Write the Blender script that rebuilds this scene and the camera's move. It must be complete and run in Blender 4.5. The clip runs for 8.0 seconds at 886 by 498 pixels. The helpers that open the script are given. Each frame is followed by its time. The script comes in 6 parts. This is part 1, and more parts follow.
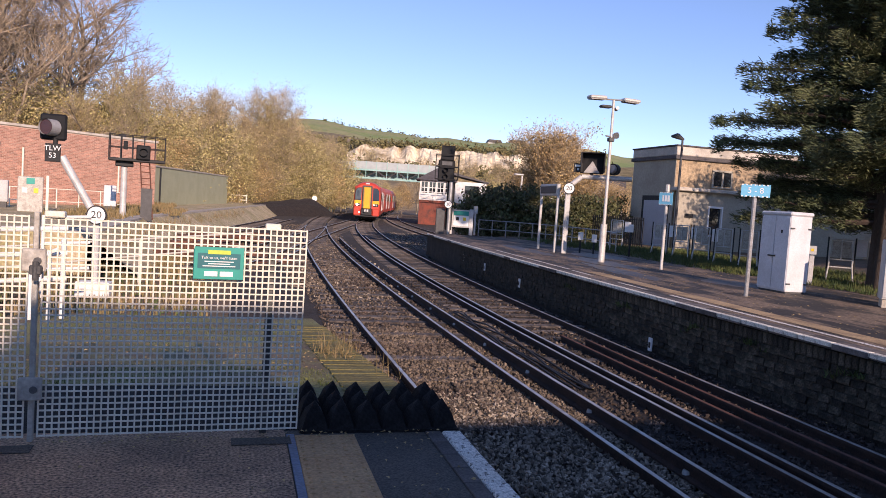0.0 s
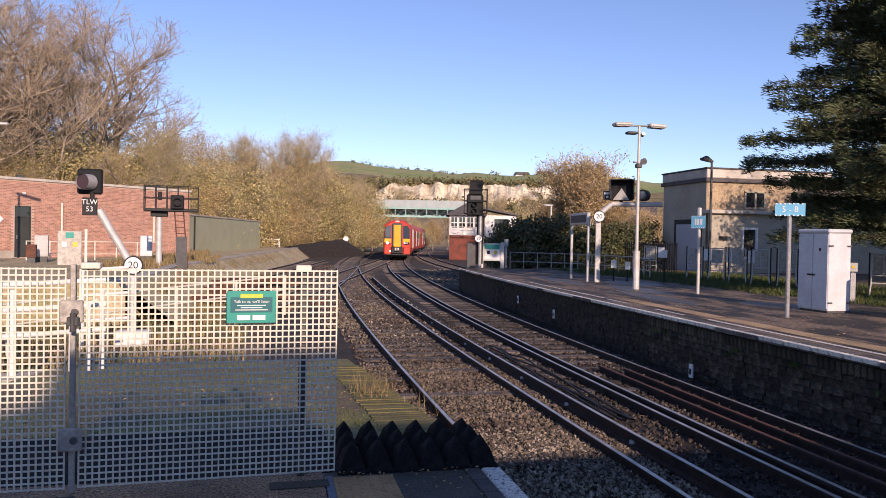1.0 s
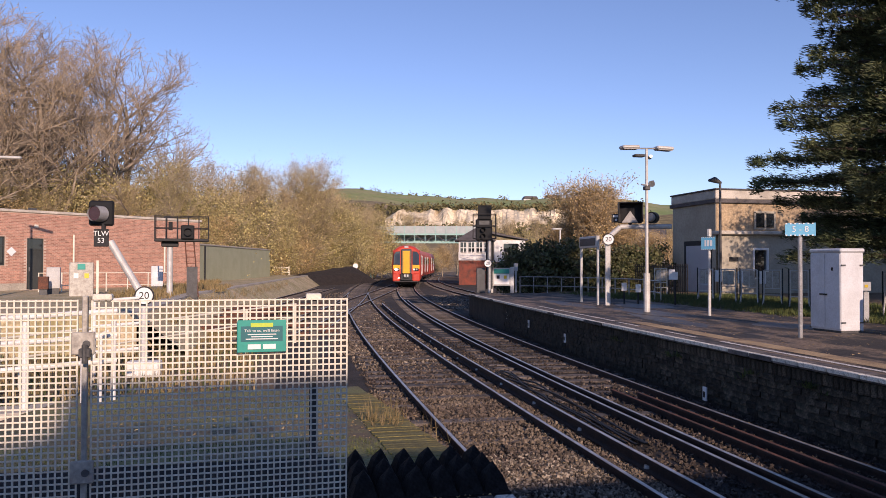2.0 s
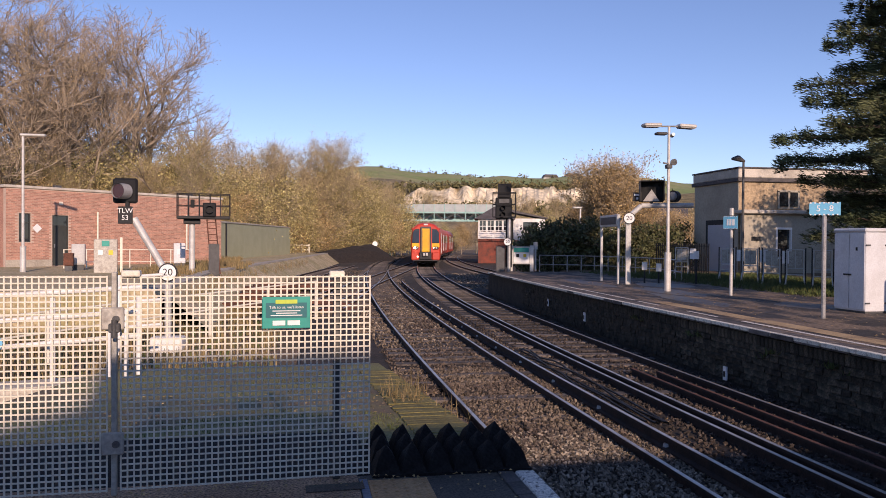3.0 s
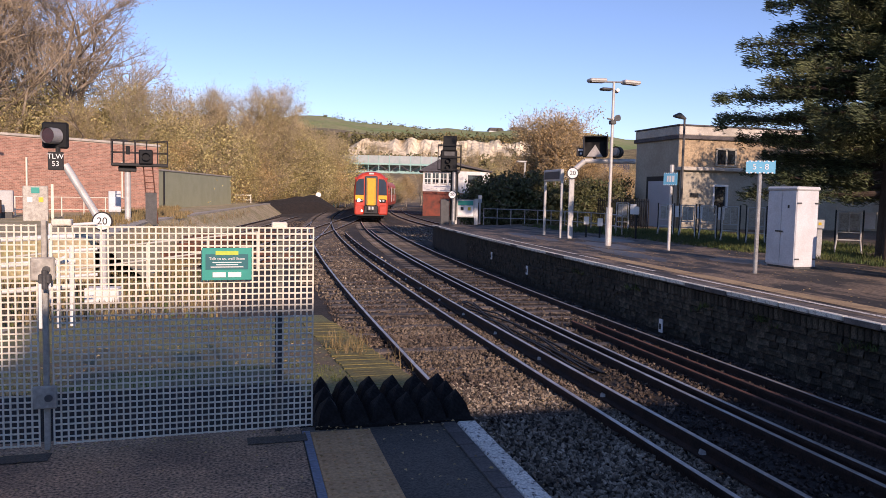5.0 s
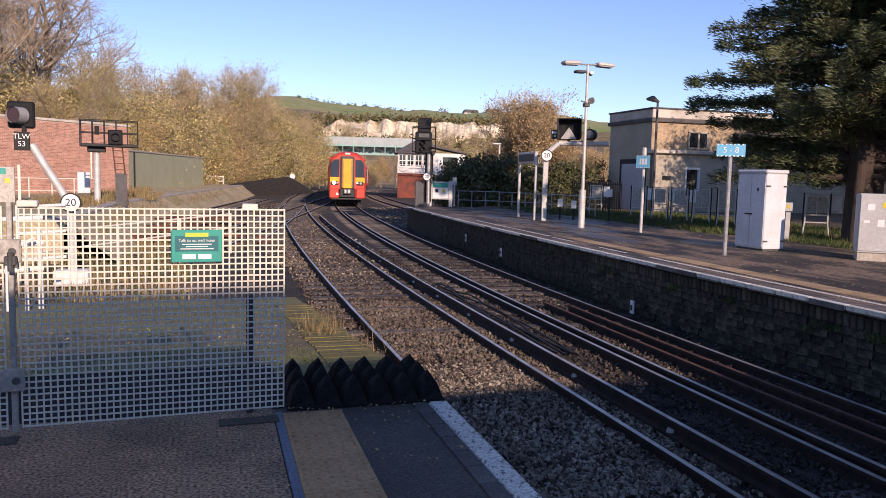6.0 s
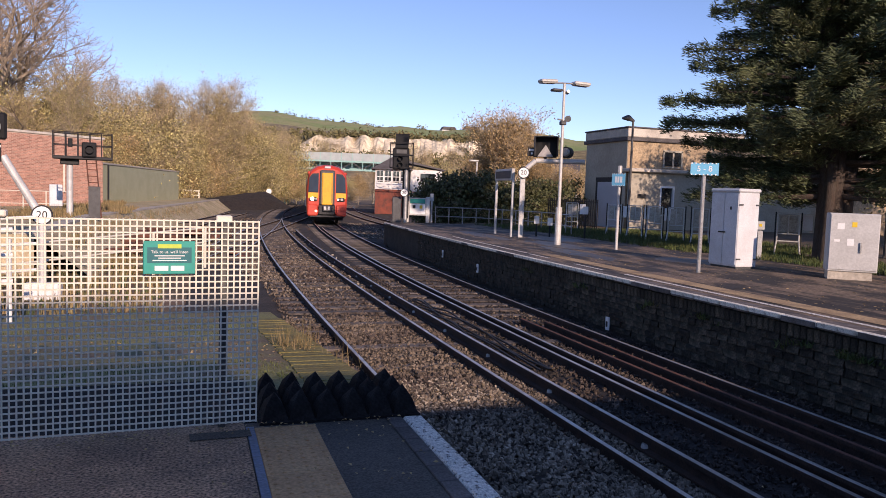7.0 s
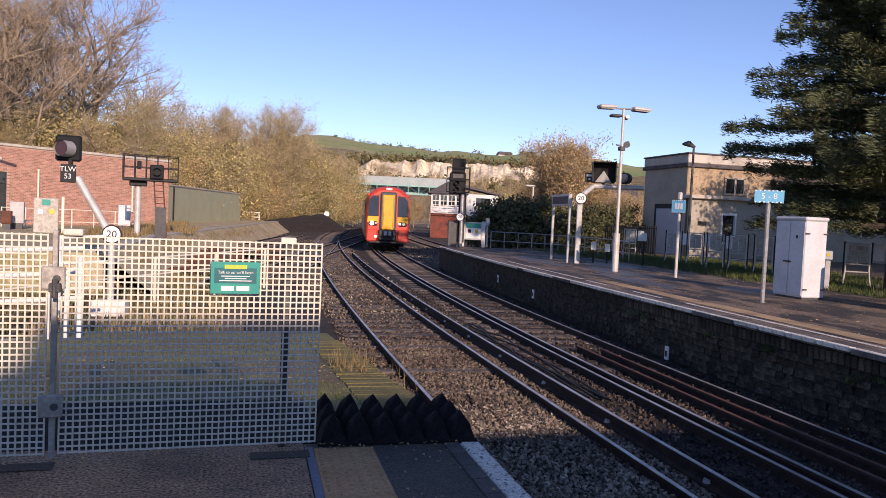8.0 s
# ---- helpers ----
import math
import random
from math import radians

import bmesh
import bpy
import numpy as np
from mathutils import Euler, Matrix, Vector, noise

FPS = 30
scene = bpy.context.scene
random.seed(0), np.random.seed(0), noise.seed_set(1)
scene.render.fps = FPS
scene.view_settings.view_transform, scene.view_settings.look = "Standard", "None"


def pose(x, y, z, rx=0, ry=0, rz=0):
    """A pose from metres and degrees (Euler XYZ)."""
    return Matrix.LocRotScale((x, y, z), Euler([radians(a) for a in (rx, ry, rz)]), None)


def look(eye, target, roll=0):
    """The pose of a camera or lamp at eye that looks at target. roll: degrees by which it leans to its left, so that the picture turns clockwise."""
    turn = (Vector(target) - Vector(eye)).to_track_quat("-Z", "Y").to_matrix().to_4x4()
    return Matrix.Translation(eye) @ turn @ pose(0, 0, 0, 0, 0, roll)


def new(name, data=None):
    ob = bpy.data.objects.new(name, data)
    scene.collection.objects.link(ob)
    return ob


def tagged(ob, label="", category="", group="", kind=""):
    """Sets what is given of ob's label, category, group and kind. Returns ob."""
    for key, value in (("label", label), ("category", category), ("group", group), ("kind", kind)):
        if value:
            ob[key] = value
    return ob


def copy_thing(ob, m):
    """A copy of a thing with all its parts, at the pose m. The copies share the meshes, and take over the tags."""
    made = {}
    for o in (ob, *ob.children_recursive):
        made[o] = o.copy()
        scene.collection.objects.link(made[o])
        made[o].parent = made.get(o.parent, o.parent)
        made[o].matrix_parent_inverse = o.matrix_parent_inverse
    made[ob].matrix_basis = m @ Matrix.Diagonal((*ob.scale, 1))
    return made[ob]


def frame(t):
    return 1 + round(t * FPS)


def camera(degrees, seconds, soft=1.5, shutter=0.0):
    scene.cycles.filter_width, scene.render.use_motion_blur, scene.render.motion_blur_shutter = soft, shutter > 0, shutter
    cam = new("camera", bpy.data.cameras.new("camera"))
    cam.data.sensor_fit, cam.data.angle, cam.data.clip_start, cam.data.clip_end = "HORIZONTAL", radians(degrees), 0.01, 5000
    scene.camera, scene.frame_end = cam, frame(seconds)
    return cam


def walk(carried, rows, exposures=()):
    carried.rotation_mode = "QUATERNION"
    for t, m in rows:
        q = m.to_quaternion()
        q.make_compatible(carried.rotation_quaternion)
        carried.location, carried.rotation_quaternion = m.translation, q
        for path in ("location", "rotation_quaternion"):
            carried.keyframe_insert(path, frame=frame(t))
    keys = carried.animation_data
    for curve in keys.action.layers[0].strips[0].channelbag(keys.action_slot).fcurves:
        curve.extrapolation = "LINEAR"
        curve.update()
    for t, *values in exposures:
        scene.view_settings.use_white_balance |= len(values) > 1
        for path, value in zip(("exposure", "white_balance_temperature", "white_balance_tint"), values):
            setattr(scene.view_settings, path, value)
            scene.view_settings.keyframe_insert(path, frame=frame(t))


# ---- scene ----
cam = camera(61.0, 8.0, soft=0.6)
ROWS = [
    (0.0, -0.0000, 0.0001, 1.4501, -15.070, -3.470, -3.820),
    (0.5, 0.0097, 0.0061, 1.4393, -16.563, -2.828, -1.628),
    (1.0, 0.0166, 0.0115, 1.4449, -12.746, -0.894, -1.074),
    (1.2, 0.0170, 0.0147, 1.4291, -11.444, -0.682, 0.863),
    (1.5, 0.0207, 0.0086, 1.4557, -11.570, -1.155, -0.032),
    (1.7, 0.0224, 0.0047, 1.4470, -12.469, 0.798, -0.584),
    (2.8, -0.0047, -0.0078, 1.4548, -9.846, 1.081, 1.423),
    (3.0, -0.0052, -0.0209, 1.4484, -10.566, -0.626, -0.373),
    (3.5, -0.0201, 0.0175, 1.4550, -11.228, -2.749, -1.111),
    (3.6, -0.0028, -0.0155, 1.4515, -9.828, -0.983, -0.976),
    (3.7, 0.0070, -0.0211, 1.4373, -12.935, -2.374, -2.578),
    (4.0, -0.0272, 0.0148, 1.4456, -12.586, -2.454, -2.624),
    (4.2, -0.0192, 0.0087, 1.4463, -12.695, -4.037, -2.720),
    (4.3, -0.0122, -0.0373, 1.4328, -10.373, -2.117, -1.139),
    (4.4, -0.0037, -0.0083, 1.4498, -13.446, -3.183, -1.272),
    (4.5, -0.0236, 0.0009, 1.4545, -13.209, -3.995, -0.382),
    (4.6, 0.0041, -0.0107, 1.4394, -11.982, -3.401, 0.042),
    (4.7, -0.0055, 0.0156, 1.4506, -14.366, -4.174, -1.258),
    (5.8, 0.0091, -0.0097, 1.4448, -15.286, -4.177, -1.180),
    (6.0, 0.0123, -0.0149, 1.4506, -16.669, -5.509, -1.400),
    (6.4, 0.0166, -0.0101, 1.4432, -18.016, -3.884, -1.402),
    (6.5, 0.0056, -0.0047, 1.4508, -15.875, -3.006, -1.009),
    (6.6, 0.0143, -0.0191, 1.4436, -17.958, -3.921, -2.404),
    (6.9, 0.0063, -0.0030, 1.4747, -16.737, -2.725, -1.876),
    (7.0, 0.0205, -0.0121, 1.4328, -18.382, -4.202, -1.956),
    (7.4, -0.0079, -0.0079, 1.4460, -21.134, -1.599, -3.291),
    (7.5, -0.0143, -0.0187, 1.4287, -18.492, -0.763, -2.949),
    (8.0, -0.0150, -0.0034, 1.4342, -14.193, -2.523, -2.633),
]
walk(cam, [(t, pose(x, y, z, 90 + pitch, roll, yaw)) for t, x, y, z, yaw, pitch, roll in ROWS],
     exposures=((0.0, 0.36, 6650, 32), (1.0, 0.26, 6750, 32), (1.7, 0.16, 6750, 32), (3.0, 0.05, 6780, 32), (4.5, 0.16, 6750, 32), (6.0, 0.28, 6650, 32), (7.5, 0.18, 6650, 32), (8.0, 0.22, 6650, 32)))

# ---- light ----
SUN_AZ, SUN_EL = 173.0, 19.0  # degrees clockwise from +y, and above the horizon
world = bpy.data.worlds.new("sky")
scene.world = world
world.use_nodes = True
wn = world.node_tree
sky = wn.nodes.new("ShaderNodeTexSky")
sky.sky_type, sky.sun_disc = "NISHITA", False
sky.sun_elevation, sky.sun_rotation = radians(SUN_EL), radians(SUN_AZ)
sky.altitude = 900
sky.air_density, sky.dust_density, sky.ozone_density = 0.95, 0.0, 3.8
wn.links.new(sky.outputs[0], wn.nodes["Background"].inputs[0])
wn.nodes["Background"].inputs[1].default_value = 0.14
sun_data = bpy.data.lights.new("sun", "SUN")
sun_data.energy, sun_data.angle, sun_data.color = 4.1, radians(0.5), (1.0, 0.855, 0.64)
sun = new("sun", sun_data)
SUN_DIR = Vector((math.sin(radians(SUN_AZ)) * math.cos(radians(SUN_EL)), math.cos(radians(SUN_AZ)) * math.cos(radians(SUN_EL)), math.sin(radians(SUN_EL))))
sun.matrix_basis = look(SUN_DIR * 60, (0, 0, 0))


# ---- materials ----
def mat(name, colour, rough=0.8, metal=0.0, second=None, scale=3.0, fine=40.0, vary=0.25, bump=0.2, island=0.0, per_object=0.0, emit=0.0, stretch=(1, 1, 1), spec=0.5, lo=0.4, hi=0.62):
    """A node material: base colour mixed with a second one in large patches, fine grain, bump."""
    m = bpy.data.materials.new(name)
    m.use_nodes = True
    n, l = m.node_tree.nodes, m.node_tree.links
    b = n["Principled BSDF"]
    b.inputs["Roughness"].default_value, b.inputs["Metallic"].default_value = rough, metal
    b.inputs["Specular IOR Level"].default_value = spec
    co = n.new("ShaderNodeTexCoord")
    mp = n.new("ShaderNodeMapping")
    mp.inputs["Scale"].default_value = stretch
    l.new(co.outputs["Object"], mp.inputs["Vector"])
    big = n.new("ShaderNodeTexNoise")
    big.inputs["Scale"].default_value, big.inputs["Detail"].default_value, big.inputs["Roughness"].default_value = scale, 6, 0.65
    small = n.new("ShaderNodeTexNoise")
    small.inputs["Scale"].default_value, small.inputs["Detail"].default_value = fine, 3
    for t in (big, small):
        l.new(mp.outputs[0], t.inputs["Vector"])
    ramp = n.new("ShaderNodeMapRange")
    ramp.inputs["From Min"].default_value, ramp.inputs["From Max"].default_value = lo, hi
    l.new(big.outputs["Fac"], ramp.inputs["Value"])
    mix = n.new("ShaderNodeMix")
    mix.data_type = "RGBA"
    c2 = second or tuple(c * (1 - vary) for c in colour)
    mix.inputs["A"].default_value, mix.inputs["B"].default_value = (*colour, 1), (*c2, 1)
    l.new(ramp.outputs[0], mix.inputs["Factor"])
    hsv = n.new("ShaderNodeHueSaturation")
    l.new(mix.outputs["Result"], hsv.inputs["Color"])
    val = n.new("ShaderNodeMapRange")
    val.inputs["From Min"].default_value, val.inputs["From Max"].default_value = 0.3, 0.7
    val.inputs["To Min"].default_value, val.inputs["To Max"].default_value = 1 - vary, 1 + vary
    l.new(small.outputs["Fac"], val.inputs["Value"])
    out = val.outputs[0]
    for amount, node, socket in ((island, "ShaderNodeNewGeometry", "Random Per Island"), (per_object, "ShaderNodeObjectInfo", "Random")):
        if amount:
            g = n.new(node)
            r = n.new("ShaderNodeMapRange")
            r.inputs["To Min"].default_value, r.inputs["To Max"].default_value = 1 - amount, 1 + amount
            l.new(g.outputs[socket], r.inputs["Value"])
            mul = n.new("ShaderNodeMath")
            mul.operation = "MULTIPLY"
            l.new(out, mul.inputs[0]), l.new(r.outputs[0], mul.inputs[1])
            out = mul.outputs[0]
    l.new(out, hsv.inputs["Value"])
    l.new(hsv.outputs[0], b.inputs["Base Color"])
    if bump:
        bp = n.new("ShaderNodeBump")
        bp.inputs["Strength"].default_value, bp.inputs["Distance"].default_value = bump, 0.02
        l.new(small.outputs["Fac"], bp.inputs["Height"])
        l.new(bp.outputs[0], b.inputs["Normal"])
    if emit:
        l.new(hsv.outputs[0], b.inputs["Emission Color"])
        b.inputs["Emission Strength"].default_value = emit
    return m


def glass(name, tint, rough=0.03):
    m = mat(name, tint, rough, 0.0, vary=0.1, bump=0.0, scale=0.7, fine=2.0, spec=1.0)
    return m


ASPHALT = mat("asphalt", (0.4, 0.25, 0.155), 0.85, second=(0.22, 0.142, 0.095), scale=1.6, fine=62, vary=0.95, bump=0.7)
ASPHALT_SMOOTH = mat("asphalt_smooth", (0.066, 0.057, 0.046), 0.8, second=(0.09, 0.074, 0.058), scale=2.2, fine=90, vary=0.6, bump=0.4)
ASPHALT_WORN = mat("asphalt_worn", (0.21, 0.148, 0.098), 0.8, second=(0.038, 0.032, 0.028), scale=0.9, fine=14, vary=0.6, bump=0.4, stretch=(1.8, 0.6, 1), lo=0.43, hi=0.54)
TACTILE_OLD = mat("old_buff_strip", (0.5, 0.34, 0.18), 0.85, second=(0.3, 0.2, 0.11), scale=1.5, fine=40, vary=0.3)
TACTILE = mat("tactile_buff", (0.5, 0.3, 0.145), 0.85, second=(0.38, 0.215, 0.1), scale=2.5, fine=60, vary=0.25, per_object=0.1)
COPING = mat("coping_stone", (0.14, 0.12, 0.11), 0.85, second=(0.065, 0.056, 0.052), scale=5, fine=80, vary=0.4, per_object=0.35)
WHITE_LINE = mat("worn_white_paint", (0.8, 0.75, 0.66), 0.8, second=(0.1, 0.085, 0.07), scale=30, fine=90, vary=0.35, bump=0.6, per_object=0.12, lo=0.54, hi=0.62)
WHITE_EDGE = mat("white_edge_paint", (0.76, 0.71, 0.6), 0.8, second=(0.36, 0.32, 0.26), scale=14, fine=60, vary=0.25, bump=0.4, per_object=0.15, lo=0.5, hi=0.66)
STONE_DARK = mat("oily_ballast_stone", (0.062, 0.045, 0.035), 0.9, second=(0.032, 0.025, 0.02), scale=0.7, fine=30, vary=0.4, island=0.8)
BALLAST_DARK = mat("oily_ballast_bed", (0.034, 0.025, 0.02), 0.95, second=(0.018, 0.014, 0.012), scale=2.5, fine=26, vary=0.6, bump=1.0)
YELLOW_LINE = mat("worn_yellow_paint", (0.6, 0.38, 0.11), 0.8, second=(0.25, 0.18, 0.1), scale=6, fine=60, vary=0.3, lo=0.5, hi=0.75)
DRAIN = mat("blue_grey_channel", (0.055, 0.085, 0.16), 0.45, second=(0.035, 0.055, 0.1), scale=4, vary=0.3)
BALLAST = mat("ballast_bed", (0.062, 0.046, 0.034), 0.95, second=(0.026, 0.02, 0.016), scale=1.8, fine=18, vary=0.7, bump=1.0, lo=0.42, hi=0.56)
STONE_GREY = mat("clean_ballast_stone", (0.27, 0.225, 0.17), 0.9, second=(0.14, 0.11, 0.08), scale=0.9, fine=30, vary=0.3, island=0.85)
STONE = mat("ballast_stone", (0.145, 0.112, 0.08), 0.9, second=(0.07, 0.05, 0.04), scale=0.7, fine=30, vary=0.3, island=0.85)
SLEEPER = mat("sleeper", (0.15, 0.125, 0.108), 0.9, second=(0.05, 0.041, 0.036), scale=3, fine=60, vary=0.35, per_object=0.45)
RAIL_SIDE = mat("rusty_rail_side", (0.05, 0.026, 0.018), 0.9, second=(0.026, 0.016, 0.012), scale=5, fine=60, vary=0.4)
RAIL_TOP = mat("polished_rail_head", (0.55, 0.51, 0.46), 0.4, 0.6, second=(0.36, 0.32, 0.28), scale=3, fine=90, vary=0.15, bump=0.05)
RUST = mat("rust", (0.16, 0.06, 0.035), 0.85, second=(0.07, 0.035, 0.025), scale=3, fine=50, vary=0.4)
MOSS_SETT = mat("mossy_sett", (0.2, 0.16, 0.05), 0.95, second=(0.13, 0.115, 0.035), scale=2.5, fine=30, vary=0.35, bump=0.6, per_object=0.2)
WET = mat("damp_asphalt", (0.06, 0.052, 0.045), 0.5, second=(0.1, 0.075, 0.05), scale=2.0, fine=25, vary=0.4, bump=0.15)
WALL_STONE = mat("dark_platform_wall", (0.088, 0.07, 0.05), 0.95, second=(0.022, 0.022, 0.015), scale=5.0, fine=40, vary=0.6, bump=1.0, per_object=0.6)
MORTAR = mat("mortar_dark", (0.03, 0.027, 0.021), 0.95, second=(0.055, 0.047, 0.037), scale=2.0, fine=30, vary=0.5, bump=0.8)
CREAM_BAR = mat("cream_plastic_coated_bar", (0.78, 0.73, 0.61), 0.45, second=(0.68, 0.63, 0.5), scale=5, fine=60, vary=0.1)
GALV = mat("galvanised_steel", (0.42, 0.42, 0.41), 0.5, 0.6, second=(0.3, 0.3, 0.29), scale=6, fine=40, vary=0.2)
LOCK_GREY = mat("grey_lock_plate", (0.5, 0.48, 0.42), 0.6, 0.2, second=(0.34, 0.31, 0.27), scale=8, vary=0.2)
WHITE = mat("white_paint", (0.8, 0.79, 0.76), 0.6, second=(0.66, 0.64, 0.6), scale=2.5, fine=40, vary=0.08)
WHITE_GALV = mat("pale_grey_post", (0.62, 0.61, 0.58), 0.55, 0.2, second=(0.48, 0.47, 0.44), scale=3, vary=0.12)
CABINET = mat("pale_grey_cabinet", (0.66, 0.67, 0.68), 0.5, second=(0.56, 0.56, 0.56), scale=1.6, fine=30, vary=0.08, bump=0.05)
CABINET2 = mat("grey_cabinet", (0.52, 0.52, 0.5), 0.6, second=(0.44, 0.44, 0.42), scale=1.6, fine=30, vary=0.1, bump=0.05)
BLACK = mat("black_paint", (0.012, 0.012, 0.013), 0.65, second=(0.02, 0.019, 0.019), scale=6, vary=0.3)
BLACK_RUBBER = mat("black_rubber", (0.01, 0.0098, 0.0098), 0.9, second=(0.018, 0.017, 0.017), spec=0.2, scale=9, fine=60, vary=0.4, bump=0.4)
DARK_GREY = mat("dark_grey_metal", (0.1, 0.1, 0.1), 0.6, 0.3, scale=5, vary=0.25)
SIGNAL_GREY = mat("signal_backplate", (0.013, 0.014, 0.016), 0.7, scale=5, vary=0.25, spec=0.3)
HOOD = mat("signal_hood_inner", (0.38, 0.37, 0.36), 0.5, scale=5, vary=0.15)
LENS = mat("signal_lens", (0.06, 0.02, 0.02), 0.1, scale=5, vary=0.2, spec=0.8)
TEAL = mat("teal_sign", (0.0, 0.33, 0.26), 0.5, second=(0.0, 0.28, 0.23), scale=3, vary=0.05, bump=0)
TEAL_DARK = mat("dark_teal_sign", (0.0, 0.13, 0.15), 0.5, scale=3, vary=0.05, bump=0)
LIME = mat("lime_sign", (0.5, 0.62, 0.06), 0.5, scale=3, vary=0.05, bump=0)
SKY_BLUE = mat("pale_blue_sign", (0.13, 0.46, 0.68), 0.5, second=(0.16, 0.5, 0.7), scale=3, vary=0.05, bump=0)
SIGN_WHITE = mat("sign_white", (0.82, 0.82, 0.8), 0.5, scale=4, vary=0.05, bump=0)
YELLOW = mat("warning_yellow", (0.8, 0.55, 0.03), 0.5, scale=4, vary=0.05, bump=0)
BRICK = mat("red_brick", (0.5, 0.26, 0.185), 0.9, second=(0.42, 0.21, 0.15), scale=1.5, fine=14, vary=0.22, bump=0.5, island=0.26, per_object=0.1)
BRICK_MORTAR = mat("brick_mortar", (0.6, 0.45, 0.36), 0.95, second=(0.5, 0.36, 0.28), scale=1.0, fine=25, vary=0.2)
CONCRETE = mat("pale_concrete", (0.5, 0.45, 0.37), 0.9, second=(0.36, 0.32, 0.26), scale=1.0, fine=18, vary=0.2)
GREEN_SHED = mat("olive_green_sheet", (0.44, 0.44, 0.28), 0.75, second=(0.39, 0.39, 0.24), scale=0.8, fine=12, vary=0.08)
DOOR_GREY = mat("dark_green_grey_door", (0.05, 0.055, 0.05), 0.6, scale=2, vary=0.2)
RENDER_GREY = mat("grey_cement_render", (0.42, 0.38, 0.3), 0.9, second=(0.35, 0.31, 0.24), scale=0.7, fine=10, vary=0.1, bump=0.1)
RENDER_TAN = mat("tan_stone_render", (0.46, 0.34, 0.21), 0.9, second=(0.3, 0.22, 0.14), scale=0.9, fine=10, vary=0.3)
PARAPET = mat("pale_parapet", (0.6, 0.55, 0.47), 0.85, second=(0.4, 0.36, 0.3), scale=1.0, vary=0.2)
DOOR_PALE = mat("pale_roller_door", (0.45, 0.46, 0.49), 0.6, scale=1, vary=0.1)
WINDOW = glass("dark_window_glass", (0.015, 0.018, 0.022))
CAB_GLASS = glass("cab_glass", (0.05, 0.07, 0.1))
TRAIN_RED = mat("red_train_paint", (0.6, 0.06, 0.028), 0.4, second=(0.48, 0.045, 0.026), scale=0.8, fine=8, vary=0.08, bump=0)
TRAIN_YELLOW = mat("yellow_train_paint", (0.82, 0.42, 0.01), 0.4, second=(0.72, 0.36, 0.01), scale=1.2, fine=8, vary=0.06, bump=0)
TRAIN_BLACK = mat("train_black", (0.012, 0.012, 0.014), 0.5, scale=3, vary=0.2)
TRAIN_WHITE = mat("train_white_trim", (0.7, 0.68, 0.65), 0.4, scale=3, vary=0.1, bump=0)
HEADLAMP = mat("headlamp", (1.0, 0.9, 0.75), 0.2, emit=9.0, vary=0.02, bump=0)
LAMP_SMALL = mat("small_headlamp", (1.0, 0.85, 0.65), 0.2, emit=4.0, vary=0.02, bump=0)
TEAL_BRIDGE = mat("teal_bridge_paint", (0.25, 0.46, 0.42), 0.6, second=(0.33, 0.52, 0.47), scale=0.8, vary=0.15)
BRIDGE_PANEL = mat("bridge_grey_panel", (0.4, 0.45, 0.44), 0.6, second=(0.33, 0.38, 0.38), scale=1, vary=0.12)
SLATE = mat("slate_roof", (0.11, 0.1, 0.1), 0.8, second=(0.08, 0.07, 0.068), scale=1.5, fine=12, vary=0.3)
RED_TIMBER = mat("red_painted_boards", (0.24, 0.055, 0.032), 0.8, second=(0.1, 0.04, 0.03), scale=1.4, vary=0.3)
BARK = mat("bark", (0.4, 0.32, 0.235), 0.95, second=(0.2, 0.16, 0.115), scale=1.2, fine=30, vary=0.35, bump=0.8, stretch=(3, 3, 0.7), island=0.35)
TWIG = mat("pale_twig", (0.47, 0.38, 0.26), 0.95, second=(0.32, 0.25, 0.17), scale=1, fine=10, vary=0.2, bump=0, island=0.35)
LEAF_TAN = mat("autumn_leaf_tan", (0.55, 0.43, 0.22), 0.8, second=(0.38, 0.29, 0.14), scale=0.35, fine=6, vary=0.25, bump=0, island=0.6)
LEAF_OLIVE = mat("autumn_leaf_olive", (0.45, 0.38, 0.16), 0.8, second=(0.33, 0.27, 0.12), scale=0.35, fine=6, vary=0.25, bump=0, island=0.6)
LEAF_BROWN = mat("autumn_leaf_brown", (0.48, 0.34, 0.155), 0.8, second=(0.32, 0.22, 0.1), scale=0.35, fine=6, vary=0.25, bump=0, island=0.55)
LEAF_GREEN = mat("hedge_leaf_green", (0.06, 0.075, 0.026), 0.7, second=(0.11, 0.1, 0.04), scale=0.6, fine=6, vary=0.3, bump=0, island=0.5)
CONIFER = mat("conifer_needles", (0.055, 0.08, 0.037), 0.75, second=(0.105, 0.115, 0.045), scale=0.5, fine=8, vary=0.3, bump=0, island=0.6)
CONIFER_BARK = mat("conifer_bark", (0.065, 0.05, 0.039), 0.95, second=(0.06, 0.04, 0.03), scale=3, fine=20, vary=0.4, bump=1.0, stretch=(4, 4, 0.6))
GRASS = mat("grass_blade", (0.05, 0.085, 0.02), 0.8, second=(0.1, 0.11, 0.03), scale=1.5, fine=10, vary=0.3, bump=0, island=0.4)
DRY_GRASS = mat("dry_grass", (0.27, 0.19, 0.09), 0.85, second=(0.18, 0.145, 0.06), scale=1.5, fine=10, vary=0.25, bump=0, island=0.35)
SOIL = mat("weedy_soil", (0.17, 0.105, 0.062), 0.95, second=(0.09, 0.072, 0.034), scale=0.5, fine=14, vary=0.45, bump=0.8)
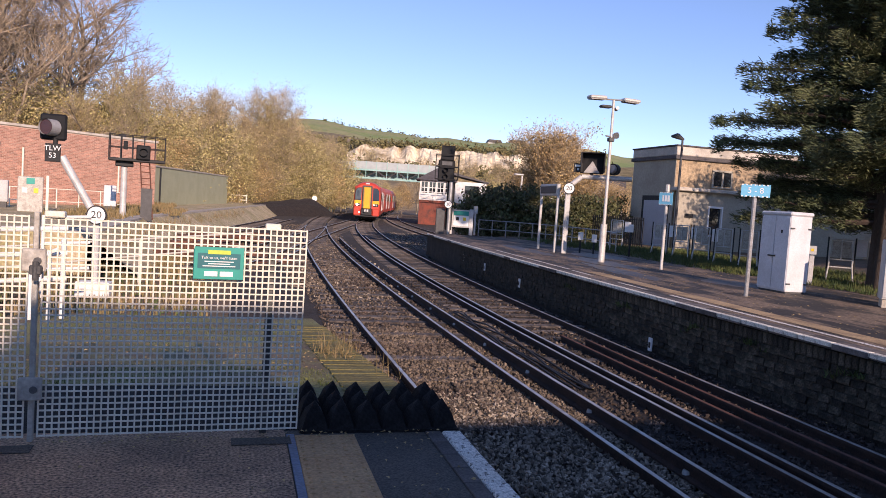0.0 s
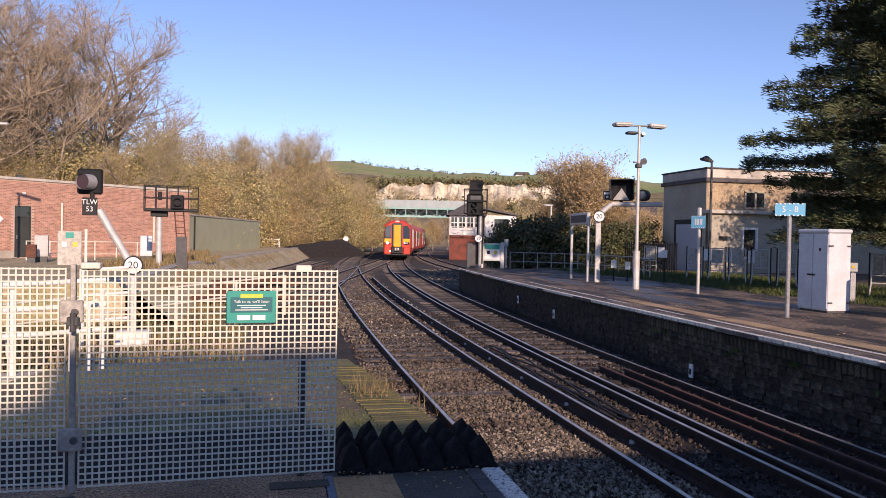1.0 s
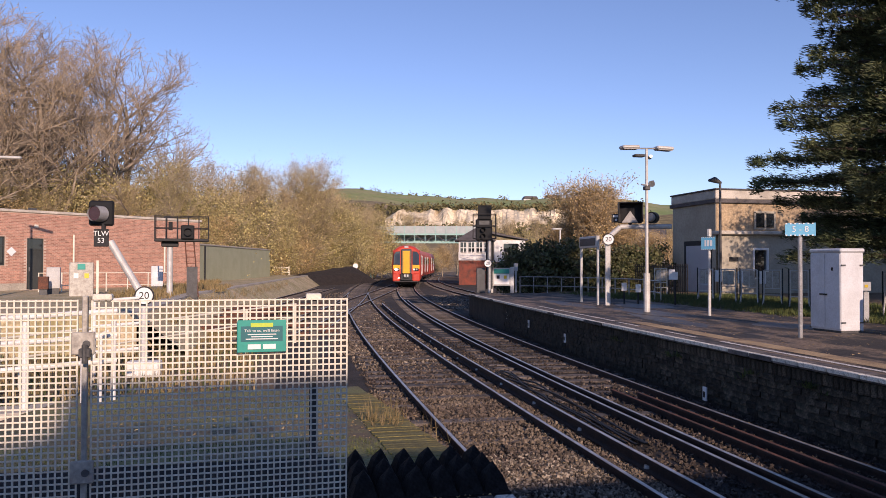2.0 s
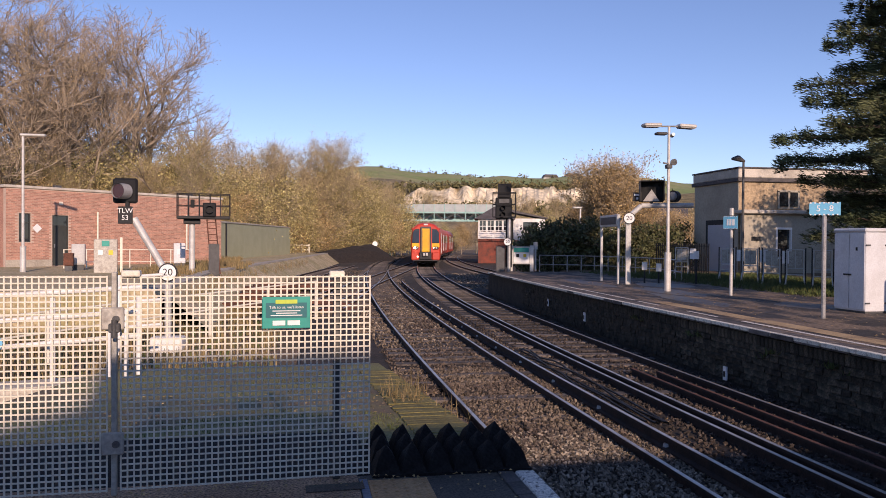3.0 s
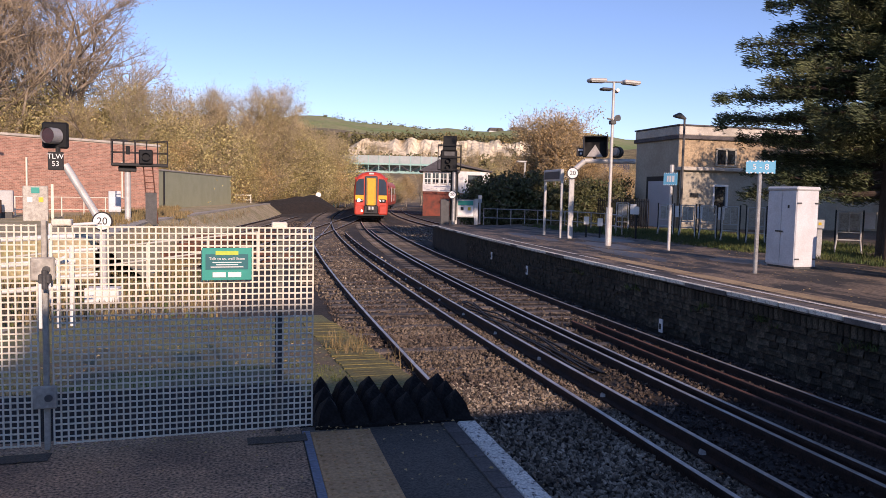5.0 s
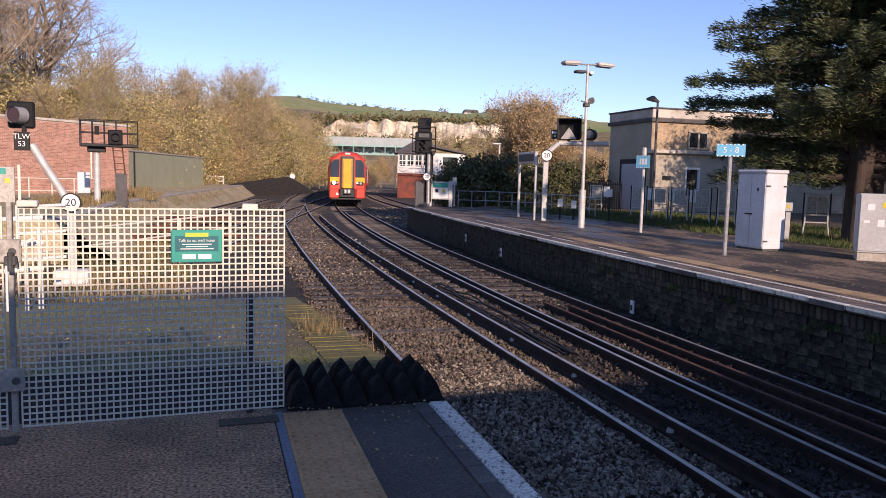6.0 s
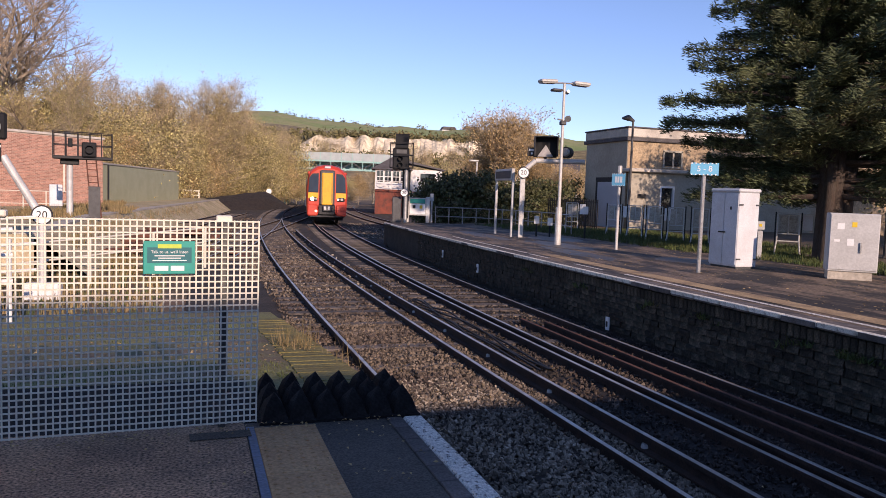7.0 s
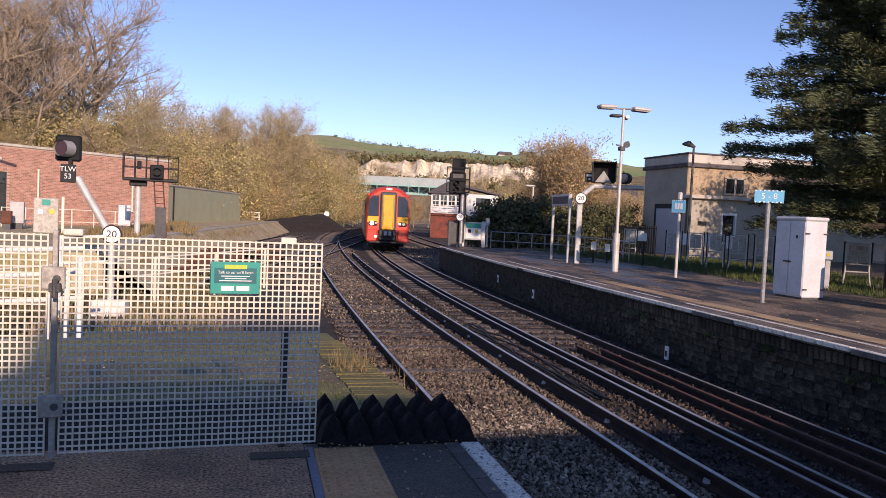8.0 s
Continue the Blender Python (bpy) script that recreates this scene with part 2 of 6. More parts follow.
MOSS = mat("mossy_ramp", (0.19, 0.185, 0.062), 0.95, second=(0.15, 0.11, 0.065), scale=1.1, fine=30, vary=0.4, bump=0.6)
IVY = mat("ivy_leaf", (0.05, 0.075, 0.022), 0.6, second=(0.08, 0.09, 0.03), scale=1.0, fine=6, vary=0.3, bump=0, island=0.5)
HILL_GRASS = mat("downland_grass", (0.22, 0.28, 0.075), 0.95, second=(0.33, 0.3, 0.13), scale=0.02, fine=0.2, vary=0.2, bump=0)
HILL_SCRUB = mat("hill_scrub", (0.26, 0.19, 0.1), 0.95, second=(0.17, 0.14, 0.06), scale=0.03, fine=0.3, vary=0.4, bump=0)
CHALK = mat("chalk_cliff", (0.78, 0.66, 0.47), 0.95, second=(0.3, 0.22, 0.11), scale=0.06, fine=0.4, vary=0.3, bump=0, stretch=(1, 1, 0.35), lo=0.48, hi=0.64)
HILL_BUSH = mat("hill_bush", (0.11, 0.11, 0.045), 0.9, second=(0.17, 0.14, 0.06), scale=0.05, fine=1, vary=0.3, bump=0, island=0.4)
PALE_SOIL = mat("pale_weedy_platform", (0.5, 0.4, 0.25), 0.95, second=(0.32, 0.27, 0.13), scale=0.6, fine=9, vary=0.35, bump=0.6)


# ---- building blocks ----
def box(bm, x0, x1, y0, y1, z0, z1, m=None, bevel=0.0):
    """A box between two corners, turned by m, with bevelled edges."""
    vs = [bm.verts.new((x, y, z)) for z in (z0, z1) for x, y in ((x0, y0), (x1, y0), (x1, y1), (x0, y1))]
    fs = [bm.faces.new([vs[i] for i in f]) for f in ((3, 2, 1, 0), (4, 5, 6, 7), (0, 1, 5, 4), (1, 2, 6, 5), (2, 3, 7, 6), (3, 0, 4, 7))]
    if m:
        for v in vs:
            v.co = m @ v.co
    if bevel:
        bmesh.ops.bevel(bm, geom=list({e for f in fs for e in f.edges}), offset=bevel, segments=1, affect="EDGES", profile=0.5)
    return bm


def tube(bm, a, b, r0, r1=None, n=10, caps=True):
    """A tapered tube from a to b."""
    a, b, r1 = Vector(a), Vector(b), r0 if r1 is None else r1
    q = (b - a).to_track_quat("Z", "Y")
    rings = [[bm.verts.new(p + q @ Vector((r * math.cos(6.2832 * i / n), r * math.sin(6.2832 * i / n), 0))) for i in range(n)] for p, r in ((a, r0), (b, r1))]
    for i in range(n):
        bm.faces.new((rings[0][i], rings[0][(i + 1) % n], rings[1][(i + 1) % n], rings[1][i]))
    if caps:
        bm.faces.new(rings[0][::-1]), bm.faces.new(rings[1])
    return bm


def prism(bm, outline, a, b, m=None):
    """An outline of (u, w) pairs in the x-z plane, drawn out from y = a to y = b."""
    rings = [[bm.verts.new((u, y, w)) for u, w in outline] for y in (a, b)]
    n = len(outline)
    bm.faces.new(rings[0]), bm.faces.new(rings[1][::-1])
    for i in range(n):
        bm.faces.new((rings[0][i], rings[1][i], rings[1][(i + 1) % n], rings[0][(i + 1) % n]))
    if m:
        for r in rings:
            for v in r:
                v.co = m @ v.co
    return bm


def finish(bm, name, material, smooth=False):
    bmesh.ops.recalc_face_normals(bm, faces=bm.faces)
    me = bpy.data.meshes.new(name)
    bm.to_mesh(me)
    bm.free()
    me.materials.append(material)
    if smooth:
        for p in me.polygons:
            p.use_smooth = True
    return me


def part(name, bm, material, parent=None, label="", smooth=False):
    """Links a bmesh as one mesh object, under its thing."""
    ob = new(name, finish(bm, name, material, smooth))
    ob.parent = parent
    return tagged(ob, label) if label else ob


def share(name, me, parent, m):
    ob = new(name, me)
    ob.parent, ob.matrix_basis = parent, m
    return ob


def thing(name, label, category, m=None, group="", kind=""):
    ob = new(name)
    ob.empty_display_size = 0.2
    if m:
        ob.matrix_basis = m
    return tagged(ob, label, category, group, kind)


def solid(name, bm, material, label, category, kind="", group="", m=None, smooth=False):
    ob = new(name, finish(bm, name, material, smooth))
    if m:
        ob.matrix_basis = m
    return tagged(ob, label, category, group, kind)


def raw(name, verts, faces, material, parent=None):
    me = bpy.data.meshes.new(name)
    me.from_pydata([tuple(v) for v in verts], [], [tuple(f) for f in faces])
    me.materials.append(material)
    ob = new(name, me)
    ob.parent = parent
    return ob


def text(name, words, size, material, parent, m, align="CENTER"):
    cu = bpy.data.curves.new(name, "FONT")
    cu.body, cu.size, cu.align_x, cu.align_y, cu.extrude = words, size, align, "CENTER", 0.001
    cu.materials.append(material)
    ob = new(name, cu)
    ob.parent, ob.matrix_basis = parent, m
    return ob


RAIL_Z = -0.88


def x1(y):
    """Centre line of the platform's own track."""
    return 3.0 + 0.0011 * max(0.0, min(y, 84) - 8) ** 2 + 0.167 * max(0.0, y - 84)


def x2(y):
    """Centre line of the second track, on which the train comes."""
    return 5.87 + 0.00127 * max(0.0, min(y, 100) - 4) ** 2 + 0.244 * max(0.0, y - 100)


def edge_right(y):
    return x2(y) + 1.5


# ---- ground, tracks, platforms ----
def along(f, ys, off, z):
    """Points beside the curve x = f(y), off metres to its right."""
    pts = []
    for y in ys:
        s = (f(y + 0.1) - f(y - 0.1)) / 0.2
        k = 1 / math.hypot(1, s)
        pts.append(Vector((f(y) + off * k, y - off * s * k, z)))
    return pts


def strip(bm, left, right):
    a = [bm.verts.new(p) for p in left]
    b = [bm.verts.new(p) for p in right]
    for i in range(len(a) - 1):
        bm.faces.new((a[i], b[i], b[i + 1], a[i + 1]))
    return bm


def sweep(bm, f, ys, off, outline):
    """An outline of (u, z) pairs swept along the curve x = f(y)."""
    rings = [[bm.verts.new(p) for p in (along(f, [y], off + u, z)[0] for u, z in outline)] for y in ys]
    n = len(outline)
    for r, s in zip(rings, rings[1:]):
        for i in range(n):
            bm.faces.new((r[i], r[(i + 1) % n], s[(i + 1) % n], s[i]))
    bm.faces.new(rings[0]), bm.faces.new(rings[-1][::-1])
    return bm


def steps(a, b, n):
    return [a + (b - a) * i / n for i in range(n + 1)]


bm = bmesh.new()
R = 2600
ring = [bm.verts.new((R * math.cos(k * math.pi / 24), R * math.sin(k * math.pi / 24), -1.12)) for k in range(48)]
bm.faces.new(ring)
solid("ground", bm, SOIL, "weedy brown earth between and beyond the tracks", "ground", "structure")

# ballast, one uneven bed below all the tracks
rng = np.random.default_rng(3)
nx, ny = 70, 220
verts, faces = [], []
for j in range(ny + 1):
    y = -6 + 126 * (j / ny) ** 1.5
    for i in range(nx + 1):
        u = i / nx
        x = (x1(y) - 3.2) * (1 - u) + (x2(y) + (1.45 if y < 33 else 8.0 + (y - 33) * 0.1)) * u if y < 33 else (x1(y) - 3.2 - min(9, (y - 33) * 0.35)) * (1 - u) + (x2(y) + min(9.5, 1.45 + (y - 33) * 0.5)) * u
        verts.append((x, y, RAIL_Z - 0.135 + 0.025 * noise.noise((x * 2.2, y * 2.2, 0)) - (0.12 if i in (0, nx) else 0)))
for j in range(ny):
    for i in range(nx):
        a = j * (nx + 1) + i
        faces.append((a, a + 1, a + nx + 2, a + nx + 1))
ballast = tagged(raw("ballast", verts, faces, BALLAST), "brown and grey ballast bed under the tracks", "ballast", "", "structure")


# darker bed round the second track, and painted ramp shade on the left shoulder
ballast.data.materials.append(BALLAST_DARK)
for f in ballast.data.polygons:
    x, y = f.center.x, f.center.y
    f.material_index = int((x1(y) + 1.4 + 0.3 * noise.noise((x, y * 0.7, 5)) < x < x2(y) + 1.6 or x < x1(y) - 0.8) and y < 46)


def stones(name, areas, seed, material, parent, zfun, size=(0.022, 0.045)):
    """Loose angular stones strewn over areas (x0, x1, y0, y1, count)."""
    r = np.random.default_rng(seed)
    base = np.array([(1, 0, 0), (-0.5, 0.87, 0), (-0.5, -0.87, 0), (0.1, 0.1, 0.8), (0, 0, -0.7), (0.55, 0.75, 0.35)])
    tri = np.array([(0, 5, 3), (5, 1, 3), (1, 2, 3), (2, 0, 3), (0, 4, 5), (5, 4, 1), (1, 4, 2), (2, 4, 0)])
    V, F, k = [], [], 0
    for x0, x1_, y0, y1, n in areas:
        px, py = r.uniform(x0, x1_, n), y0 + (y1 - y0) * r.random(n) ** 1.4
        for x, y in zip(px, py):
            x += x1(y) - 3.0 if y > 14 else 0.0
            q = Euler(r.uniform(0, 6.28, 3)).to_matrix()
            v = base * r.uniform(0.7, 1.3, (6, 1)) * r.uniform(*size)
            V.append(v @ np.array(q).T + (x, y, zfun(x, y) + r.uniform(0, 0.02)))
            F.append(tri + k)
            k += 6
    return tagged(raw(name, np.concatenate(V), np.concatenate(F), material, parent), "", "", "", "stuff")


stones("ballast_stones", [(2.2, 4.35, 7.6, 14, 8500), (1.5, 2.2, 7.6, 14, 900), (1.6, 4.6, 12, 26, 5000), (4.3, 7.3, 7.2, 20, 700)], 5, STONE, ballast, lambda x, y: RAIL_Z - 0.125, (0.018, 0.038))
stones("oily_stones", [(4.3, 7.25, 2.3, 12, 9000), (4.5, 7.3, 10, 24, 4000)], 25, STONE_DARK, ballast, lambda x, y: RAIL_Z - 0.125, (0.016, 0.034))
# grey near stones, lightened in colour to offset the shade lying there
stones("clean_stones", [(1.45, 4.4, 5.0, 9.2, 9500), (1.45, 4.4, 2.3, 5.2, 3600)], 15, STONE_GREY, ballast, lambda x, y: RAIL_Z - 0.125, (0.018, 0.038))

stones("middle_stones", [(1.2, 3.9, 20, 40, 2600), (0.5, 4.5, 34, 62, 2500)], 35, STONE, ballast, lambda x, y: RAIL_Z - 0.13, (0.03, 0.055))
stones("pale_stones", [(1.6, 4.6, 18, 48, 700), (7.6, 10.5, 38, 56, 700)], 36, STONE_GREY, ballast, lambda x, y: RAIL_Z - 0.125, (0.03, 0.055))

PROFILE = [(-0.033, 0), (-0.036, -0.035), (-0.01, -0.045), (-0.012, -0.115), (-0.07, -0.13), (-0.07, -0.15), (0.07, -0.15), (0.07, -0.13), (0.012, -0.115), (0.01, -0.045), (0.036, -0.035), (0.033, 0)]
BAND = [(-0.027, -0.002), (0.027, -0.002), (0.022, 0.004), (-0.022, 0.004)]


def rail(f, ys, off, parent, dz=0.0, top=None, name="rail"):
    bm = bmesh.new()
    sweep(bm, f, ys, off, [(u, RAIL_Z + dz + w) for u, w in PROFILE])
    web = part(name, bm, RAIL_SIDE, parent)
    bm = bmesh.new()
    sweep(bm, f, ys, off, [(u, RAIL_Z + dz + w) for u, w in BAND])
    part("rail_head", bm, top or RAIL_TOP, web, "worn shiny rail head" if top is None else "")
    return web


bm = box(bmesh.new(), -1.25, 1.25, -0.13, 0.13, -0.1, 0.0, None, 0.012)
SLEEPER_MESH = finish(bm, "sleeper", SLEEPER)


def sleepers(f, y0, y1, gap, parent, buried=0.0):
    y = y0
    while y < y1:
        s = (f(y + 0.1) - f(y - 0.1)) / 0.2
        share("sleeper", SLEEPER_MESH, parent, pose(f(y), y, RAIL_Z - 0.1 + random.uniform(-0.008, 0.008) - (0.045 if 5.2 < y < buried else 0) - (0.03 * random.random() if y < 30 and buried else 0), 0, random.uniform(-0.4, 0.4), -math.degrees(math.atan(s)) + random.uniform(-0.8, 0.8)))
        y += gap


def track(label, f, y0, y1, third=0.0, check=0.0, gap=0.68, buried=0.0):
    t = thing("track", label, "railway track", None, "running tracks", "structure")
    ys = steps(y0, y1, int((y1 - y0) / 1.6))
    for off in (-0.75, 0.75):
        rail(f, ys, off, t)
    if third:
        rail(f, steps(y0, min(y1, 42), 30), third, t, 0.06, RAIL_TOP, "conductor_rail")
    if check:
        rail(f, steps(y0, min(y1, 46), 34), check, t, 0.01, None, "check_rail")
    sleepers(f, y0, y1, gap, t, buried)
    return t


track("running track beside the near platform with conductor rail", x1, -5, 120, third=1.2, buried=9.4)
track("running track beside the far platform with a check rail", x2, -5, 125, check=-0.54, buried=11)


def branch_left(y):
    return x1(y) - 0.0021 * max(0.0, 62 - y) ** 2


def branch_right(y):
    return 13.2 + 0.00145 * max(0.0, y - 32) ** 2


def crossover(y):
    return 2.7 + 0.232 * (y - 38.3)


def siding_left(y):
    return 2.0 + 0.18 * (y - 59)


def siding_far_left(y):
    return -1.5 + 0.165 * (y - 56)


track("rusty branch track curving away from the junction", branch_left, 26, 110)
track("siding track curving behind the far platform's end", branch_right, 40, 125)
track("crossover track between the two running tracks", crossover, 24, 79, gap=0.9)
track("rusty siding track beside the dark ballast mound", siding_left, 34, 70)
track("outer siding track below the disused platform", siding_far_left, 36, 68)

# spare rusty rails in the four-foot of the second track
for off in (0.02, 0.36):
    spare = thing("spare_rail", "rusty spare rail lying between the running rails", "rail", None, "spare rails")
    rail(x2, steps(-4, 13.0 - off, 14), off, spare, -0.005, RUST, "rail_web")

# near platform: surface, tactile strip, coping, face
W = 4.5
bm = bmesh.new()
box(bm, -14, 0.33, -30, W + 0.12, -1.1, 0.0)
near = solid("platform_near", bm, ASPHALT, "worn grey-brown asphalt platform with tactile strip", "platform", "structure")
bm = bmesh.new()
box(bm, 0.3375, 0.383, -30, W + 0.02, -0.05, 0.004)
part("drain_channel", bm, DRAIN, near, "blue-grey edging channel")
bm = bmesh.new()
box(bm, 0.33, 1.2, -30, W + 0.12, -1.1, -0.006)
part("asphalt_strip", bm, ASPHALT_SMOOTH, near, "dark smooth asphalt strip")
bm = bmesh.new()
box(bm, 0.0, 0.36, 0.0, 0.395, -0.03, 0.004, None, 0.003)
for i in range(6):
    for j in range(6):
        u, v = 0.03 + 0.06 * i, 0.035 + 0.064 * j
        tube(bm, (u, v, 0.002), (u, v, 0.009), 0.0135, 0.009, 5)
tactile_mesh = finish(bm, "tactile_slab", TACTILE)
for k in range(22):
    share("tactile_slab", tactile_mesh, near, pose(0.385, W - 0.4 - 0.4 * k, 0.001, 0, 0, 0))
bm = box(bmesh.new(), 0.0, 0.1, 0.0, 0.215, -0.08, 0.002, None, 0.004)
coping_mesh = finish(bm, "coping_brick", COPING)
for k in range(30):
    share("coping_brick", coping_mesh, near, pose(1.205, W + 0.05 - 0.22 * (k + 1), 0, 0, 0, random.uniform(-0.5, 0.5)))
bm = box(bmesh.new(), 0.0, 0.13, 0.0, 0.434, -0.1, 0.006, None, 0.012)
edge_mesh = finish(bm, "edge_stone", WHITE_LINE)
for k in range(40):
    share("edge_stone", edge_mesh, near, pose(1.308 + random.uniform(-0.004, 0.004), W + 0.05 - 0.445 * (k + 1), 0, 0, 0, random.uniform(-0.4, 0.4)))
bm = bmesh.new()
box(bm, 1.2, 1.4, -30, W + 0.1, -1.1, -0.1)
part("platform_face", bm, MORTAR, near)

# mossy ramp beyond the spikes, falling to the track
bm = bmesh.new()
v = [bm.verts.new(p) for p in ((-3.4, W + 0.12, -0.02), (1.42, W + 0.12, -0.02), (1.42, 14.2, -0.88), (-3.4, 14.2, -0.88), (-3.4, W + 0.12, -1.1), (1.42, W + 0.12, -1.1), (1.42, 14.2, -1.1), (-3.4, 14.2, -1.1))]
for f in ((0, 1, 2, 3), (0, 4, 5, 1), (1, 5, 6, 2), (2, 6, 7, 3), (3, 7, 4, 0)):
    bm.faces.new([v[i] for i in f])
bmesh.ops.subdivide_edges(bm, edges=list(bm.faces)[0].edges[:], cuts=1)
ramp = solid("platform_ramp", bm, MOSS, "mossy platform end ramp sloping down to the track", "ramp", "structure")

# platform asphalt in deep shade, the shade drawn as a black box
part("dark_matting", box(bmesh.new(), -3.38, 0.415, W + 0.125, 5.72, -0.16, -0.004, None, 0.01), BLACK_RUBBER, ramp, "platform asphalt behind the fence, blackened for shade")
sett = finish(box(bmesh.new(), -0.5, 0.02, 0.0, 0.1165, -0.08, 0.012, None, 0.004), "sett", MOSS_SETT)
for k in range(66):
    y = W + 0.16 + 0.12 * k
    share("sett", sett, ramp, pose(1.42 + random.uniform(-0.012, 0.012), y, -0.02 - 0.0898 * (y - W - 0.12) + random.uniform(-0.004, 0.004), -5.1, random.uniform(-0.6, 0.6), random.uniform(-1, 1)))

# far platform
YE = 34.5
ys = steps(-30, YE, 60)
bm = bmesh.new()
inner = along(edge_right, ys, 0.32, 0.0)
outer = [Vector((15.8 - 0.06 * max(0, p.y - 14), p.y, 0.0)) for p in inner]
strip(bm, inner, outer)
strip(bm, [p + Vector((0, 0, -1.1)) for p in inner], inner)
ends = [bm.verts.new(p) for p in (inner[-1], outer[-1], outer[-1] + Vector((0, 0, -1.1)), inner[-1] + Vector((0, 0, -1.1)))]
bm.faces.new(ends)
far = solid("platform_far", bm, ASPHALT_WORN, "patched brown-grey asphalt platform with white edge", "platform", "structure")
bm = bmesh.new()
strip(bm, along(edge_right, steps(-30, 17, 40), 0.72, 0.005), along(edge_right, steps(-30, 17, 40), 1.12, 0.005))
part("tactile_strip", bm, TACTILE_OLD, far, "worn buff tactile strip")
bm = bmesh.new()
for y0, y1, o0, o1 in ((4, 12.6, 0.46, 0.56), (13.4, 14.6, 0.42, 0.5), (16, 17.2, 0.44, 0.52), (17.5, 24, 0.5, 0.58)):
    strip(bm, along(edge_right, steps(y0, y1, 10), o0, 0.004), along(edge_right, steps(y0, y1, 10), o1, 0.004))
part("worn_line", bm, WHITE_LINE, far, "broken pale painted line")
for cx, cy, rx, ry in ((9.6, 17.5, 0.42, 2.2), (10.6, 20.5, 0.6, 2.0), (11.5, 15.5, 0.7, 1.0), (9.9, 25.0, 0.4, 2.6), (12.0, 23.5, 0.9, 1.4)):
    bm = bmesh.new()
    bm.faces.new([bm.verts.new((cx + rx * math.cos(a / 4) * (1 + 0.35 * noise.noise((cx, a * 0.9, 0))) + 0.05 * math.sin(a / 4) * ry, cy + ry * math.sin(a / 4) * (1 + 0.35 * noise.noise((cy, a * 0.9, 3))), 0.003)) for a in range(25)])
    part("damp_patch", bm, WET, far, "dark damp patch in the asphalt")
bm = bmesh.new()
sweep(bm, edge_right, ys, 0.13, [(-0.05, -1.1), (-0.05, -0.07), (0.19, -0.07), (0.19, -1.1)])
part("platform_wall", bm, MORTAR, far, "dark stained platform wall")


# ---- fence between platform end and track ----
def mesh_panel(label, w, h, m):
    """A panel of square plastic-coated grating, w wide and h high, standing in its own x-z plane."""
    p = thing("mesh_fence_panel", label, "fence panel", m, "fence panels")
    nv, nh = round(w / 0.0352), round(h / 0.0352)
    up = finish(box(bmesh.new(), -0.0042, 0.0042, -0.005, 0.005, 0, h), "upright_bar", CREAM_BAR)
    flat = finish(box(bmesh.new(), 0, w, -0.0042, 0.0042, -0.004, 0.004), "cross_bar", CREAM_BAR)
    for i in range(nv + 1):
        share("upright_bar", up, p, pose(w * i / nv, 0, 0))
    for j in range(nh + 1):
        share("cross_bar", flat, p, pose(0, 0, 0.006 + (h - 0.012) * j / nh))
    return p


PANEL = mesh_panel("cream square-grating fence panel carrying a teal helpline sign", 1.41, 1.21, pose(-1.01, 4.475, 0.025, 0, 0, 3.2))
LEFT_PANEL = mesh_panel("cream square-grating gate panel beside a steel post", 2.35, 1.215, pose(-3.43, 4.42, 0.025, 0, 0, 1.0))
bm = bmesh.new()
box(bm, -0.014, 0.014, -0.014, 0.02, 0, 1.26, None, 0.004)
post = thing("fence_post", "galvanised steel fence post between the panels", "post", pose(-1.045, 4.475, 0), "fence posts")
part("upright", bm, LOCK_GREY, post)
for z in (1.0, 0.3):
    bm = bmesh.new()
    box(bm, -0.06, 0.06, -0.05, -0.025, z - 0.06, z + 0.065, None, 0.006)
    plate = part("lock_plate", bm, LOCK_GREY, post, "weathered grey lock plate")
    bm = bmesh.new()
    tube(bm, (0.02, -0.058, z), (0.02, -0.05, z), 0.02, None, 14)
    ring = part("lock_ring", bm, DARK_GREY, plate)
bm = bmesh.new()
tube(bm, (0.02, -0.09, 0.9), (0.02, -0.09, 1.0), 0.016)
box(bm, -0.01, 0.05, -0.1, -0.07, 0.93, 0.98, None, 0.005)
part("padlock", bm, DARK_GREY, post, "dark padlock")
bm = box(bmesh.new(), -0.05, 0.05, -0.03, 0.03, 1.235, 1.27, None, 0.006)
share("post_cap", finish(bm, "post_cap", CREAM_BAR), post, pose(0.09, 0, 0))
rear = thing("fence_post", "dark steel post behind the fence panel", "post", pose(0.2, 4.59, 0), "fence posts")
part("upright", box(bmesh.new(), -0.022, 0.022, -0.03, 0.03, 0, 1.22, None, 0.004), DARK_GREY, rear)
part("post_cap", box(bmesh.new(), -0.045, 0.045, -0.045, 0.03, 1.225, 1.262, None, 0.006), CREAM_BAR, rear)

sign = thing("helpline_sign", "teal helpline sign with yellow band fixed to the fence", "sign", pose(-0.235, 4.475, 0.93, 0, 0, 3.2))
bm = box(bmesh.new(), 0, 0.275, -0.012, -0.006, 0, 0.185, None, 0.002)
part("sign_plate", bm, TEAL, sign)
part("dark_band", box(bmesh.new(), 0.02, 0.255, -0.0145, -0.0125, 0.062, 0.15), TEAL_DARK, sign)
part("yellow_band", box(bmesh.new(), 0.075, 0.2, -0.0165, -0.0125, 0.145, 0.168), LIME, sign)
text("sign_words", "Talk to us, we'll listen", 0.0225, SIGN_WHITE, sign, pose(0.138, -0.017, 0.124, 90, 0, 0))
for z, w in ((0.1, 0.16), (0.087, 0.12), (0.074, 0.18)):
    part("print_line", box(bmesh.new(), 0.138 - w / 2, 0.138 + w / 2, -0.017, -0.0145, z, z + 0.005), SIGN_WHITE, sign)
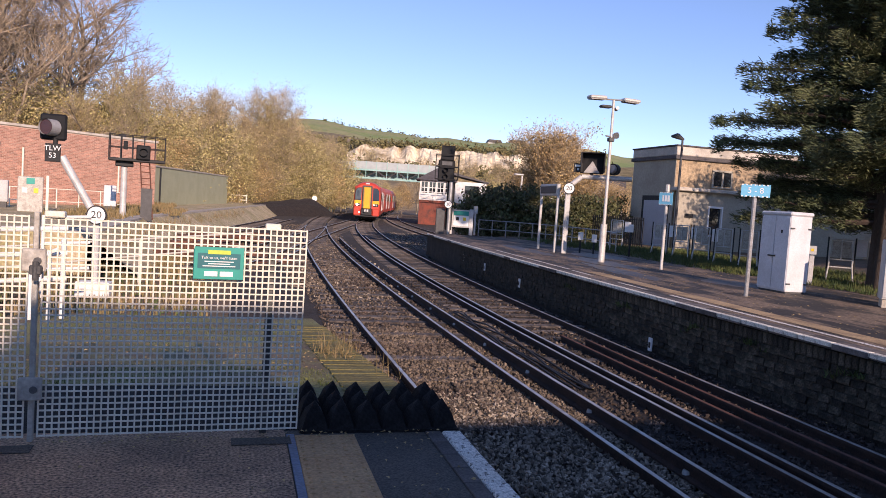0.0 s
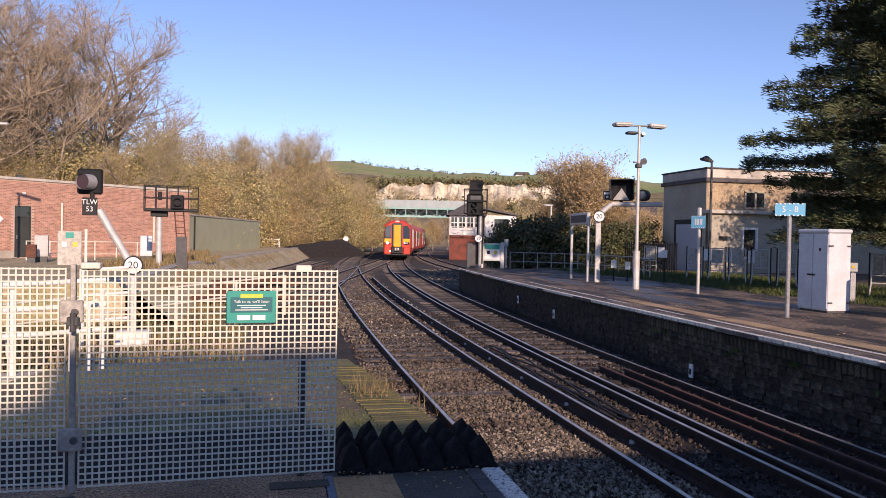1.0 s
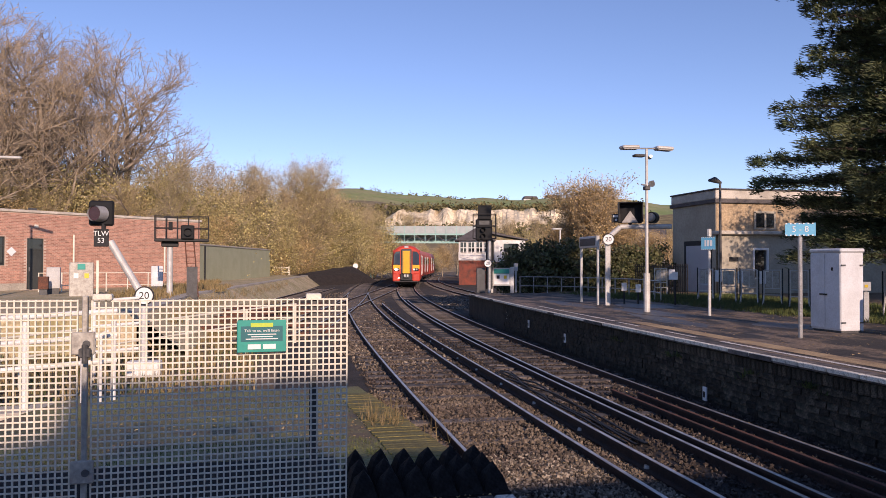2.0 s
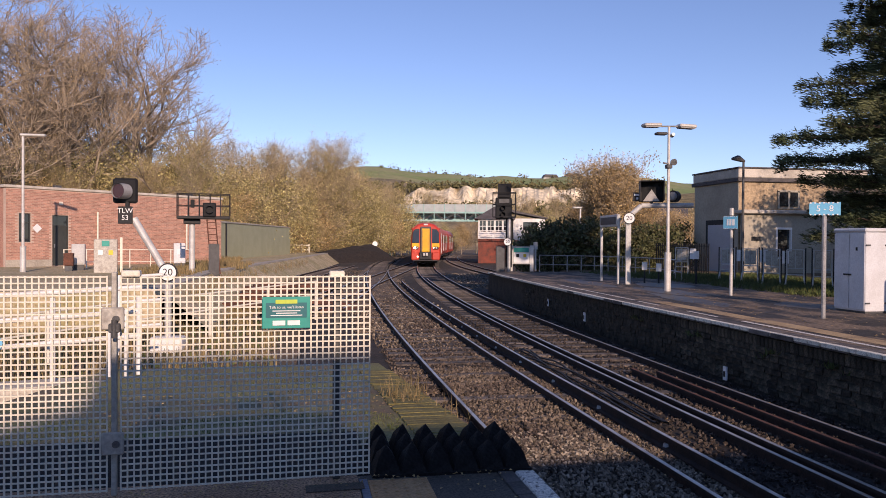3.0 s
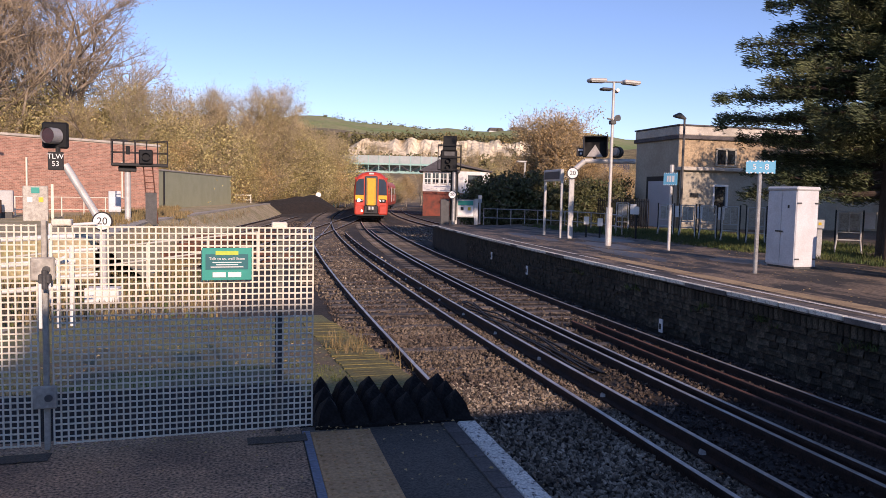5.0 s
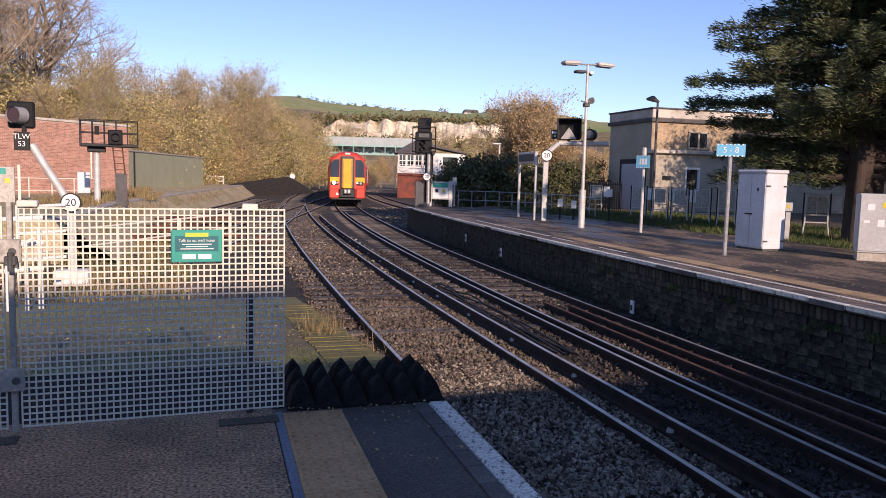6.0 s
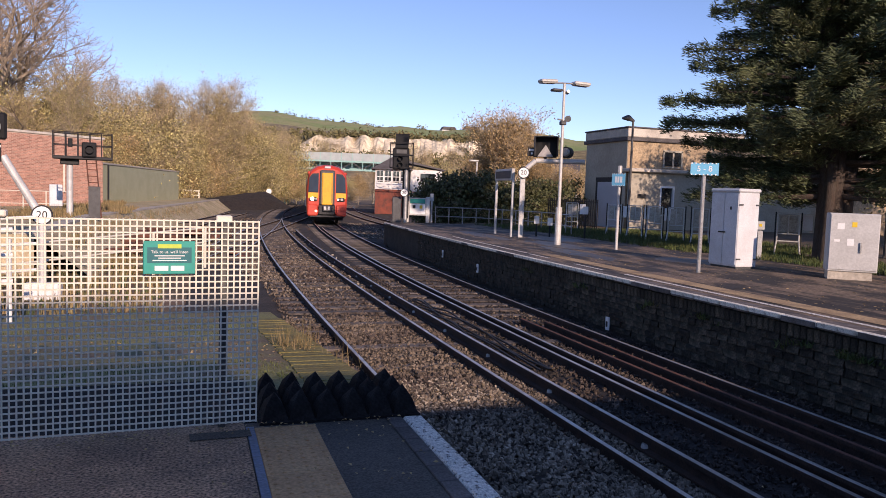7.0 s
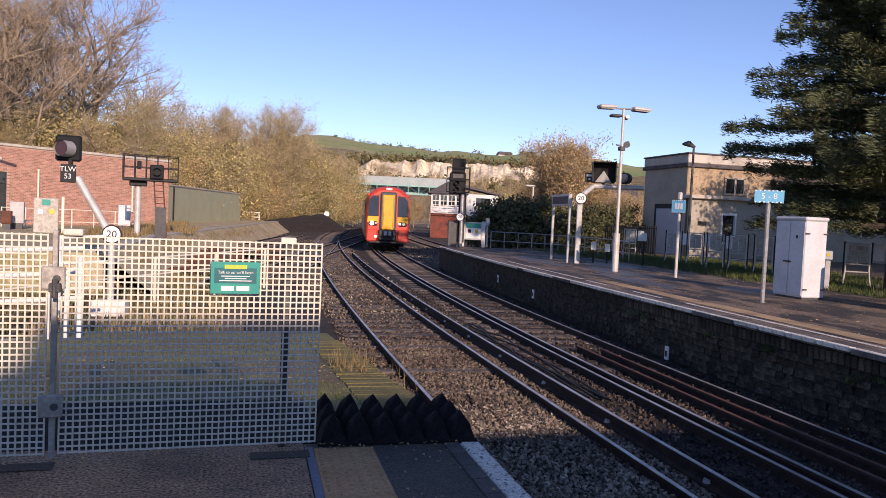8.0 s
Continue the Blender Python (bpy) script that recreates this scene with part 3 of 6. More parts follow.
for u in (0.095, 0.18):
    part("sign_bar", box(bmesh.new(), u - 0.036, u + 0.036, -0.0165, -0.0145, 0.018, 0.046), SIGN_WHITE, sign, "white printed bar")

# ---- anti-trespass spikes ----
spikes = thing("trespass_guard", "black rubber anti-trespass pyramid panels on the platform end", "anti-trespass guard")


def spike_mesh(seed):
    r = np.random.default_rng(seed)
    bm = bmesh.new()
    base = [bm.verts.new((x, y, 0)) for x, y in ((0, 0), (0.165, 0), (0.165, 0.24), (0, 0.24))]
    mid = [bm.verts.new((x, y, 0.1)) for x, y in ((0.032, 0.05), (0.133, 0.05), (0.133, 0.19), (0.032, 0.19))]
    tip = bm.verts.new((0.083 + r.uniform(-0.008, 0.008), 0.12 + r.uniform(-0.01, 0.01), 0.175 + r.uniform(-0.008, 0.006)))
    for i in range(4):
        bm.faces.new((base[i], base[(i + 1) % 4], mid[(i + 1) % 4], mid[i]))
        bm.faces.new((mid[i], mid[(i + 1) % 4], tip))
    bm.faces.new(base[::-1])
    return finish(bm, "pyramid", BLACK_RUBBER)


for j in range(3):
    for i in range(6):
        share("pyramid", spike_mesh(i * 7 + j), spikes, pose(0.43 + 0.166 * i, 4.56 + 0.243 * j, 0.0, 0, 0, 0))
part("base_mat", box(bmesh.new(), 0.42, 1.43, 4.55, 5.3, -0.02, 0.012), BLACK_RUBBER, spikes)


# ---- train ----
def train():
    """A red electric unit with a yellow gangway door; its front at y = 0, its coaches behind it along the curve."""
    units = []
    for k in range(3):
        u = thing("train_coach", "red electric train coach with yellow and black cab front" if k == 0 else "red electric train coach with dark window band", "train", None, "train coaches")
        L = 19.5
        prof = [(-1.33, 0.35), (-1.38, 0.95), (-1.4, 1.6), (-1.38, 2.2), (-1.28, 2.95), (-1.1, 3.3), (-0.75, 3.55), (-0.3, 3.66), (0.3, 3.66), (0.75, 3.55), (1.1, 3.3), (1.28, 2.95), (1.38, 2.2), (1.4, 1.6), (1.38, 0.95), (1.33, 0.35)]
        bm = bmesh.new()
        front = 0.35 if k == 0 else 0.0
        rows = [(-0.02, 0.88), (0.1, 0.95), (0.32, 0.985), (0.7, 1.0), (L, 1.0)] if k == 0 else [(0.0, 1.0), (L, 1.0)]
        rings = [[bm.verts.new((a * s, y, 0.35 + (b - 0.35) * (0.4 + 0.6 * s if b > 3 else 1))) for a, b in prof] for y, s in rows]
        n = len(prof)
        for r, s in zip(rings, rings[1:]):
            for i in range(n):
                bm.faces.new((r[i], r[(i + 1) % n], s[(i + 1) % n], s[i]))
        bm.faces.new(rings[0]), bm.faces.new(rings[-1][::-1])
        body = part("body", bm, TRAIN_RED, u)
        for side in (-1, 1):
            for i in range(6):
                y0 = 2.4 + i * 2.75
                part("side_window", box(bmesh.new(), side * 1.405 - 0.012, side * 1.405 + 0.012, y0, y0 + 2.0, 1.75, 2.6, None, 0.01), WINDOW, body)
            for i in range(2):
                y0 = 5.6 + i * 7.2
                part("side_door", box(bmesh.new(), side * 1.4 - 0.03, side * 1.4 + 0.03, y0 - 0.72, y0 + 0.72, 0.75, 2.75, None, 0.02), TRAIN_WHITE, body, "pale sliding door")
            part("underframe", box(bmesh.new(), side * 1.1 - 0.12, side * 1.1 + 0.12, 3.5, L - 3.5, 0.1, 0.5), TRAIN_BLACK, u, "black underfloor equipment")
        for y0 in (2.3, L - 3.9):
            bog = part("bogie", box(bmesh.new(), -1.15, 1.15, y0 - 1.2, y0 + 1.2, -0.1, 0.5, None, 0.03), TRAIN_BLACK, u)
            for yy in (-0.9, 0.9):
                for s in (-0.75, 0.75):
                    bm = bmesh.new()
                    tube(bm, (s - 0.06, y0 + yy, 0.1), (s + 0.06, y0 + yy, 0.1), 0.42, None, 16)
                    part("wheel", bm, RAIL_SIDE, bog)
        if k == 0:
            f = -0.02
            # gangway box with yellow door between dark surrounds
            part("gangway_surround", box(bmesh.new(), -0.5, 0.5, f - 0.16, 0.3, 0.95, 3.3, None, 0.08), DARK_GREY, u, "grey rubber gangway surround")
            door = part("gangway_door", box(bmesh.new(), -0.36, 0.36, f - 0.2, f - 0.1, 0.98, 3.12, None, 0.04), TRAIN_YELLOW, u, "bright yellow gangway door")
            part("door_seam", box(bmesh.new(), -0.3, -0.28, f - 0.206, f - 0.19, 1.1, 3.0), DARK_GREY, door)
            part("door_seam", box(bmesh.new(), 0.28, 0.3, f - 0.206, f - 0.19, 1.1, 3.0), DARK_GREY, door)
            for s in (-1, 1):
                bm = bmesh.new()
                prism(bm, [(s * 0.6, 1.85), (s * 0.6, 3.0), (s * 0.98, 2.98), (s * 1.16, 2.75), (s * 1.2, 1.85)], f - 0.05, 0.1)
                part("cab_window", bm, CAB_GLASS, u, "dark cab windscreen")
                bm = bmesh.new()
                prism(bm, [(s * 0.58, 1.78), (s * 0.58, 3.08), (s * 1.0, 3.05), (s * 1.2, 2.78), (s * 1.25, 1.78)], f - 0.03, 0.1)
                part("window_surround", bm, TRAIN_BLACK, u)
                bm = bmesh.new()
                prism(bm, [(s * 0.58, 1.4), (s * 0.58, 1.78), (s * 1.25, 1.78), (s * 1.27, 1.42), (s * 0.95, 1.36)], f - 0.035, 0.1)
                part("yellow_panel", bm, TRAIN_YELLOW, u)
                part("cluster", box(bmesh.new(), s * 0.92 - 0.26, s * 0.92 + 0.26, f - 0.06, 0.05, 1.2, 1.5, None, 0.05), TRAIN_BLACK, u, "black lamp cluster")
                bm = bmesh.new()
                tube(bm, (s * 0.98, f - 0.09, 1.36), (s * 0.98, f - 0.04, 1.36), 0.12 if s < 0 else 0.085, None, 16)
                part("headlamp", bm, HEADLAMP if s < 0 else GALV, u, "lit headlamp" if s < 0 else "unlit lamp")
                bm = bmesh.new()
                tube(bm, (s * 0.73, f - 0.08, 1.36), (s * 0.73, f - 0.04, 1.36), 0.06, None, 12)
                part("marker_lamp", bm, LAMP_SMALL if s > 0 else GALV, u)
                part("red_skirt", box(bmesh.new(), s * 0.95 - 0.35, s * 0.95 + 0.35, f - 0.12, 0.3, 0.22, 1.0, None, 0.08), TRAIN_RED, u)
                # mirror-like side camera pods
                part("roof_corner", box(bmesh.new(), s * 1.2 - 0.12, s * 1.2 + 0.1, 0.3, 1.2, 3.0, 3.2, None, 0.05), TRAIN_RED, u)
            bm = bmesh.new()
            tube(bm, (-0.72, f - 0.16, 0.55), (-0.72, f - 0.1, 0.55), 0.075, None, 12)
            part("low_lamp", bm, LAMP_SMALL, u, "lit low lamp")
            part("coupler_box", box(bmesh.new(), -0.55, 0.55, f - 0.2, 0.3, 0.3, 0.98, None, 0.05), TRAIN_BLACK, u, "black coupler recess")
            bm = bmesh.new()
            box(bm, -0.28, 0.28, f - 0.42, f - 0.15, 0.55, 0.95, None, 0.05)
            coup = part("coupler", bm, DARK_GREY, u)
            for s in (-0.13, 0.13):
                part("coupler_face", box(bmesh.new(), s - 0.08, s + 0.08, f - 0.44, f - 0.4, 0.63, 0.88, None, 0.02), WHITE_GALV, coup)
            part("apron", box(bmesh.new(), -1.15, 1.15, f - 0.05, 0.3, 0.12, 0.32, None, 0.04), TRAIN_BLACK, u, "black obstacle deflector")
            part("brow_lamp", box(bmesh.new(), -0.2, 0.2, f - 0.06, 0.3, 3.42, 3.56, None, 0.03), TRAIN_WHITE, u)
        units.append((u, k * 20.1))
    return units


TRAIN = train()


def motions():
    """The train rolls in along the second track."""
    fronts = [(0.0, 76.0), (1.5, 72.2), (3.0, 68.0), (4.5, 61.8), (5.25, 58.2), (6.0, 54.9), (6.5, 52.9), (7.25, 49.3), (8.0, 45.9)]
    for u, back in TRAIN:
        rows = []
        for t, y in fronts:
            y0 = y + back * 0.985
            y1 = y0 + 19.2
            a = math.degrees(math.atan2(x2(y1) - x2(y0), y1 - y0))
            rows.append((t, pose(x2(y0), y0, RAIL_Z + 0.32, 0, 0, -a)))
        walk(u, rows)


# ---- woods and trees ----
def grow(seed, height, spread, levels, first=0.25, kids=(7, 6, 5), droop=0.0, r0=None, up=0.5, sides=(7, 5, 4, 3), reach=1.0, thin=0.008):
    """Branches of one tree as tapered tubes. Returns verts, faces, and the tips with their directions."""
    r = np.random.default_rng(seed)
    V, F, tips = [], [], []

    def limb(p, d, length, rad, level):
        n = sides[min(level, len(sides) - 1)]
        segs = 6 if level == 0 else (4 if level == 1 else 3 if level < 4 else 2)
        pts, dirs = [p], [d]
        for i in range(segs):
            d = d + r.normal(0, 0.07 + 0.05 * level, 3) + np.array((0, 0, 0.06 * up - droop * level * 0.1))
            d = d / np.linalg.norm(d)
            p = p + d * length / segs
            pts.append(p), dirs.append(d)
        k = sum(len(v) for v in V)
        for i, q in enumerate(pts):
            dd = dirs[i]
            a = np.cross(dd, (0.3, 0.9, 0.2))
            a /= np.linalg.norm(a)
            b = np.cross(dd, a)
            rr = rad * (1 - 0.75 * i / segs) + thin
            ang = np.arange(n) * 2 * np.pi / n
            V.append(q + rr * (np.cos(ang)[:, None] * a + np.sin(ang)[:, None] * b))
        for i in range(segs):
            for j in range(n):
                F.append((k + i * n + j, k + i * n + (j + 1) % n, k + (i + 1) * n + (j + 1) % n, k + (i + 1) * n + j))
        if level >= levels:
            tips.append((pts, dirs))
            return
        for c in range(kids[min(level, len(kids) - 1)]):
            u = first + (1 - first) * (c + r.random()) / kids[min(level, len(kids) - 1)] if level == 0 else 0.25 + 0.75 * r.random()
            i = min(segs - 1, int(u * segs))
            q = pts[i] + (pts[i + 1] - pts[i]) * (u * segs - i)
            ang = r.uniform(0, 6.283) if level else c * 2.4 + r.uniform(-0.5, 0.5)
            side = np.array((np.cos(ang), np.sin(ang), 0))
            nd = dirs[i] * (0.75 if level else up) + side * spread * r.uniform(0.6, 1.1) + (0, 0, 0.15 * up)
            nd /= np.linalg.norm(nd)
            limb(q, nd, length * (r.uniform(0.42, 0.62) if level else r.uniform(0.38, 0.55) * reach * (1.15 - 0.5 * u)), rad * (1 - 0.7 * u) * 0.55, level + 1)

    limb(np.zeros(3), np.array((0.02, 0.01, 1.0)), height * 0.92, r0 or height * 0.018, 0)
    return np.concatenate(V), F, tips


def leaves(tips, seed, per, size, scatter, flat=0.0):
    """Small leaf clumps scattered round the tips."""
    r = np.random.default_rng(seed)
    V, F = [], []
    k = 0
    for pts, dirs in tips:
        for _ in range(r.poisson(per)):
            i = r.integers(0, len(pts))
            c = pts[i] + r.normal(0, scatter, 3)
            a = r.normal(0, 1, 3)
            b = r.normal(0, 1, 3)
            a[2] *= 1 - flat
            b[2] *= 1 - flat
            a /= np.linalg.norm(a)
            b -= a * (a @ b)
            b /= np.linalg.norm(b)
            s = size * r.uniform(0.6, 1.4)
            V += [c - a * s, c + b * s * 0.6, c + a * s, c - b * s * 0.5]
            F.append((k, k + 1, k + 2, k + 3))
            k += 4
    return V, F


def tree(name, label, category, seed, height, spread, levels, kids, leaf, per, size, scatter, bark=None, **more):
    t = thing(name, label, category, None, "woodland trees")
    V, F, tips = grow(seed, height, spread, levels, kids=kids, **more)
    raw("trunk", V, F, bark or BARK, t)
    if per:
        LV, LF = leaves(tips, seed + 50, per, size, scatter)
        raw("crown", LV, LF, leaf, t)
    return t


def stand(ob, x, y, z=-1.1, turn=0.0, s=1.0):
    ob.matrix_basis = Matrix.Translation((x, y, z)) @ Matrix.Rotation(turn, 4, "Z") @ Matrix.Scale(s, 4)
    return ob


def more_of(ob, x, y, z=-1.1, turn=0.0, s=1.0):
    c = copy_thing(ob, Matrix.Identity(4))
    return stand(c, x, y, z, turn, s)


def at(az, dist):
    return dist * math.sin(radians(az)), dist * math.cos(radians(az))


tall = [tree("bare_tree", "tall almost bare autumn tree with fine brown twigs", "tree", 11 + i, 16.0, 0.8, 4, (13, 7, 5, 4), LEAF_BROWN, 2.0, 0.05, 0.2, first=0.16, r0=0.36, thin=0.011) for i in range(2)]
mid = [tree("autumn_tree", "tan autumn tree with thin yellowing leaves", "tree", 31 + i, 10.0, 0.72, 4, (16, 7, 5, 4), (LEAF_TAN, LEAF_OLIVE)[i], 4.6, 0.052, 0.3, first=0.02, up=0.95, bark=TWIG, thin=0.006) for i in range(2)]
bush = [tree("scrub_bush", "tangled scrub bush with olive and brown leaves", "bush", 51 + i, 4.6, 1.0, 3, (12, 6, 5), (LEAF_OLIVE, LEAF_BROWN)[i], 28.0, 0.055, 0.34, first=0.03, bark=TWIG, r0=0.05) for i in range(2)]
for tall_tree, foot, top in ((tall[1], 2.0, 8.0),):
    ri = np.random.default_rng(77)
    V, F = [], []
    for k in range(2600):
        z = ri.uniform(foot, top)
        ang, rad = ri.uniform(0, 6.28), abs(ri.normal(0, 0.28 + 0.25 * math.sin(z * 2.1) ** 2)) + 0.16
        c = np.array((0.02 * z + rad * math.cos(ang), rad * math.sin(ang), z))
        a, b = ri.normal(0, 0.09, 3), ri.normal(0, 0.09, 3)
        V += [c - a, c + b, c + a, c - b]
        F.append((4 * k, 4 * k + 1, 4 * k + 2, 4 * k + 3))
    tagged(raw("ivy", V, F, IVY, tall_tree), "dark green ivy round the trunk")
r = random.Random(8)
spots = []
for az, dist, s, kind in ((-21, 60, 1.0, 0), (-17, 64, 1.02, 1), (-12.6, 62, 1.0, 0), (-10.4, 68, 1.02, 1), (-25, 58, 1.05, 1), (-18.5, 74, 1.1, 0), (-15, 72, 1.08, 1), (-23, 66, 1.1, 1), (-19, 60, 0.95, 1), (-15.4, 60, 0.97, 1), (-27, 62, 1.05, 0), (-16.5, 82, 1.15, 0), (-13, 80, 1.08, 1), (-29, 60, 1.0, 1)):
    spots.append((tall[kind], az, dist + 9, s * 1.13))
for i in range(36):
    az = -25 + i * 0.86 + r.uniform(-0.35, 0.35)
    near_shed = 68 + (az + 6) * 4.2 if -6 < az < -0.9 else 64 + (az + 24) * 0.2 if az <= -6 else 90 + az * 2.4
    size = 0.72 if az < -8 else 0.96 if az < -5.2 else 0.98 if az < 2.0 else 0.8
    spots.append((mid[i % 2], az, near_shed + r.uniform(0, 9), size * r.uniform(0.92, 1.1)))
for i in range(34):
    az = -25 + i * 0.95 + r.uniform(-0.3, 0.3)
    front = 64 + (az + 6) * 4.4 if -6 < az < -0.9 else 66 if az <= -6 else 86 + (az + 0.9) * 2.4
    spots.append((bush[i % 2], az, front + r.uniform(0, 3), r.uniform(0.95, 1.3)))
    if i % 2:
        spots.append((bush[(i + 1) % 2], az + 0.4, front + r.uniform(3, 7), r.uniform(1.5, 1.95)))
for az, dist, s, k in ((1.2, 94, 1.14, 0), (2.1, 97, 1.24, 1), (3.0, 98, 1.26, 0), (3.6, 101, 1.16, 1), (4.6, 104, 0.95, 0), (5.4, 107, 0.88, 1), (6.2, 110, 0.84, 0), (6.9, 119, 0.86, 1)):
    spots.append((mid[k], az, dist, s))
for az, dist, s in ((5.4, 109, 1.5), (6.2, 111, 1.3), (4.9, 104, 1.5), (5.6, 120, 1.9), (4.2, 98, 1.7), (6.9, 116, 1.6), (7.4, 121, 1.5)):
    spots.append((bush[0], az, dist, s))
for i in range(10):
    az = 6.5 + i * 1.1
    spots.append((bush[i % 2] if i % 3 else mid[i % 2], az, 128 + r.uniform(0, 30), r.uniform(0.9, 1.2)))
for i in range(14):
    az = 16.5 + i * 1.0
    spots.append((mid[(i + 1) % 2] if i % 2 else bush[i % 2], az, 88 + r.uniform(0, 25), r.uniform(0.6, 0.8) if i % 2 else r.uniform(0.9, 1.2)))
used = set()
for ob, az, dist, s in spots:
    x, y = at(az, dist)
    if ob in used:
        more_of(ob, x, y, -1.1, r.uniform(0, 6.28), s)
    else:
        used.add(ob)
        stand(ob, x, y, -1.1, r.uniform(0, 6.28), s)
rt = tree("round_tree", "rounded leafless tree with dense fine orange-brown twigs", "tree", 71, 4.6, 0.74, 4, (18, 8, 6, 4), LEAF_BROWN, 7.0, 0.065, 0.25, first=0.3, reach=2.1, up=0.95, bark=TWIG, r0=0.2)
stand(rt, *at(23.1, 68), -1.0, 0.4, 1.2)
for az, dist, s in ((21.0, 70, 0.72), (25.4, 72, 0.78), (27.5, 62, 0.6)):
    more_of(rt, *at(az, dist), -1.0, az, s)

# dark hedge behind the far platform's end
hedge = tree("hedge", "dark green hedge behind the platform railing", "hedge", 91, 2.9, 1.3, 3, (16, 7, 6), LEAF_GREEN, 9.0, 0.09, 0.2, first=0.02, r0=0.03)
stand(hedge, *at(18.2, 44), -0.9, 0, 1.0)
for az, dist, s in ((19.3, 43, 1.0), (20.4, 42, 1.0), (21.5, 41.5, 1.05), (22.6, 41, 0.95), (23.8, 41, 0.9), (25.0, 41, 0.9), (26.3, 42, 0.95), (27.6, 43, 0.95), (17.6, 47, 0.9)):
    more_of(hedge, *at(az, dist), -0.9, az * 3, s)


def cedar():
    """A big dark conifer with layered drooping boughs."""
    t = thing("conifer", "large dark green conifer with layered drooping boughs", "tree", pose(15.6, 15.3, -0.15))
    r = np.random.default_rng(4)
    bm = bmesh.new()
    tube(bm, (0, 0, -0.3), (0.1, 0, 5.0), 0.34, 0.27, 12, False)
    tube(bm, (0.1, 0, 5.0), (0.15, 0.1, 11.6), 0.27, 0.05, 10, False)
    tube(bm, (0.22, -0.12, -0.3), (0.75, -0.1, 5.2), 0.24, 0.15, 10, False)
    tube(bm, (0.75, -0.1, 5.2), (1.6, 0.3, 11), 0.15, 0.04, 8, False)
    tube(bm, (-0.2, -0.15, -0.3), (-0.12, -0.2, 4.0), 0.17, 0.1, 8, False)
    part("trunk", bm, CONIFER_BARK, t, "ridged reddish-brown trunk", True)
    wood = bmesh.new()
    V, F = [], []
    k = 0
    for i in range(260):
        z = 1.95 + 9.5 * (i / 260) ** 1.12 + r.uniform(-0.2, 0.2)
        ang = i * 2.399 + r.uniform(-0.3, 0.3)
        L = (4.05 - 0.1 * (z - 3) - 0.7 * math.exp(-((z - 6.6) / 0.7) ** 2) + r.uniform(-1.5, 0.45)) * (0.92 if z < 2.6 else 1.0)
        L = max(1.2, L)
        rise = r.uniform(-0.04, 0.14) + (0.25 if z > 9 else 0)
        if z < 2.7 and math.cos(ang + 2.36) > 0.75:
            continue
        p = np.array((0.1, 0.0, z))
        d = np.array((math.cos(ang), math.sin(ang), rise))
        pts = []
        n = 9
        for s in range(n + 1):
            u = s / n
            pts.append(p + d * L * u + np.array((0, 0, 0.35 * u * u * L * 0.25 - 0.12 * u * L)) + r.normal(0, 0.05, 3) * u)
        for a, b, s in zip(pts, pts[1:], range(n)):
            tube(wood, a, b, 0.07 * (1 - s / n) + 0.012, 0.07 * (1 - (s + 1) / n) + 0.012, 5, False)
        side = np.array((-math.sin(ang), math.cos(ang), 0))
        for s in range(1, n + 1):
            u = s / n
            if u < 0.22:
                continue
            for _ in range(9):
                wdt = 0.9 * (1.15 - u) * L / 4.5 + 0.16
                c = pts[s] + r.uniform(-0.5, 0.5) * d * L / n
                out = side * r.choice((-1, 1)) * r.uniform(0.5, 1.0) + d * r.uniform(0.45, 1.1)
                out /= np.linalg.norm(out)
                length = wdt * r.uniform(0.6, 1.15)
                # a spray: a thin twig with short overlapping needle tufts
                for q in range(26):
                    w = (q + r.random()) / 26
                    e = c + out * length * w + np.array((0, 0, -0.16 * w * w * length + r.normal(0, 0.09)))
                    a = out + r.normal(0, 0.34, 3)
                    a[2] = a[2] * 0.6 + 0.2
                    a /= np.linalg.norm(a)
                    b = np.cross(a, r.normal(0, 1, 3))
                    b /= np.linalg.norm(b)
                    sz = r.uniform(0.035, 0.075)
                    V += [e - a * sz * 0.9, e + b * sz * 0.22, e + a * sz * 1.9, e - b * sz * 0.22]
                    F.append((k, k + 1, k + 2, k + 3))
                    k += 4
    part("branch_wood", wood, CONIFER_BARK, t)
    tagged(raw("foliage", V, F, CONIFER, t), "dark green flat needle sprays")
    return t


cedar()


# ---- hills and chalk cliff ----
def ridge(az):
    """Height of the skyline, as a slope seen from the platform."""
    return (1 - 0.5 * min(1, max(0, (3.5 - az) / 9))) * 0.094 - 0.0007 * (max(az, 3) - az) - 0.0007 * (az - 5) + 0.003 * math.sin(az * 0.35) + 0.0015 * math.sin(az * 1.3)


def relief(name, material, label, rows, a0, a1, n, category="hill", rough=1.5):
    verts, faces = [], []
    for i in range(n + 1):
        az = a0 + (a1 - a0) * i / n
        for dist, k in rows:
            h = (ridge(az) * k if k > 0 else 0) * dist * 1.0
            x, y = at(az, dist * (1 + 0.02 * noise.noise((az * 0.5, dist * 0.01, 3))))
            verts.append((x, y, (h + 1.45 if k > 0 else -1.2) + rough * noise.noise((x * 0.03, y * 0.03, 1)) * (1 if k > 0 else 0)))
    m = len(rows)
    for i in range(n):
        for j in range(m - 1):
            a = i * m + j
            faces.append((a, a + m, a + m + 1, a + 1))
    ob = raw(name, verts, faces, material)
    for p in ob.data.polygons:
        p.use_smooth = True
    return tagged(ob, label, category, "", "structure")


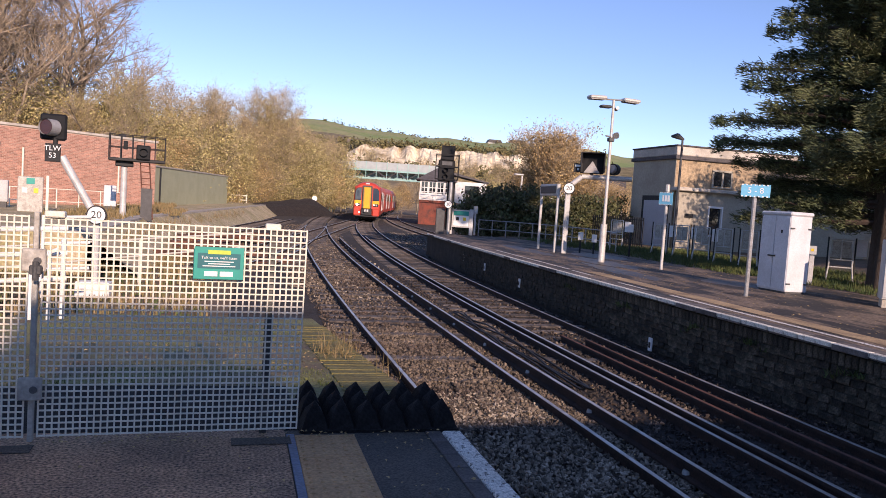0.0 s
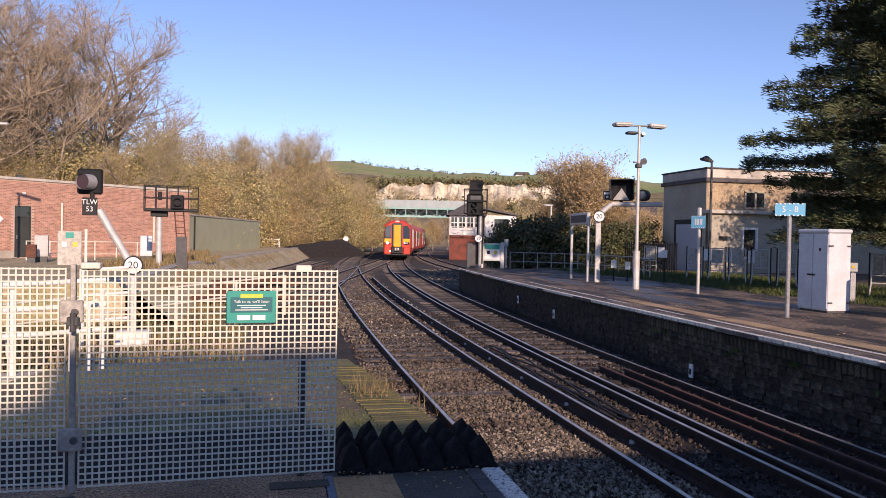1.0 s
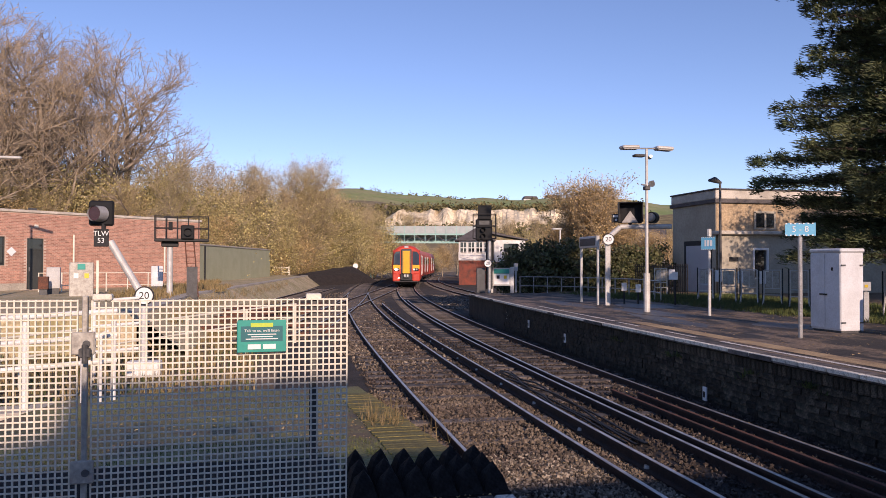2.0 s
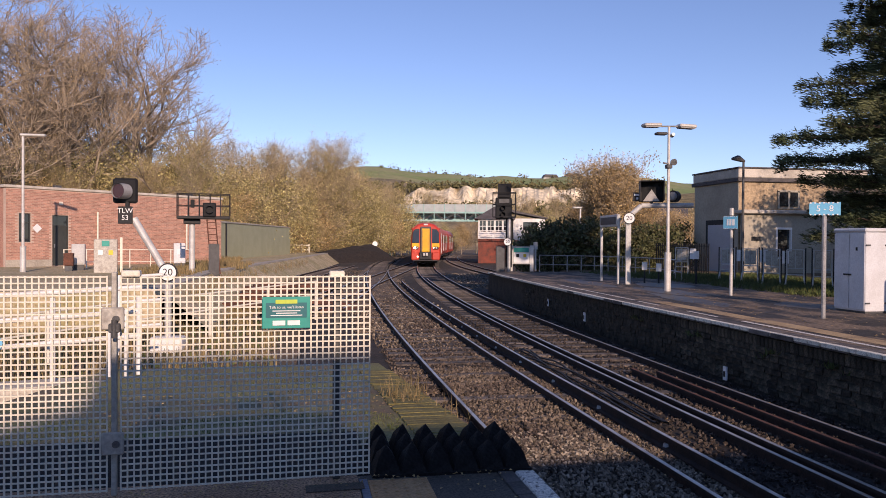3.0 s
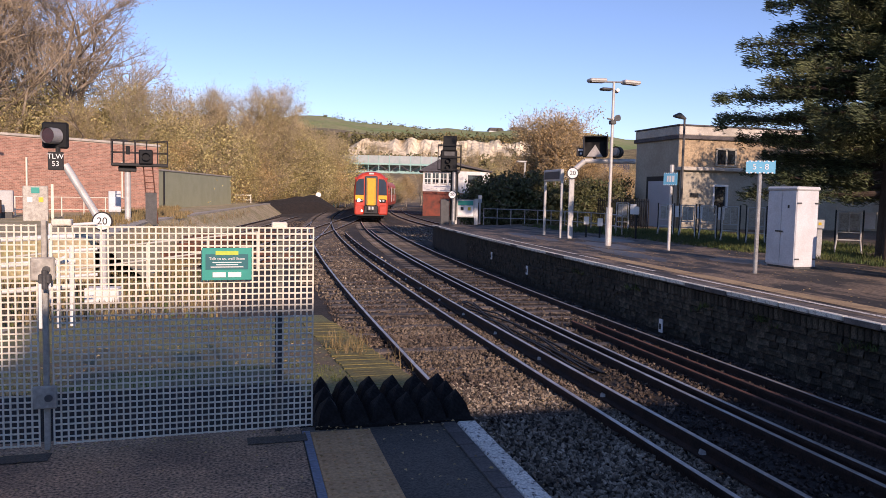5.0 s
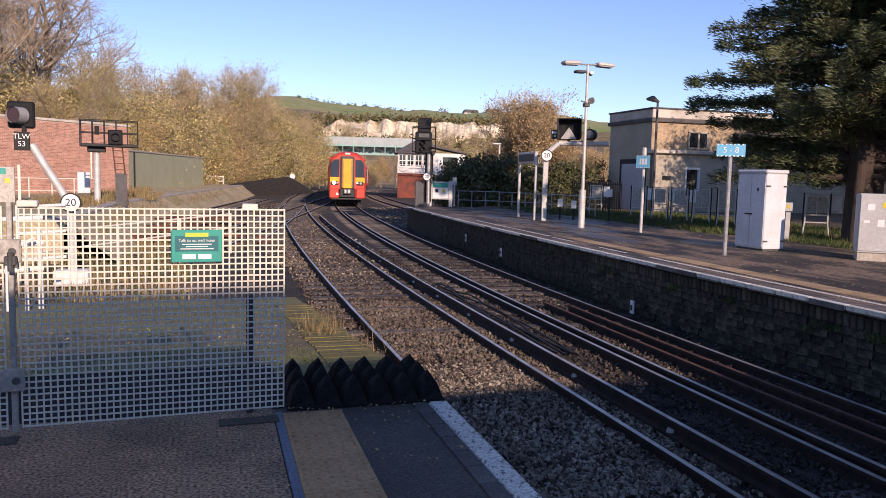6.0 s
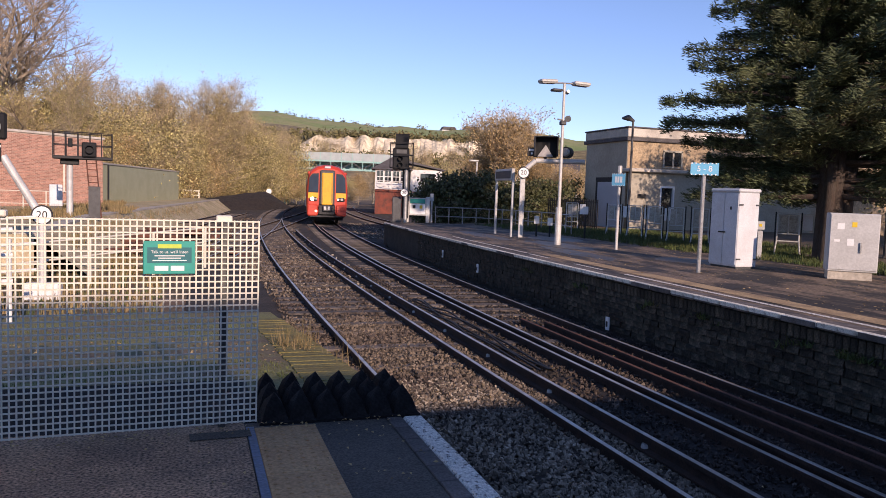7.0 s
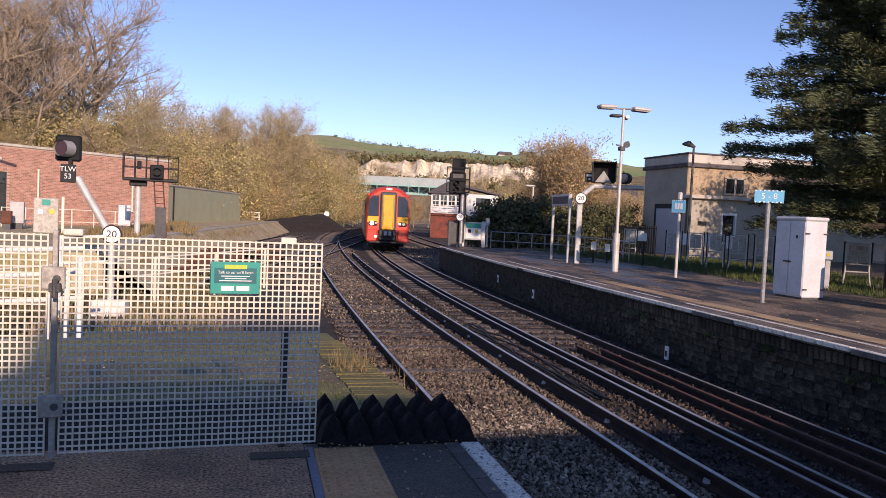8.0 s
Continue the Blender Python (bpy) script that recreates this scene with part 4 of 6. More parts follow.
relief("hill", HILL_GRASS, "green downland hill on the skyline", ((430, 0.68), (480, 0.8), (560, 0.9), (660, 0.975), (730, 1.0), (800, 0.985), (1100, 0.7), (1800, -1)), -70, 100, 180)
relief("hill_slope", HILL_SCRUB, "brown scrubby slope below the downs", ((210, -1), (260, 0.15), (330, 0.4), (385, 0.47), (428, 0.78), (470, 0.86), (510, 0.7)), -70, 100, 240, "slope", 3.0)
verts, faces = [], []
n, m = 150, 14
for i in range(n + 1):
    az = 7.6 + 15.5 * i / n
    fade = min(1, (az - 7.4) / 1.6, (23.2 - az) / 2.5)
    for j in range(m + 1):
        u = j / m
        x, y = at(az, 372 + 26 * u + 7 * noise.noise((az * 1.6, u * 1.4, 0)) + 1.6 * noise.noise((az * 7, u * 4, 2)))
        top = 0.073 + 0.004 * noise.noise((az * 1.1, 0, 5)) + 0.002 * noise.noise((az * 4, 0, 5))
        low = 0.04
        verts.append((x, y, 1.45 + 385 * (low + (top - low) * u * (0.55 + 0.45 * fade))))
for i in range(n):
    for j in range(m):
        a = i * (m + 1) + j
        faces.append((a, a + m + 1, a + m + 2, a + 1))
tagged(raw("chalk_cliff", verts, faces, CHALK), "white chalk quarry cliff below the green downs", "cliff", "", "structure")

# scrub along the ridge and the cliff's edge
rr = np.random.default_rng(17)
V, F, k = [], [], 0
for i in range(330):
    az = rr.uniform(4, 27)
    if i < 26:
        dist, el = rr.uniform(700, 735), ridge(az) * 1.0
    elif i < 190:
        dist, el = rr.uniform(396, 425), 0.0715 + rr.uniform(-0.003, 0.003)
    else:
        dist, el = rr.uniform(350, 368), rr.uniform(0.036, 0.047)
    x, y = at(az, dist)
    c = np.array((x, y, 1.45 + el * dist))
    rad = rr.uniform(1.0, 2.8)
    for _ in range(34):
        p = c + rr.normal(0, 1, 3) * rad * (1.0, 1.0, 0.6)
        a, b = rr.normal(0, 1, 3), rr.normal(0, 1, 3)
        a, b = a / np.linalg.norm(a) * 0.9, b / np.linalg.norm(b) * 0.7
        V += [p - a, p + b, p + a, p - b]
        F.append((k, k + 1, k + 2, k + 3))
        k += 4
tagged(raw("hill_scrub", V, F, HILL_BUSH), "scattered scrub bushes on the hill", "bushes", "", "stuff")


# ---- buildings ----
def facing(x0, y0, x1_, y1_):
    """A frame at the foot of a wall that runs from the first point to the second: x along it, y into the building."""
    a = math.degrees(math.atan2(y1_ - y0, x1_ - x0))
    return pose(x0, y0, 0, 0, 0, a), math.hypot(x1_ - x0, y1_ - y0)


def wall(bm, w, h, openings, thick=0.25, z0=-0.1, x0=0.0):
    """A wall with openings (x0, x1, z0, z1) that go through it."""
    xs = sorted({x0, w, *(v for o in openings for v in o[:2])})
    zs = sorted({z0, h, *(v for o in openings for v in o[2:])})
    for a, b in zip(xs, xs[1:]):
        for c, d in zip(zs, zs[1:]):
            if not any(o[0] <= a and b <= o[1] and o[2] <= c and d <= o[3] for o in openings):
                box(bm, a, b, 0, thick, c, d)
    bmesh.ops.remove_doubles(bm, verts=bm.verts, dist=0.0005)
    return bm


def brick_building():
    m, L = facing(-14.4, 40.4, -5.1, 49.6)
    b = thing("brick_building", "long flat-roofed red brick building with a grey door", "building", m)
    H = 3.95
    door, win = (2.3, 3.15, 0.02, 2.65), (0.62, 1.2, 1.25, 2.7)
    part("front_wall", wall(bmesh.new(), L, H, [door, win]), BRICK_MORTAR, b)
    bm = bmesh.new()
    box(bm, 0, 0.25, 0.25, 8, -0.1, H), box(bm, L - 0.25, L, 0.25, 8, -0.1, H), box(bm, 0, L, 8, 8.25, -0.1, H)
    part("side_walls", bm, BRICK, b)
    part("roof", box(bmesh.new(), -0.1, L + 0.1, -0.08, 8.3, H + 0.002, H + 0.14, None, 0.02), PARAPET, b, "pale flat roof edge")
    part("plinth", box(bmesh.new(), -0.02, 2.25, -0.05, -0.003, -0.1, 0.35), CONCRETE, b)
    d = part("door", box(bmesh.new(), door[0] + 0.05, door[1] - 0.05, 0.06, 0.12, 0.02, 2.05, None, 0.01), DOOR_GREY, b, "dark grey-green door")
    part("door_handle", box(bmesh.new(), door[0] + 0.12, door[0] + 0.16, 0.02, 0.06, 0.95, 1.15), GALV, d)
    part("overlight", box(bmesh.new(), door[0] + 0.05, door[1] - 0.05, 0.06, 0.09, 2.12, 2.6), WINDOW, b)
    bm = bmesh.new()
    for x in (door[0], door[1] - 0.05):
        box(bm, x, x + 0.05, 0.02, 0.14, 0.02, 2.65)
    box(bm, door[0] + 0.05, door[1] - 0.05, 0.02, 0.14, 2.6, 2.65), box(bm, door[0] + 0.05, door[1] - 0.05, 0.02, 0.14, 2.05, 2.12)
    part("door_frame", bm, DOOR_GREY, b)
    w = part("window", box(bmesh.new(), win[0] + 0.04, win[1] - 0.04, 0.08, 0.1, win[2] + 0.04, win[3] - 0.04), WINDOW, b)
    bm = bmesh.new()
    for x in (win[0], win[1] - 0.05):
        box(bm, x, x + 0.05, 0.03, 0.13, win[2], win[3])
    for z in (win[2], win[2] + 0.95, win[3] - 0.05):
        box(bm, win[0] + 0.05, win[1] - 0.05, 0.03, 0.13, z, z + 0.05)
    part("window_frame", bm, DOOR_GREY, w)
    part("wall_lamp", box(bmesh.new(), 2.65, 2.85, -0.05, -0.003, 3.2, 3.36, None, 0.01), CREAM_BAR, b)
    bm = bmesh.new()
    box(bm, -0.17, 0.17, -0.05, -0.04, -0.17, 0.17, pose(0, 0, 0, 0, 45, 0))
    for v in bm.verts:
        v.co += Vector((1.5, 0, 1.95))
    part("diamond_sign", bm, SIGN_WHITE, b, "white diamond sign")
    for x in (4.75, 10.45):
        bm = bmesh.new()
        tube(bm, (x, -0.07, 0.8), (x, -0.07, 2.9), 0.05)
        part("drainpipe", bm, CREAM_BAR, b, "cream drainpipe")
    # courses of brick on the front
    per, course = 0.226, 0.0765
    V, F = [], []
    k, j, z = 0, 0, 0.0
    while z < H - course:
        x = -0.11 * (j % 2)
        while x < L:
            a, c = max(0, x), min(L, x + per - 0.012)
            if c - a > 0.04 and not any(a < o[1] and c > o[0] and z < o[3] and z + course > o[2] for o in (door, win)):
                V += [(a, -0.003, z), (c, -0.003, z), (c, -0.003, z + course - 0.012), (a, -0.003, z + course - 0.012)]
                F.append((k, k + 1, k + 2, k + 3))
                k += 4
            x += per
        z += course
        j += 1
    tagged(raw("brickwork", V, F, BRICK, b), kind="stuff")
    for i in range(6):
        part("roof_vent", box(bmesh.new(), 1.0 + i * 2.1, 1.35 + i * 2.1, 1.2, 1.5, H + 0.14, H + 0.24 + 0.1 * (i % 2), None, 0.02), DARK_GREY, b)
    return b


brick_building()


def green_shed():
    m, L = facing(-5.45, 56.5, -1.25, 78)
    s = thing("green_shed", "olive green sheet-clad flat shed beside the brick building", "shed", m)
    part("wall", box(bmesh.new(), -4, L, 0, 4, -0.1, 2.62), GREEN_SHED, s)
    part("roof_edge", box(bmesh.new(), -4.05, L + 0.05, -0.06, 4.05, 2.625, 2.75, None, 0.02), CONCRETE, s, "pale roof edge")
    part("corner_post", box(bmesh.new(), -0.25, 0.0, -0.06, -0.003, -0.1, 2.6), BLACK, s, "dark corner flashing")


green_shed()

# left platform on which the brick building stands
def left_edge(y):
    return -3.9 + 0.135 * (y - 34) if y > 34 else -3.9


ys = steps(22, 110, 50)
bm = bmesh.new()
e = along(left_edge, ys, 0, 0.0)
strip(bm, [Vector((-60, p.y, 0)) for p in e], e)
strip(bm, e, [p + Vector((1.5, -0.6, -1.12)) for p in e])
f0 = [bm.verts.new(p) for p in (Vector((-60, 22, 0)), e[0], e[0] + Vector((0, 0, -1.12)), Vector((-60, 22, -1.12)))]
bm.faces.new(f0)
left = solid("platform_left", bm, PALE_SOIL, "disused weedy platform in front of the brick building", "platform", "structure")
bm = bmesh.new()
sweep(bm, left_edge, ys, -0.25, [(-0.25, 0.003), (-0.25, 0.05), (0.3, 0.05), (0.3, -0.12), (0.25, -0.12), (0.25, 0.003)])
part("edge_stones", bm, CONCRETE, left, "pale stone platform edge")


def block_building():
    """The two-storey grey and tan building behind the far platform."""
    b = thing("station_block", "flat-roofed grey and tan rendered building with a roller door", "building")
    # upper block
    x0, y0, y1_, H, HL = 20.9, 33.4, 37.6, 5.05, 2.85
    bm = bmesh.new()
    box(bm, x0, x0 + 7.0, y0, y1_, -0.1, H)
    part("upper_wall", bm, RENDER_TAN, b, "tan stone-rendered upper storey")
    bm = bmesh.new()
    box(bm, x0 - 0.03, x0 - 0.003, y0 + 0.02, y1_ - 0.02, -0.1, H - 0.5)
    part("side_wall", bm, RENDER_GREY, b, "grey cement-rendered side wall")
    part("parapet", box(bmesh.new(), x0 - 0.08, x0 + 7.1, y0 - 0.08, y1_ + 0.08, H - 0.42, H + 0.02, None, 0.03), PARAPET, b)
    part("parapet_band", box(bmesh.new(), x0 - 0.14, x0 + 7.15, y0 - 0.14, y1_ + 0.14, H - 0.62, H - 0.43, None, 0.02), SLATE, b, "dark moulded band")
    part("parapet_cap", box(bmesh.new(), x0 - 0.13, x0 + 7.15, y0 - 0.13, y1_ + 0.13, H + 0.023, H + 0.1, None, 0.02), SLATE, b)
    w = part("upper_window", box(bmesh.new(), x0 + 2.15, x0 + 3.2, y0 - 0.04, y0 - 0.003, 3.25, 3.95), WINDOW, b)
    bm = bmesh.new()
    for a in (x0 + 2.05, x0 + 3.15, x0 + 2.62):
        box(bm, a, a + 0.1, y0 - 0.07, y0 - 0.04, 3.2, 4.0)
    box(bm, x0 + 2.05, x0 + 3.25, y0 - 0.07, y0 - 0.045, 3.95, 4.05), box(bm, x0 + 2.05, x0 + 3.25, y0 - 0.09, y0 - 0.045, 3.14, 3.2)
    part("window_frame", bm, RENDER_GREY, w)
    # lower block in front
    part("lower_wall", wall(bmesh.new(), 12.6, HL, [(1.7, 2.55, 0.75, 2.2)], 0.3), RENDER_GREY, b, "grey-green rendered ground floor").matrix_basis = pose(x0 - 0.1, y0 - 0.6, 0)
    part("lower_roof", box(bmesh.new(), x0 - 0.3, x0 + 12.7, y0 - 0.85, y0 + 0.1, HL + 0.002, HL + 0.18, None, 0.03), PARAPET, b)
    lw = part("lower_window", box(bmesh.new(), x0 + 1.65, x0 + 2.4, y0 - 0.5, y0 - 0.46, 0.8, 2.15), WINDOW, b)
    bm = bmesh.new()
    for a in (x0 + 1.6, x0 + 2.37):
        box(bm, a, a + 0.08, y0 - 0.63, y0 - 0.45, 0.75, 2.2)
    box(bm, x0 + 1.68, x0 + 2.37, y0 - 0.63, y0 - 0.45, 2.1, 2.2), box(bm, x0 + 1.55, x0 + 2.5, y0 - 0.7, y0 - 0.45, 0.68, 0.75)
    part("window_frame", bm, SIGN_WHITE, lw)
    part("roller_door", box(bmesh.new(), x0 - 0.09, x0 - 0.035, y0 + 0.6, y0 + 2.7, -0.05, 2.35), DOOR_PALE, b, "pale grey roller door")
    part("door_reveal", box(bmesh.new(), x0 - 0.06, x0 - 0.032, y0 + 0.35, y0 + 2.95, -0.05, 2.6), BLACK, b)
    part("notice", box(bmesh.new(), x0 + 0.3, x0 + 0.75, y0 - 0.64, y0 - 0.603, 1.55, 1.75), BLACK, b)
    # east wing seen past the tree
    part("wing_wall", box(bmesh.new(), x0 + 12.5, x0 + 19, y0 - 2, y0 + 6, -0.1, 3.9), RENDER_TAN, b)
    part("wing_roof", box(bmesh.new(), x0 + 12.3, x0 + 19.2, y0 - 2.2, y0 + 6.2, 3.902, 4.2, None, 0.03), PARAPET, b)
    return b


block_building()


def signal_box():
    m = pose(20.6, 80.5, -1.0, 0, 0, -14)
    s = thing("signal_box", "old two-storey signal box with red base and white glazed upper floor", "signal box", m)
    part("base", box(bmesh.new(), -1.6, 2.0, 0, 7, 0, 2.7), RED_TIMBER, s, "red painted lower storey")
    part("upper_floor", box(bmesh.new(), -1.62, 2.02, -0.02, 7.02, 2.705, 4.9), WHITE, s, "white upper storey")
    for a in (-1.5, -0.62, 0.26, 1.14):
        w = part("window", box(bmesh.new(), a, a + 0.78, -0.06, -0.024, 3.5, 4.7), WINDOW, s)
        bm = bmesh.new()
        for u in (0.0, 0.36, 0.72):
            box(bm, a + u, a + u + 0.06, -0.09, -0.062, 3.5, 4.7)
        box(bm, a, a + 0.78, -0.095, -0.065, 4.05, 4.12)
        part("glazing_bars", bm, WHITE, w)
    bm = bmesh.new()
    v = [bm.verts.new(p) for p in ((-2.1, -0.5, 4.9), (2.5, -0.5, 4.9), (2.5, 7.5, 4.9), (-2.1, 7.5, 4.9), (0.2, 1.8, 6.35), (0.2, 5.2, 6.35))]
    for f in ((0, 1, 4), (1, 2, 5, 4), (2, 3, 5), (3, 0, 4, 5), (3, 2, 1, 0)):
        bm.faces.new([v[i] for i in f])
    part("roof", bm, SLATE, s, "hipped slate roof")
    bm = bmesh.new()
    for a in (-1.6, 0.2, 2.0):
        tube(bm, (a, -0.9, 2.7), (a, -0.9, 3.6), 0.04)
    for z in (2.75, 3.15, 3.6):
        tube(bm, (-1.6, -0.9, z), (2.0, -0.9, z), 0.04)
    tube(bm, (-1.6, -0.9, 2.75), (0.2, -0.9, 3.6), 0.04), tube(bm, (0.2, -0.9, 2.75), (-1.6, -0.9, 3.6), 0.04)
    part("balcony_rail", bm, WHITE, s, "white cross-braced balcony rail")
    part("annex", box(bmesh.new(), 2.3, 5.8, 1.5, 6, 2.6, 5.0), WHITE, s, "cream lean-to with windows")
    part("annex_window", box(bmesh.new(), 3.4, 5.0, 1.44, 1.497, 3.7, 4.6), WINDOW, s)
    bm = bmesh.new()
    prism(bm, [(2.1, 5.7), (6.1, 4.95), (6.1, 5.1), (2.1, 5.95)], 1.2, 6.2)
    part("annex_roof", bm, SLATE, s, "sloping slate roof")
    bm = bmesh.new()
    for k in range(9):
        box(bm, 2.05, 2.95, -1.9 + 0.2 * k, -1.72 + 0.2 * k, 0.25 + 0.29 * k, 0.31 + 0.29 * k)
    for a in (2.02, 2.96):
        tube(bm, (a, -2.0, 1.1), (a, 0.0, 3.6), 0.035, None, 6), tube(bm, (a, -2.0, 0.0), (a, 0.0, 2.7), 0.06, None, 6)
    part("outside_stairs", bm, WHITE, s, "white painted outside stairs")
    part("annex_base", box(bmesh.new(), 2.5, 5.4, 1.7, 5.8, 0, 2.595), BRICK, s)
    return s


signal_box()


def footbridge():
    m, L = facing(13.5, 114.5, 29.0, 111.0)
    b = thing("footbridge", "teal lattice-girder footbridge over the tracks", "footbridge", m)
    z0, zt, zp = 4.5, 5.72, 7.08
    part("girder_chord", box(bmesh.new(), 0, L, -0.06, 0.06, z0 - 0.06, z0 + 0.16), TEAL_BRIDGE, b)
    part("girder_chord", box(bmesh.new(), 0, L, -0.06, 0.06, zt - 0.08, zt + 0.16), TEAL_BRIDGE, b)
    part("deck", box(bmesh.new(), 0, L, 0.07, 2.2, zt - 0.05, zt + 0.08), BRIDGE_PANEL, b)
    part("far_girder", box(bmesh.new(), 0, L, 2.1, 2.2, z0 - 0.06, zt - 0.06), TEAL_BRIDGE, b)
    n = 10
    for i in range(n + 1):
        x = L * i / n
        bm = bmesh.new()
        box(bm, x - 0.06, x + 0.06, -0.05, 0.05, z0 + 0.165, zt - 0.085)
        part("web_post", bm, TEAL_BRIDGE, b)
        bm = bmesh.new()
        box(bm, x - 0.05, x + 0.05, -0.08, 0.0, zt + 0.165, zp)
        part("parapet_post", bm, TEAL_BRIDGE, b)
        if i < n:
            bm = bmesh.new()
            up = i % 2
            tube(bm, (x + 0.08, -0.02, z0 + (0.2 if up else 1.1)), (x + L / n - 0.08, -0.02, z0 + (1.1 if up else 0.2)), 0.09, None, 6)
            part("web_brace", bm, DARK_GREY, b, "dark diagonal brace")
            part("parapet_panel", box(bmesh.new(), x + 0.06, x + L / n - 0.06, 0.005, 0.03, zt + 0.17, zp - 0.05), BRIDGE_PANEL, b)
    part("far_parapet", box(bmesh.new(), 0, L, 2.2, 2.25, zt, zp), BRIDGE_PANEL, b)
    part("trestle", box(bmesh.new(), -0.5, -0.02, 0.1, 2.1, -1.1, zt), TEAL_BRIDGE, b)
    part("support", box(bmesh.new(), L - 0.6, L, 0.1, 2.1, -1.1, z0), TEAL_BRIDGE, b)


footbridge()


# ---- posts, signals and signs ----
def round_sign(parent, x, y, z, rad, words):
    bm = bmesh.new()
    tube(bm, (x, y, z), (x, y - 0.03, z), rad, None, 28)
    s = part("speed_sign", bm, BLACK, parent, "round white speed sign with dark rim")
    bm = bmesh.new()
    tube(bm, (x, y - 0.032, z), (x, y - 0.036, z), rad * 0.86, None, 28)
    part("sign_face", bm, SIGN_WHITE, s)
    text("numerals", words, rad * 1.05, BLACK, s, pose(x, y - 0.039, z, 90, 0, 0))


def junction_signal():
    x, y = -2.98, 17.75
    s = thing("colour_light_signal", "colour-light signal on a cranked white post with number plate", "railway signal", pose(x, y, 0, 0, 0, -4))
    bm = bmesh.new()
    tube(bm, (0, 0, -1.1), (0, 0, 0.75), 0.075)
    part("post", bm, WHITE_GALV, s, "white galvanised post")
    bm = bmesh.new()
    tube(bm, (0, 0, 0.62), (-0.76, 0.06, 1.9), 0.08, None, 14)
    part("cranked_arm", bm, WHITE_GALV, s, "slanting white tubular arm")
    part("base_box", box(bmesh.new(), -0.35, 0.35, -0.2, 0.2, -1.1, -0.75, None, 0.02), WHITE, s)
    round_sign(s, 0.02, -0.09, 0.7, 0.21, "20")
    plate = part("number_plate", box(bmesh.new(), -1.07, -0.76, -0.06, -0.02, 1.78, 2.17, None, 0.01), BLACK, s, "black identification plate")
    text("plate_code", "TLW\n53", 0.155, SIGN_WHITE, plate, pose(-0.915, -0.066, 1.99, 90, 0, 0))
    bm = box(bmesh.new(), -1.19, -0.66, -0.05, 0.05, 2.24, 2.8, None, 0.04)
    head = part("signal_head", bm, SIGNAL_GREY, s, "dark square signal head")
    a, d = Vector((-0.9, -0.052, 2.5)), Vector((-0.1, -0.25, 0.0))
    bm = bmesh.new()
    tube(bm, a + d, a, 0.172, 0.172, 24, False), tube(bm, a, a + d, 0.16, 0.16, 24, False)
    part("hood", bm, HOOD, head, "round pale grey hood")
    bm = bmesh.new()
    tube(bm, a + d * 0.86, a + d * 0.9, 0.156, None, 24)
    part("lens", bm, LENS, head, "dark red unlit lens")
    bm = bmesh.new()
    tube(bm, (-0.88, 0, 2.1), (-0.88, 0, 2.3), 0.05)
    part("neck", bm, BLACK, s)


junction_signal()


def gantry_signal():
    x, y = at(-7.9, 34.5)
    s = thing("platform_signal", "signal on a white post with railed black platform and ladder", "railway signal", pose(x, y, 0, 0, 0, 6))
    bm = bmesh.new()
    tube(bm, (0, 0, -0.1), (0, 0, 2.3), 0.13, 0.12, 14)
    part("post", bm, WHITE_GALV, s)
    part("bracket", box(bmesh.new(), -0.35, 0.35, -0.2, 0.2, 2.1, 2.32, None, 0.03), BLACK, s)
    part("walkway", box(bmesh.new(), -0.62, 1.6, -0.5, 0.5, 2.325, 2.45, None, 0.02), BLACK, s)
    for a in (-0.6, -0.15, 0.3, 0.75, 1.18, 1.58):
        for b in (-0.48, 0.48):
            part("guard_post", tube(bmesh.new(), (a, b, 2.45), (a, b, 3.4), 0.022, None, 6), BLACK, s)
    for z in (2.9, 3.4):
        for b in (-0.48, 0.48):
            part("guard_rail", tube(bmesh.new(), (-0.6, b, z), (1.58, b, z), 0.02, None, 6), BLACK, s)
        for a in (-0.6, 1.58):
            part("guard_rail", tube(bmesh.new(), (a, -0.48, z), (a, 0.48, z), 0.02, None, 6), BLACK, s)
    head = part("signal_head", box(bmesh.new(), 0.45, 1.0, -0.62, -0.55, 2.42, 3.02, None, 0.04), SIGNAL_GREY, s)
    bm = bmesh.new()
    tube(bm, (0.73, -0.8, 2.73), (0.73, -0.63, 2.73), 0.16, None, 18, False)
    part("hood", bm, HOOD, head)
    part("upper_head", box(bmesh.new(), -0.05, 0.12, -0.55, -0.5, 2.8, 3.15, None, 0.02), SIGNAL_GREY, s)
    bm = bmesh.new()
    for a in (0.62, 0.98):
        tube(bm, (a, -0.2, 2.3), (a + 0.2, -0.75, -0.05), 0.028, None, 6)
    for i in range(9):
        u = i / 9 + 0.05
        tube(bm, (0.62 + 0.2 * u, -0.2 - 0.55 * u, 2.3 - 2.35 * u), (0.98 + 0.2 * u, -0.2 - 0.55 * u, 2.3 - 2.35 * u), 0.02, None, 6)
    part("ladder", bm, RUST, s, "rusty access ladder")
    part("ladder_guard", box(bmesh.new(), 0.7, 1.14, -0.78, -0.76, -0.05, 1.3, pose(0, 0, 0, 4, 0, 0)), DARK_GREY, s)


gantry_signal()


